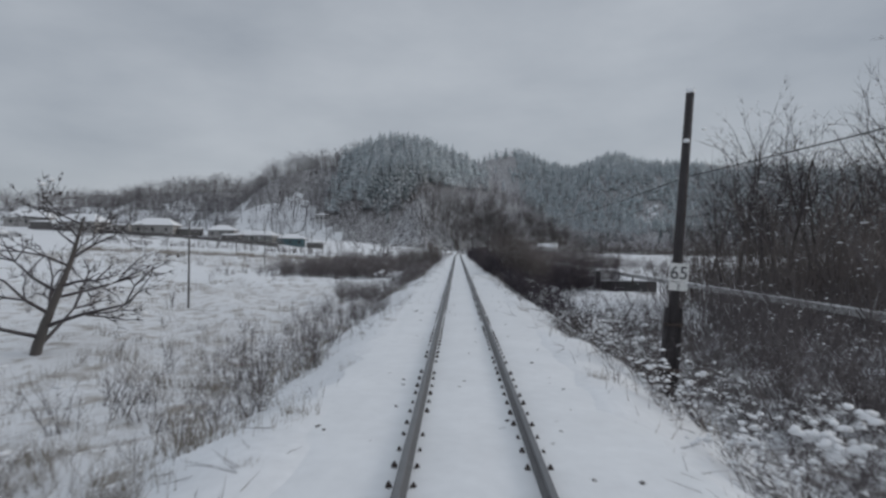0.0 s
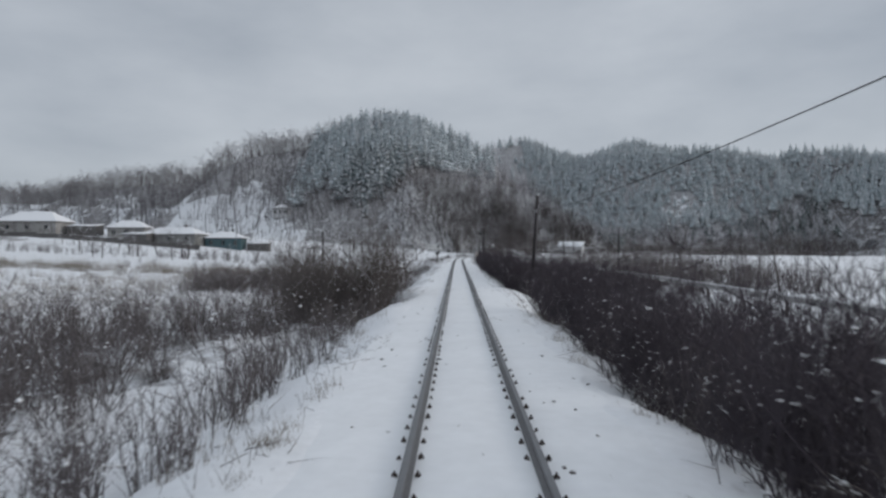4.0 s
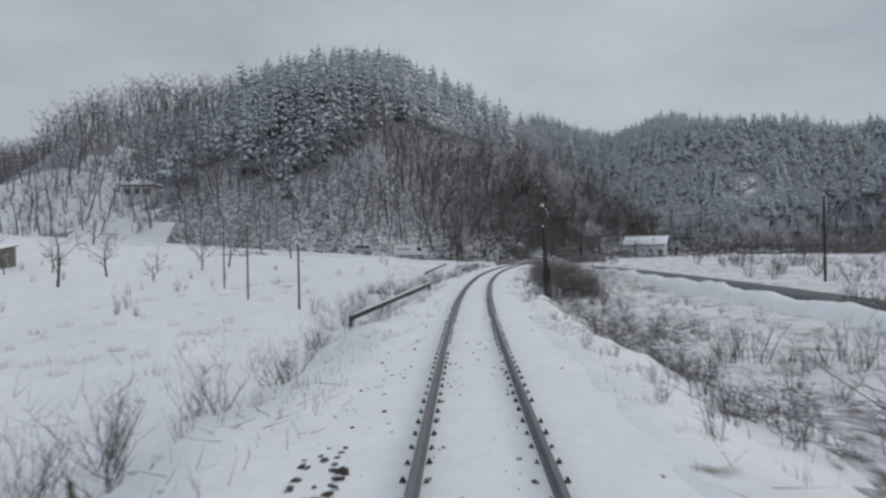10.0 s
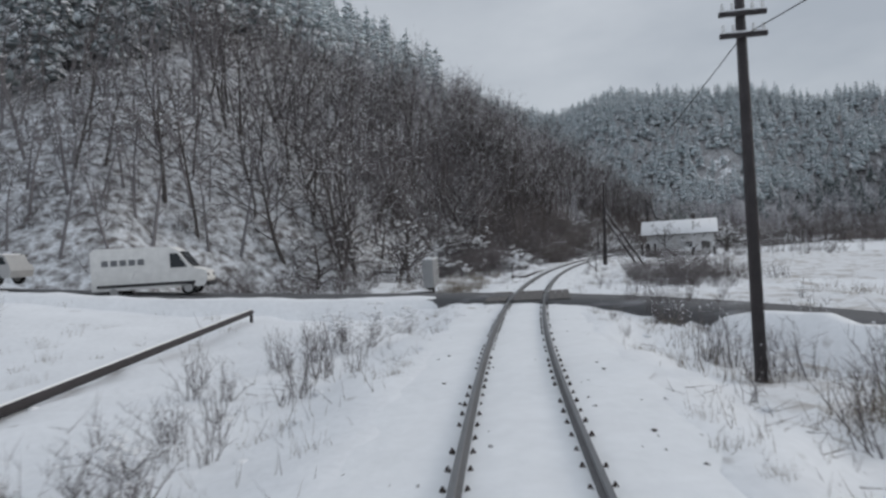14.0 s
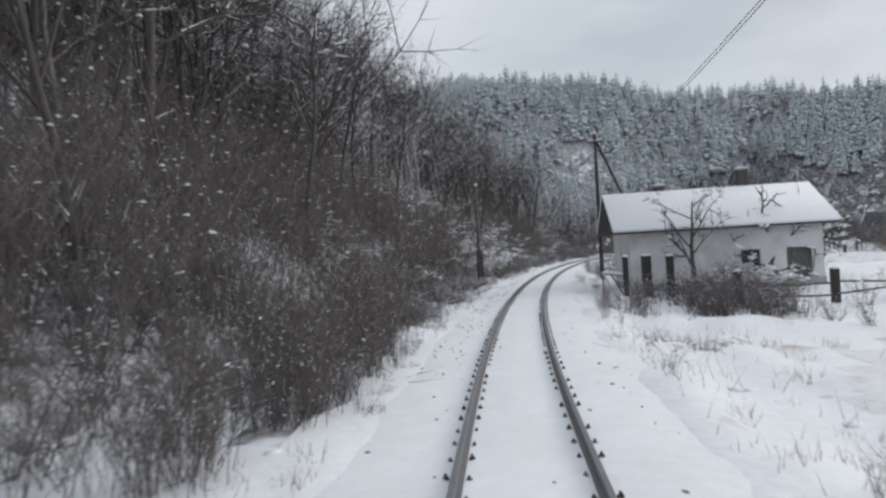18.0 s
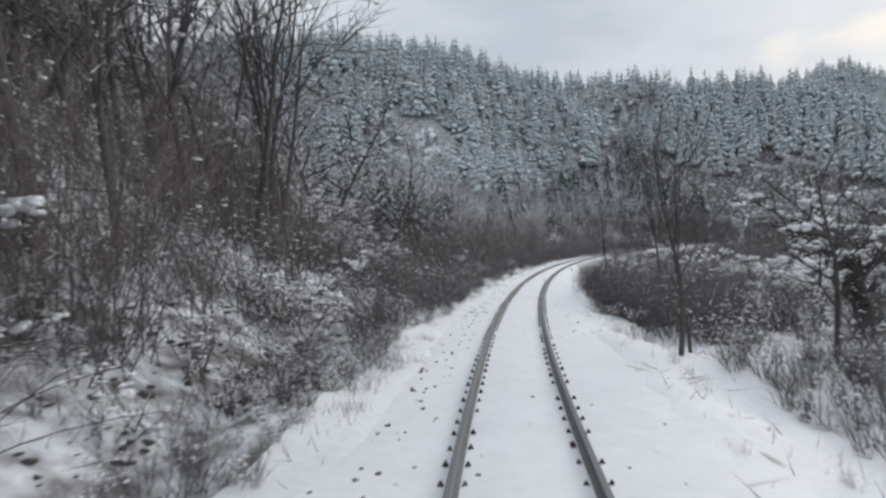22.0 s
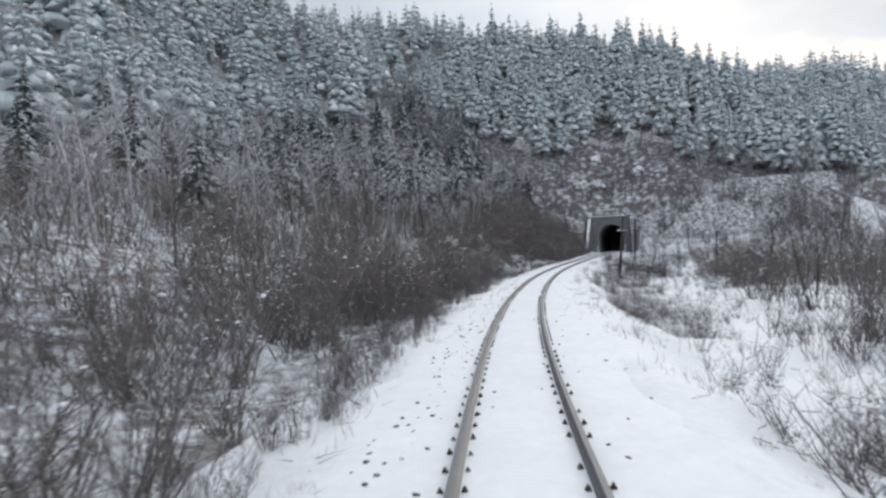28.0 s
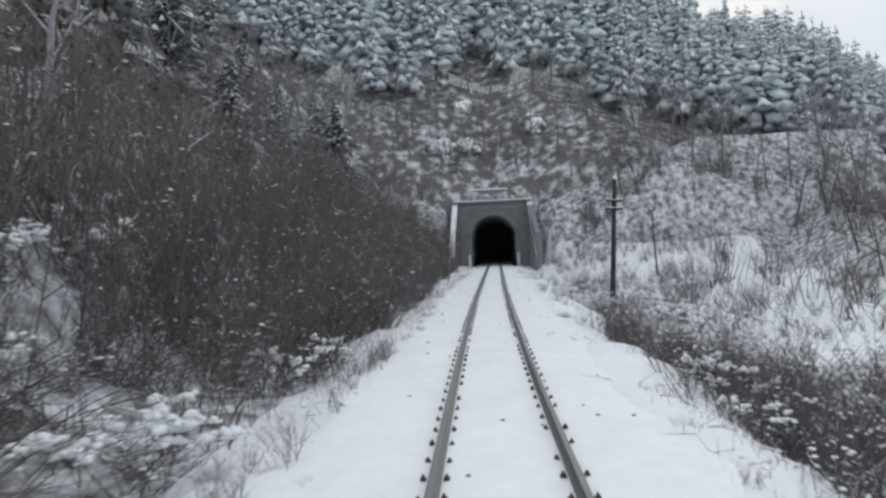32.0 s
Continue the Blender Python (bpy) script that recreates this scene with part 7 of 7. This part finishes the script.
# broken gate leaning between the first post and the house corner
gate = thing("broken_gate", at(361.6, 4.35), "broken wooden gate with a snow-topped rail and slanting braces", "gate", "", heading(361))
ginv2 = gate.matrix_world.inverted()
ga, gb = on_track(360.85, 4.7, 0.55), on_track(362.6, 3.75, 0.6)
for pa, pb in ((ga, gb), (ga.lerp(gb, 0.05) - Vector((0, 0, 1.0)), ga.lerp(gb, 0.62)), (ga.lerp(gb, 0.35) - Vector((0, 0, 1.1)), gb), (gb, gb - Vector((0, 0, 1.2)))):
    part("rail", Geo().tube([ginv2 @ pa, ginv2 @ pb], 0.045, 6), M_WOOD, gate)
part("snow", Geo().tube([ginv2 @ (ga + Vector((0, 0, 0.06))), ginv2 @ (ga.lerp(gb, 0.5) + Vector((0, 0, 0.09))), ginv2 @ (gb + Vector((0, 0, 0.06)))], 0.075, 7), M_SNOW, gate, "snow lying along the rail", True)
part("snow", Geo().tube([ginv2 @ (ga.lerp(gb, 0.35) - Vector((0, 0, 1.03))), ginv2 @ (gb + Vector((0, 0, 0.02)))], 0.05, 7), M_SNOW, gate, "", True)

# ---- tunnel portal ----
po = thing("tunnel_portal", on_track(PORTAL_S, 0, 0), "dark masonry tunnel portal with a snow-topped parapet", "tunnel portal", "", heading(PORTAL_S))
ARCH_R, SPRING, TOPZ, HALF = 2.85, 3.5, 7.9, 4.7
arch = [(ARCH_R, -0.6)] + [(ARCH_R * math.cos(a), SPRING + ARCH_R * math.sin(a)) for a in np.linspace(0, math.pi, 19)] + [(-ARCH_R, -0.6)]
outer = [(HALF, -0.6)]
for a in np.linspace(0, math.pi, 19):
    k = min(HALF / max(abs(math.cos(a)), 1e-6), (TOPZ - SPRING) / max(math.sin(a), 1e-6))
    outer.append((k * math.cos(a), SPRING + k * math.sin(a)))
outer.append((-HALF, -0.6))
g = Geo()
n = len(arch)
for yy in (0.0, 1.2):
    g.add([(x, yy, z) for x, z in outer] + [(x, yy, z) for x, z in arch], [(i, i + 1, n + i + 1, n + i) for i in range(n - 1)])
g.add([(x, 0.0, z) for x, z in outer] + [(x, 1.2, z) for x, z in outer], [(i, i + 1, n + i + 1, n + i) for i in range(n - 1)])
part("headwall", g, M_STONE, po, "grey masonry headwall")
g = Geo()
g.add([(x, 0.0, z) for x, z in arch] + [(x, 40.0, z) for x, z in arch], [(i, i + 1, n + i + 1, n + i) for i in range(n - 1)])
g.add([(x, 40.0, z) for x, z in arch], [tuple(range(n))])
g.box((0, 20.0, -0.75), (2 * ARCH_R + 0.6, 41, 0.5))
part("tunnel_lining", g, M_LINING, po, "sooty tunnel lining")
g = Geo()
g.box((0, 0.5, TOPZ + 0.11), (2 * HALF + 0.5, 1.6, 0.24), bevel=0.04)
part("coping", g, M_CONC, po)
g = Geo()
g.box((0, 0.45, TOPZ + 0.28), (2 * HALF + 0.45, 1.6, 0.13), bevel=0.05)
part("snow_layer", g, M_SNOW, po, "", True)
g = Geo()
for k in range(40):
    g.blob((2.1 + k * 0.06, 0.9 + random.random() * 2.5, TOPZ + 0.5 + random.random() * 0.8), (0.35, 0.4, 0.2), random, 0.3)
part("snow_bank", g, M_SNOW, po, "", True)
tw = part("terrace_wall", Geo().box((-1.5, 1.8, TOPZ + 0.9), (7.0, 0.9, 1.7), bevel=0.05), M_STONE, po, "low retaining wall above the portal")
part("snow_layer", Geo().box((-1.5, 1.75, TOPZ + 1.83), (7.05, 1.0, 0.18), bevel=0.07), M_SNOW, tw, "", True)
# arch stones and courses
for i, a in enumerate(np.linspace(0.06, math.pi - 0.06, 17)):
    g = Geo()
    g.box(((ARCH_R + 0.28) * math.cos(a), -0.03, SPRING + (ARCH_R + 0.28) * math.sin(a)), (0.56, 0.16, 0.46), Matrix.Rotation(-a, 4, "Y"), bevel=0.02)
    part("arch_stone", g, M_STONE, po)
stone = Geo().box((0, 0, 0), (0.92, 0.14, 0.44), bevel=0.025).mesh("stone", [M_STONE])
for row in range(17):
    z = -0.3 + row * 0.47
    for k in range(-5, 6):
        x = k * 0.95 + (0.47 if row % 2 else 0)
        if abs(x) > HALF - 0.45 or (z < SPRING and abs(x) < ARCH_R + 0.75) or (z >= SPRING and math.hypot(x, z - SPRING) < ARCH_R + 0.85) or z > TOPZ - 0.25:
            continue
        ob = new("stone", stone)
        ob.parent = po
        ob.matrix_local = Matrix.Translation((x, -0.01 - random.uniform(0, 0.02), z))
for sx in (-1, 1):
    g = Geo()
    turn, low = (0.03, 1.2) if sx < 0 else (0.06, 3.8)
    g.prism([(0, -0.6), (7.5, -0.6), (7.5, low), (0, TOPZ - 0.2)], 0.6,
            Matrix(((turn * sx, 0.97 * sx, 0, sx * (HALF - 0.3)), (-0.97, turn, 0, 0.0), (0, 0, 1, 0), (0, 0, 0, 1))))
    wg = part("wing_wall", g, M_STONE, po, "sloping masonry wing wall")
    g = Geo()
    g.prism([(0, TOPZ - 0.2), (7.5, 1.2), (7.5, 1.4), (0, TOPZ + 0.02)], 0.66,
            Matrix(((turn * sx, 0.97 * sx, 0, sx * (HALF - 0.33)), (-0.97, turn, 0, 0.0), (0, 0, 1, 0), (0, 0, 0, 1))))
    part("snow_layer", g, M_SNOW, wg)
for x in (-ARCH_R - 0.2, ARCH_R + 0.2):
    part("marker_board", Geo().box((x, -0.3, 0.7), (0.3, 0.08, 1.5), bevel=0.02), M_WHITE, po, "pale marker board")

# ---- vehicles on the road ----
def wheel(parent, x, y, r):
    g = Geo()
    g.tube([(x, y - 0.1, r), (x, y + 0.1, r)], r, 16)
    w = part("wheel", g, M_TYRE, parent)
    g = Geo()
    g.tube([(x, y - 0.115, r), (x, y + 0.115, r)], r * 0.6, 12)
    part("rim", g, M_MAST, w)


def van(place, turn):
    e = thing("delivery_van", place, "white high-roofed delivery van with faint lettering, parked on the road", "van", "", turn)
    side = [(-2.75, 0.4), (2.5, 0.4), (2.7, 0.75), (2.65, 1.15), (1.95, 1.4), (1.35, 2.2), (0.95, 2.45), (-2.6, 2.5), (-2.78, 2.3)]
    g = Geo()
    g.prism(side, 1.9, Matrix.Translation((0, -0.95, 0)))
    part("body", g, M_WHITE, e)
    for y in (-0.97, 0.97):
        g = Geo()
        g.prism([(0.95, 1.4), (1.75, 1.4), (1.3, 2.1), (0.95, 2.1)], 0.03, Matrix.Translation((0, y - 0.015, 0)))
        part("side_window", g, M_GLASS, e)
        for k in range(5):
            part("lettering_bar", Geo().box((-2.1 + k * 0.42, y, 1.75), (0.3, 0.015, 0.28)), M_INK, e)
        part("side_trim", Geo().box((-0.2, y, 0.62), (4.6, 0.03, 0.14), bevel=0.005), M_BLACK, e)
    g = Geo()
    g.add([(1.98, -0.85, 1.42), (1.98, 0.85, 1.42), (1.4, 0.8, 2.2), (1.4, -0.8, 2.2)], [(0, 1, 2, 3)])
    g.add([(2.0, -0.85, 1.40), (2.0, 0.85, 1.40), (1.42, 0.8, 2.2), (1.42, -0.8, 2.2)], [(0, 1, 2, 3)])
    part("windscreen", g, M_GLASS, e)
    for x in (-1.75, 1.75):
        for y in (-0.85, 0.85):
            wheel(e, x, y, 0.34)
    part("bumper", Geo().box((2.7, 0, 0.5), (0.16, 1.8, 0.25), bevel=0.05), M_BLACK, e)
    for y in (-0.7, 0.7):
        part("headlight", Geo().box((2.64, y, 0.95), (0.12, 0.3, 0.2), bevel=0.04), M_GLASS, e)
    return e


def car(place, turn, paint, label):
    e = thing("estate_car", place, label, "car", "", turn)
    g = Geo()
    g.prism([(-2.0, 0.35), (2.05, 0.35), (2.1, 0.7), (1.9, 0.9), (1.1, 0.98), (-2.0, 1.0), (-2.1, 0.7)], 1.66, Matrix.Translation((0, -0.83, 0)))
    part("body", g, paint, e)
    g = Geo()
    g.prism([(-1.95, 0.98), (1.05, 0.98), (0.45, 1.46), (-1.7, 1.5)], 1.46, Matrix.Translation((0, -0.73, 0)))
    part("cabin", g, paint, e)
    for y in (-0.745, 0.745):
        for x0, x1, x2, x3 in ((-1.8, -1.05, -1.05, -1.62), (-0.95, -0.1, -0.1, -0.95), (0.0, 0.85, 0.4, 0.0)):
            g = Geo()
            g.prism([(x0, 1.03), (x1, 1.03), (x2, 1.4), (x3, 1.4)], 0.02, Matrix.Translation((0, y - 0.01, 0)))
            part("side_window", g, M_GLASS, e)
    g = Geo()
    g.box((-0.6, 0, 1.53), (1.9, 1.3, 0.08), bevel=0.03)
    part("roof_snow", g, M_SNOW, e)
    for x in (-1.3, 1.35):
        for y in (-0.75, 0.75):
            wheel(e, x, y, 0.3)
    return e


van(Vector((-8.0, 288.5, 0.86)), radians(4))
car(Vector((-16.6, 288.9, 1.86)), radians(172), M_MAST, "small silver estate car on the snowy road")

# ---- village houses ----
def hip_roof(length, width, low, high, thick):
    """A hipped roof as a closed shell, its eaves overhanging."""
    lx, wy, rx = length / 2 + 0.5, width / 2 + 0.5, max(length / 2 - width * 0.42, 0.3)
    ring = [(-lx, -wy, low), (lx, -wy, low), (lx, wy, low), (-lx, wy, low)]
    verts = ring + [(-rx, 0, high), (rx, 0, high)] + [(x, y, z - thick) for x, y, z in ring]
    return Geo().add(verts, [(0, 1, 5, 4), (1, 2, 5), (2, 3, 4, 5), (3, 0, 4), (6, 7, 1, 0), (7, 8, 2, 1), (8, 9, 3, 2), (9, 6, 0, 3), (9, 8, 7, 6)])


def village_house(x, y, turn, length, width, eave, ridge, wall, label, windows=3):
    e = thing("village_house", Vector((x, y, gz(x, y))), label, "house", "village houses", turn)
    part("house_body", Geo().box((0, 0, eave / 2 - 0.5), (length, width, eave + 1.0), bevel=0.04), wall, e)
    rf = part("roof", hip_roof(length, width, eave + 0.1, ridge, 0.16), M_TILE, e, "dark hipped roof")
    part("snow_layer", hip_roof(length - 0.1, width - 0.1, eave + 0.32, ridge + 0.24, 0.2), M_SNOW, rf)
    for k in range(windows):
        xx = -length / 2 + (k + 0.5) * length / windows
        w = part("window", Geo().box((xx, -width / 2 - 0.01, eave * 0.55), (0.9, 0.06, 1.1)), M_GLASS, e)
        part("window_frame", Geo().box((xx, -width / 2 - 0.04, eave * 0.55), (0.06, 0.05, 1.1)), M_WHITE, w)
        part("window_sill", Geo().box((xx, -width / 2 - 0.06, eave * 0.55 - 0.6), (1.1, 0.16, 0.07)), M_CONC, w)
    ch = part("chimney", Geo().box((length * 0.18, 0.3, ridge + 0.3), (0.5, 0.5, 1.4), bevel=0.02), M_TILE, e)
    part("snow", Geo().blob((length * 0.18, 0.3, ridge + 1.04), (0.3, 0.3, 0.1), random, 0.12, div=2), M_SNOW, ch)
    return e


for x, y, tr, ln, wd, ev, rd, wall, lab in (
        (-67, 256, 0.1, 10, 7, 2.6, 4.4, M_TEAL, "teal-painted wooden house with a snowy roof"), (-80, 252, -0.1, 16, 8, 2.4, 4.3, M_CONC, "long grey rendered house under a snowy hipped roof"),
        (-95, 256, 0.15, 10, 7, 2.7, 4.8, M_RENDER, "plastered village house with a snowy roof"), (-120, 252, 0.05, 16, 9, 3.3, 6.2, M_RENDER, "broad plastered village house with a snowy hipped roof"),
        (-146, 245, -0.2, 19, 9, 3.2, 6.4, M_RENDER, "broad plastered village house with a snowy hipped roof"), (-172, 254, 0.15, 17, 9, 3.4, 6.6, M_RENDER, "broad plastered village house with a snowy hipped roof"),
        (-150, 332, 0.3, 10, 8, 3.5, 6.0, M_RENDER, "plastered house high on the meadow slope"), (-160, 337, 0.2, 8, 7, 3.2, 5.4, M_RENDER, "plastered house high on the meadow slope"),
        (-192, 318, 0.1, 10, 8, 3.5, 6.2, M_RENDER, "plastered house high on the meadow slope"),
        (-68, 318, 0.05, 6, 5, 2.8, 4.2, M_PLASTER, "small white hut on the meadow slope"), (-208, 242, 0.0, 15, 8, 3.2, 6.2, M_WOOD, "long dark wooden barn with a snowy roof")):
    village_house(x, y, tr, ln, wd, ev, rd, wall, lab)


def shed(x, y, turn, length, width, height, wall, label):
    """A lean-to > body, roof, snow."""
    e = thing("farm_shed", Vector((x, y, gz(x, y))), label, "shed", "village sheds", turn)
    g = Geo()
    g.prism([(-width / 2, -1.0), (width / 2, -1.0), (width / 2, height + 0.5), (-width / 2, height)], length, Matrix(((0, 1, 0, -length / 2), (1, 0, 0, 0), (0, 0, 1, 0), (0, 0, 0, 1))))
    part("body", g, wall, e)
    tilt = Matrix.Rotation(math.atan2(0.5, width), 4, "X")
    rf = part("roof", Geo().box((0, 0, height + 0.32), (length + 0.5, width + 0.5, 0.1), tilt), M_TILE, e)
    part("snow_layer", Geo().box((0, 0, height + 0.47), (length + 0.45, width + 0.45, 0.2), tilt, bevel=0.05), M_SNOW, rf, "", True)
    part("door", Geo().box((length * 0.2, -width / 2 - 0.02, height * 0.42), (1.5, 0.06, height * 0.84), bevel=0.01), M_WOOD, e)


for x, y, tr, ln, wd, ht, wall, lab in ((-107, 254, 0.1, 8, 5, 2.4, M_WOOD, "dark wooden farm shed under snow"), (-131, 247, 0.0, 7, 5, 2.6, M_RENDER, "rendered outbuilding with a snowy roof"),
                                        (-88, 247, -0.1, 7, 4, 2.0, M_WOOD, "dark wooden farm shed under snow"), (-159, 243, 0.1, 9, 5, 2.6, M_WOOD, "dark wooden farm shed under snow"),
                                        (-58, 258, 0.1, 6, 4, 1.9, M_WOOD, "dark wooden farm shed under snow")):
    shed(x, y, tr, ln, wd, ht, wall, lab)
yw = thing("yard_wall", Vector((-110, 238, gz(-110, 238))), "long dark boarded yard fence before the village houses", "fence")
for k in range(22):
    xx = -70 - k * 4.4
    part("board_panel", Geo().box(yw.matrix_world.inverted() @ Vector((xx, 240 - 0.02 * (xx + 110), gz(xx, 240) + 0.45)), (4.3, 0.12, 1.5)), M_WOOD, yw)

# guard rail along the right-hand road
gr = thing("guard_rail", Vector((16.4, 10, 0)), "low steel guard rail topped with snow along the road", "guard rail")
ginv = gr.matrix_world.inverted()
for k in range(30):
    y = 10 + k * 5.0
    part("rail_post", Geo().box(ginv @ Vector((16.2, y, -0.55)), (0.12, 0.14, 1.1), bevel=0.01), M_RUST, gr)
part("rail_beam", Geo().box(ginv @ Vector((16.1, 82.5, -0.15)), (0.06, 147, 0.3), bevel=0.015), M_MAST, gr)
part("snow_strip", Geo().box(ginv @ Vector((16.1, 82.5, 0.03)), (0.12, 147, 0.08), bevel=0.03), M_SNOW, gr)

# low wall with an end post beside the road
rw = thing("boundary_wall", at(60.6, 13.1), "low dark concrete wall with a square end post capped by snow", "wall", "", heading(57))
part("end_post", Geo().box((0, 0, 0.75), (0.36, 0.36, 2.1), bevel=0.03), M_SOOT, rw)
part("snow_cap", Geo().blob((0, 0, 1.82), (0.22, 0.22, 0.09), random, 0.12, div=2), M_SNOW, rw, "", True)
part("wall", Geo().box((2.9, 0.05, 0.3), (5.2, 0.3, 1.1), bevel=0.02), M_SOOT, rw)
part("snow_strip", Geo().box((2.9, 0.05, 0.89), (5.15, 0.3, 0.09), bevel=0.03), M_SNOW, rw)

# loose ballast stones showing through the snow
def ballast():
    rng = np.random.default_rng(12)
    cs, ss = [], []
    for s0, s1, d0, d1, n, big in ((298, 318, -2.5, -1.2, 260, 1), (316, 332, -2.3, -1.4, 160, 1), (340, 440, -2.2, -1.2, 420, 1), (445, 480, -2.0, -1.0, 160, 1), (500, 560, -2.0, -1.0, 260, 1),
                                   (180, 215, -2.4, -1.3, 160, 1), (304.5, 309, -2.9, -1.7, 420, 1.8), (309, 316, -2.3, -1.7, 340, 1.6), (186, 190, -2.4, -1.5, 120, 1.6), (0, 660, -2.3, 2.3, 2200, 1),
                                   (436, 450, -0.5, 0.5, 40, 1), (183, 200, -0.6, 0.6, 120, 1), (296, 306, -0.6, 0.6, 60, 1)):
        for _ in range(n):
            s, d = rng.uniform(s0, s1), rng.uniform(d0, d1)
            if 0.62 < abs(d) < 0.95:
                continue
            p = on_track(s, d)
            w = rng.uniform(0.014, 0.05) * big
            cs.append((p.x, p.y, -0.15 - 0.08 * max(0, abs(d) - 1.8)))
            ss.append((w, w * rng.uniform(0.6, 1), w * 0.6))
    ob = new("ballast_stones", to_mesh("ballast_stones", clumps(cs, ss, rng, 0), [M_RUST]))
    tagged(ob, "dark ballast stones poking through the snow", "ballast", kind="stuff")


ballast()

# solitary trees
for kind, s, d, size in (("field_tree", 22, -15.0, 1.5), ("field_tree", 137, -16.5, 1.25), ("old_fruit_tree", 363.9, 11.8, 1.3), ("old_fruit_tree", 370.5, 16.5, 1.45), ("fruit_tree", 361.4, 8.2, 1.7), ("fruit_tree", 365, 9.6, 1.5), ("fruit_tree", 311, 3.4, 0.7), ("slope_tree", 415.4, 3.6, 0.55), ("slope_tree", 416.1, 4.0, 0.4), ("old_fruit_tree", 421, 10, 1.5), ("slope_tree", 441.2, 6.0, 0.5),
                         ("old_fruit_tree", 380, 6.4, 1.02), ("slope_tree", 440.5, 7.5, 0.6), ("roadside_tree", 418, 8, 0.8), ("roadside_tree", 405, 14, 1.0), ("slope_tree", 350, -15, 1.1)):
    plant(kind, at(s, d, 0.05), random.uniform(0, 6), size, size * {380: 1.85, 440.5: 1.75}.get(s, 1.0))

# fallen trunks in the brush beside the line
for (s0, d0), (s1, d1), r in (((162, -5.9), (172, -6.1), 0.12), ((165, -6.6), (176, -5.4), 0.09)):
    a, b = at(s0, d0), at(s1, d1)
    lg = thing("fallen_log", a, "fallen bare trunk under a strip of snow", "log", "fallen trunks")
    mid = (b - a) / 2 + Vector((0, 0, 0.35))
    part("trunk", Geo().tube([(0, 0, 0.12), mid, b - a + Vector((0, 0, 0.3))], [r, r * 0.8, r * 0.5], 8), M_BARK, lg, "", True)
    up = Vector((0, 0, r * 0.85))
    part("snow_strip", Geo().tube([up + Vector((0, 0, 0.12)), mid + up * 0.85, b - a + Vector((0, 0, 0.3)) + up * 0.6], [r * 0.6, r * 0.55, r * 0.3], 6), M_SNOW, lg, "", True)

# rock outcrops on the slopes
def outcrop(x, y, size, rng):
    z = gz(x, y)
    bm = bmesh.new()
    bmesh.ops.create_icosphere(bm, subdivisions=3, radius=1.0)
    ph = [rng.uniform(0, 6) for _ in range(6)]
    for p in bm.verts:
        c = p.co
        k = 1 + 0.25 * math.sin(3 * c.x + ph[0]) * math.sin(4 * c.z + ph[1]) + 0.16 * math.sin(7 * c.y + ph[2]) * math.sin(8 * c.z + ph[3]) + rng.uniform(-0.1, 0.1)
        p.co = Vector((c.x * k, c.y * k * 0.7, c.z * k * 0.8)) * size
    g = Geo()
    bm.verts.index_update()
    g.add([p.co[:] for p in bm.verts], [[p.index for p in q.verts] for q in bm.faces])
    g.m = [1 if q.normal.z > 0.45 + rng.uniform(-0.25, 0.25) else 0 for q in bm.faces]
    bm.free()
    ob = part("rock_outcrop", g, [M_ROCK, M_SNOW], None, "craggy grey rock outcrop with snow on its ledges")
    ob.location = (x, y, z - size * 0.1)
    ob.rotation_euler[2] = rng.uniform(0, 6)
    tagged(ob, category="rock", group="rock outcrops on the slopes")


_orng = random.Random(8)
for k in range(26):
    outcrop(168 + _orng.gauss(0, 7), 556 + _orng.gauss(0, 6), _orng.uniform(1.2, 3.2), _orng)
_ph = heading(PORTAL_S)
_po = on_track(PORTAL_S)
for k in range(34):
    fwd, side = _orng.uniform(5, 58), _orng.gauss(-1, 11)
    outcrop(_po.x - math.sin(_ph) * fwd + math.cos(_ph) * side, _po.y + math.cos(_ph) * fwd + math.sin(_ph) * side, _orng.uniform(0.6, 2.2), _orng)

# prototypes that were not used stand nowhere
for protos in STORE.values():
    for ob in protos:
        if ob.name not in _used:
            for q in (*ob.children_recursive, ob):
                bpy.data.objects.remove(q)
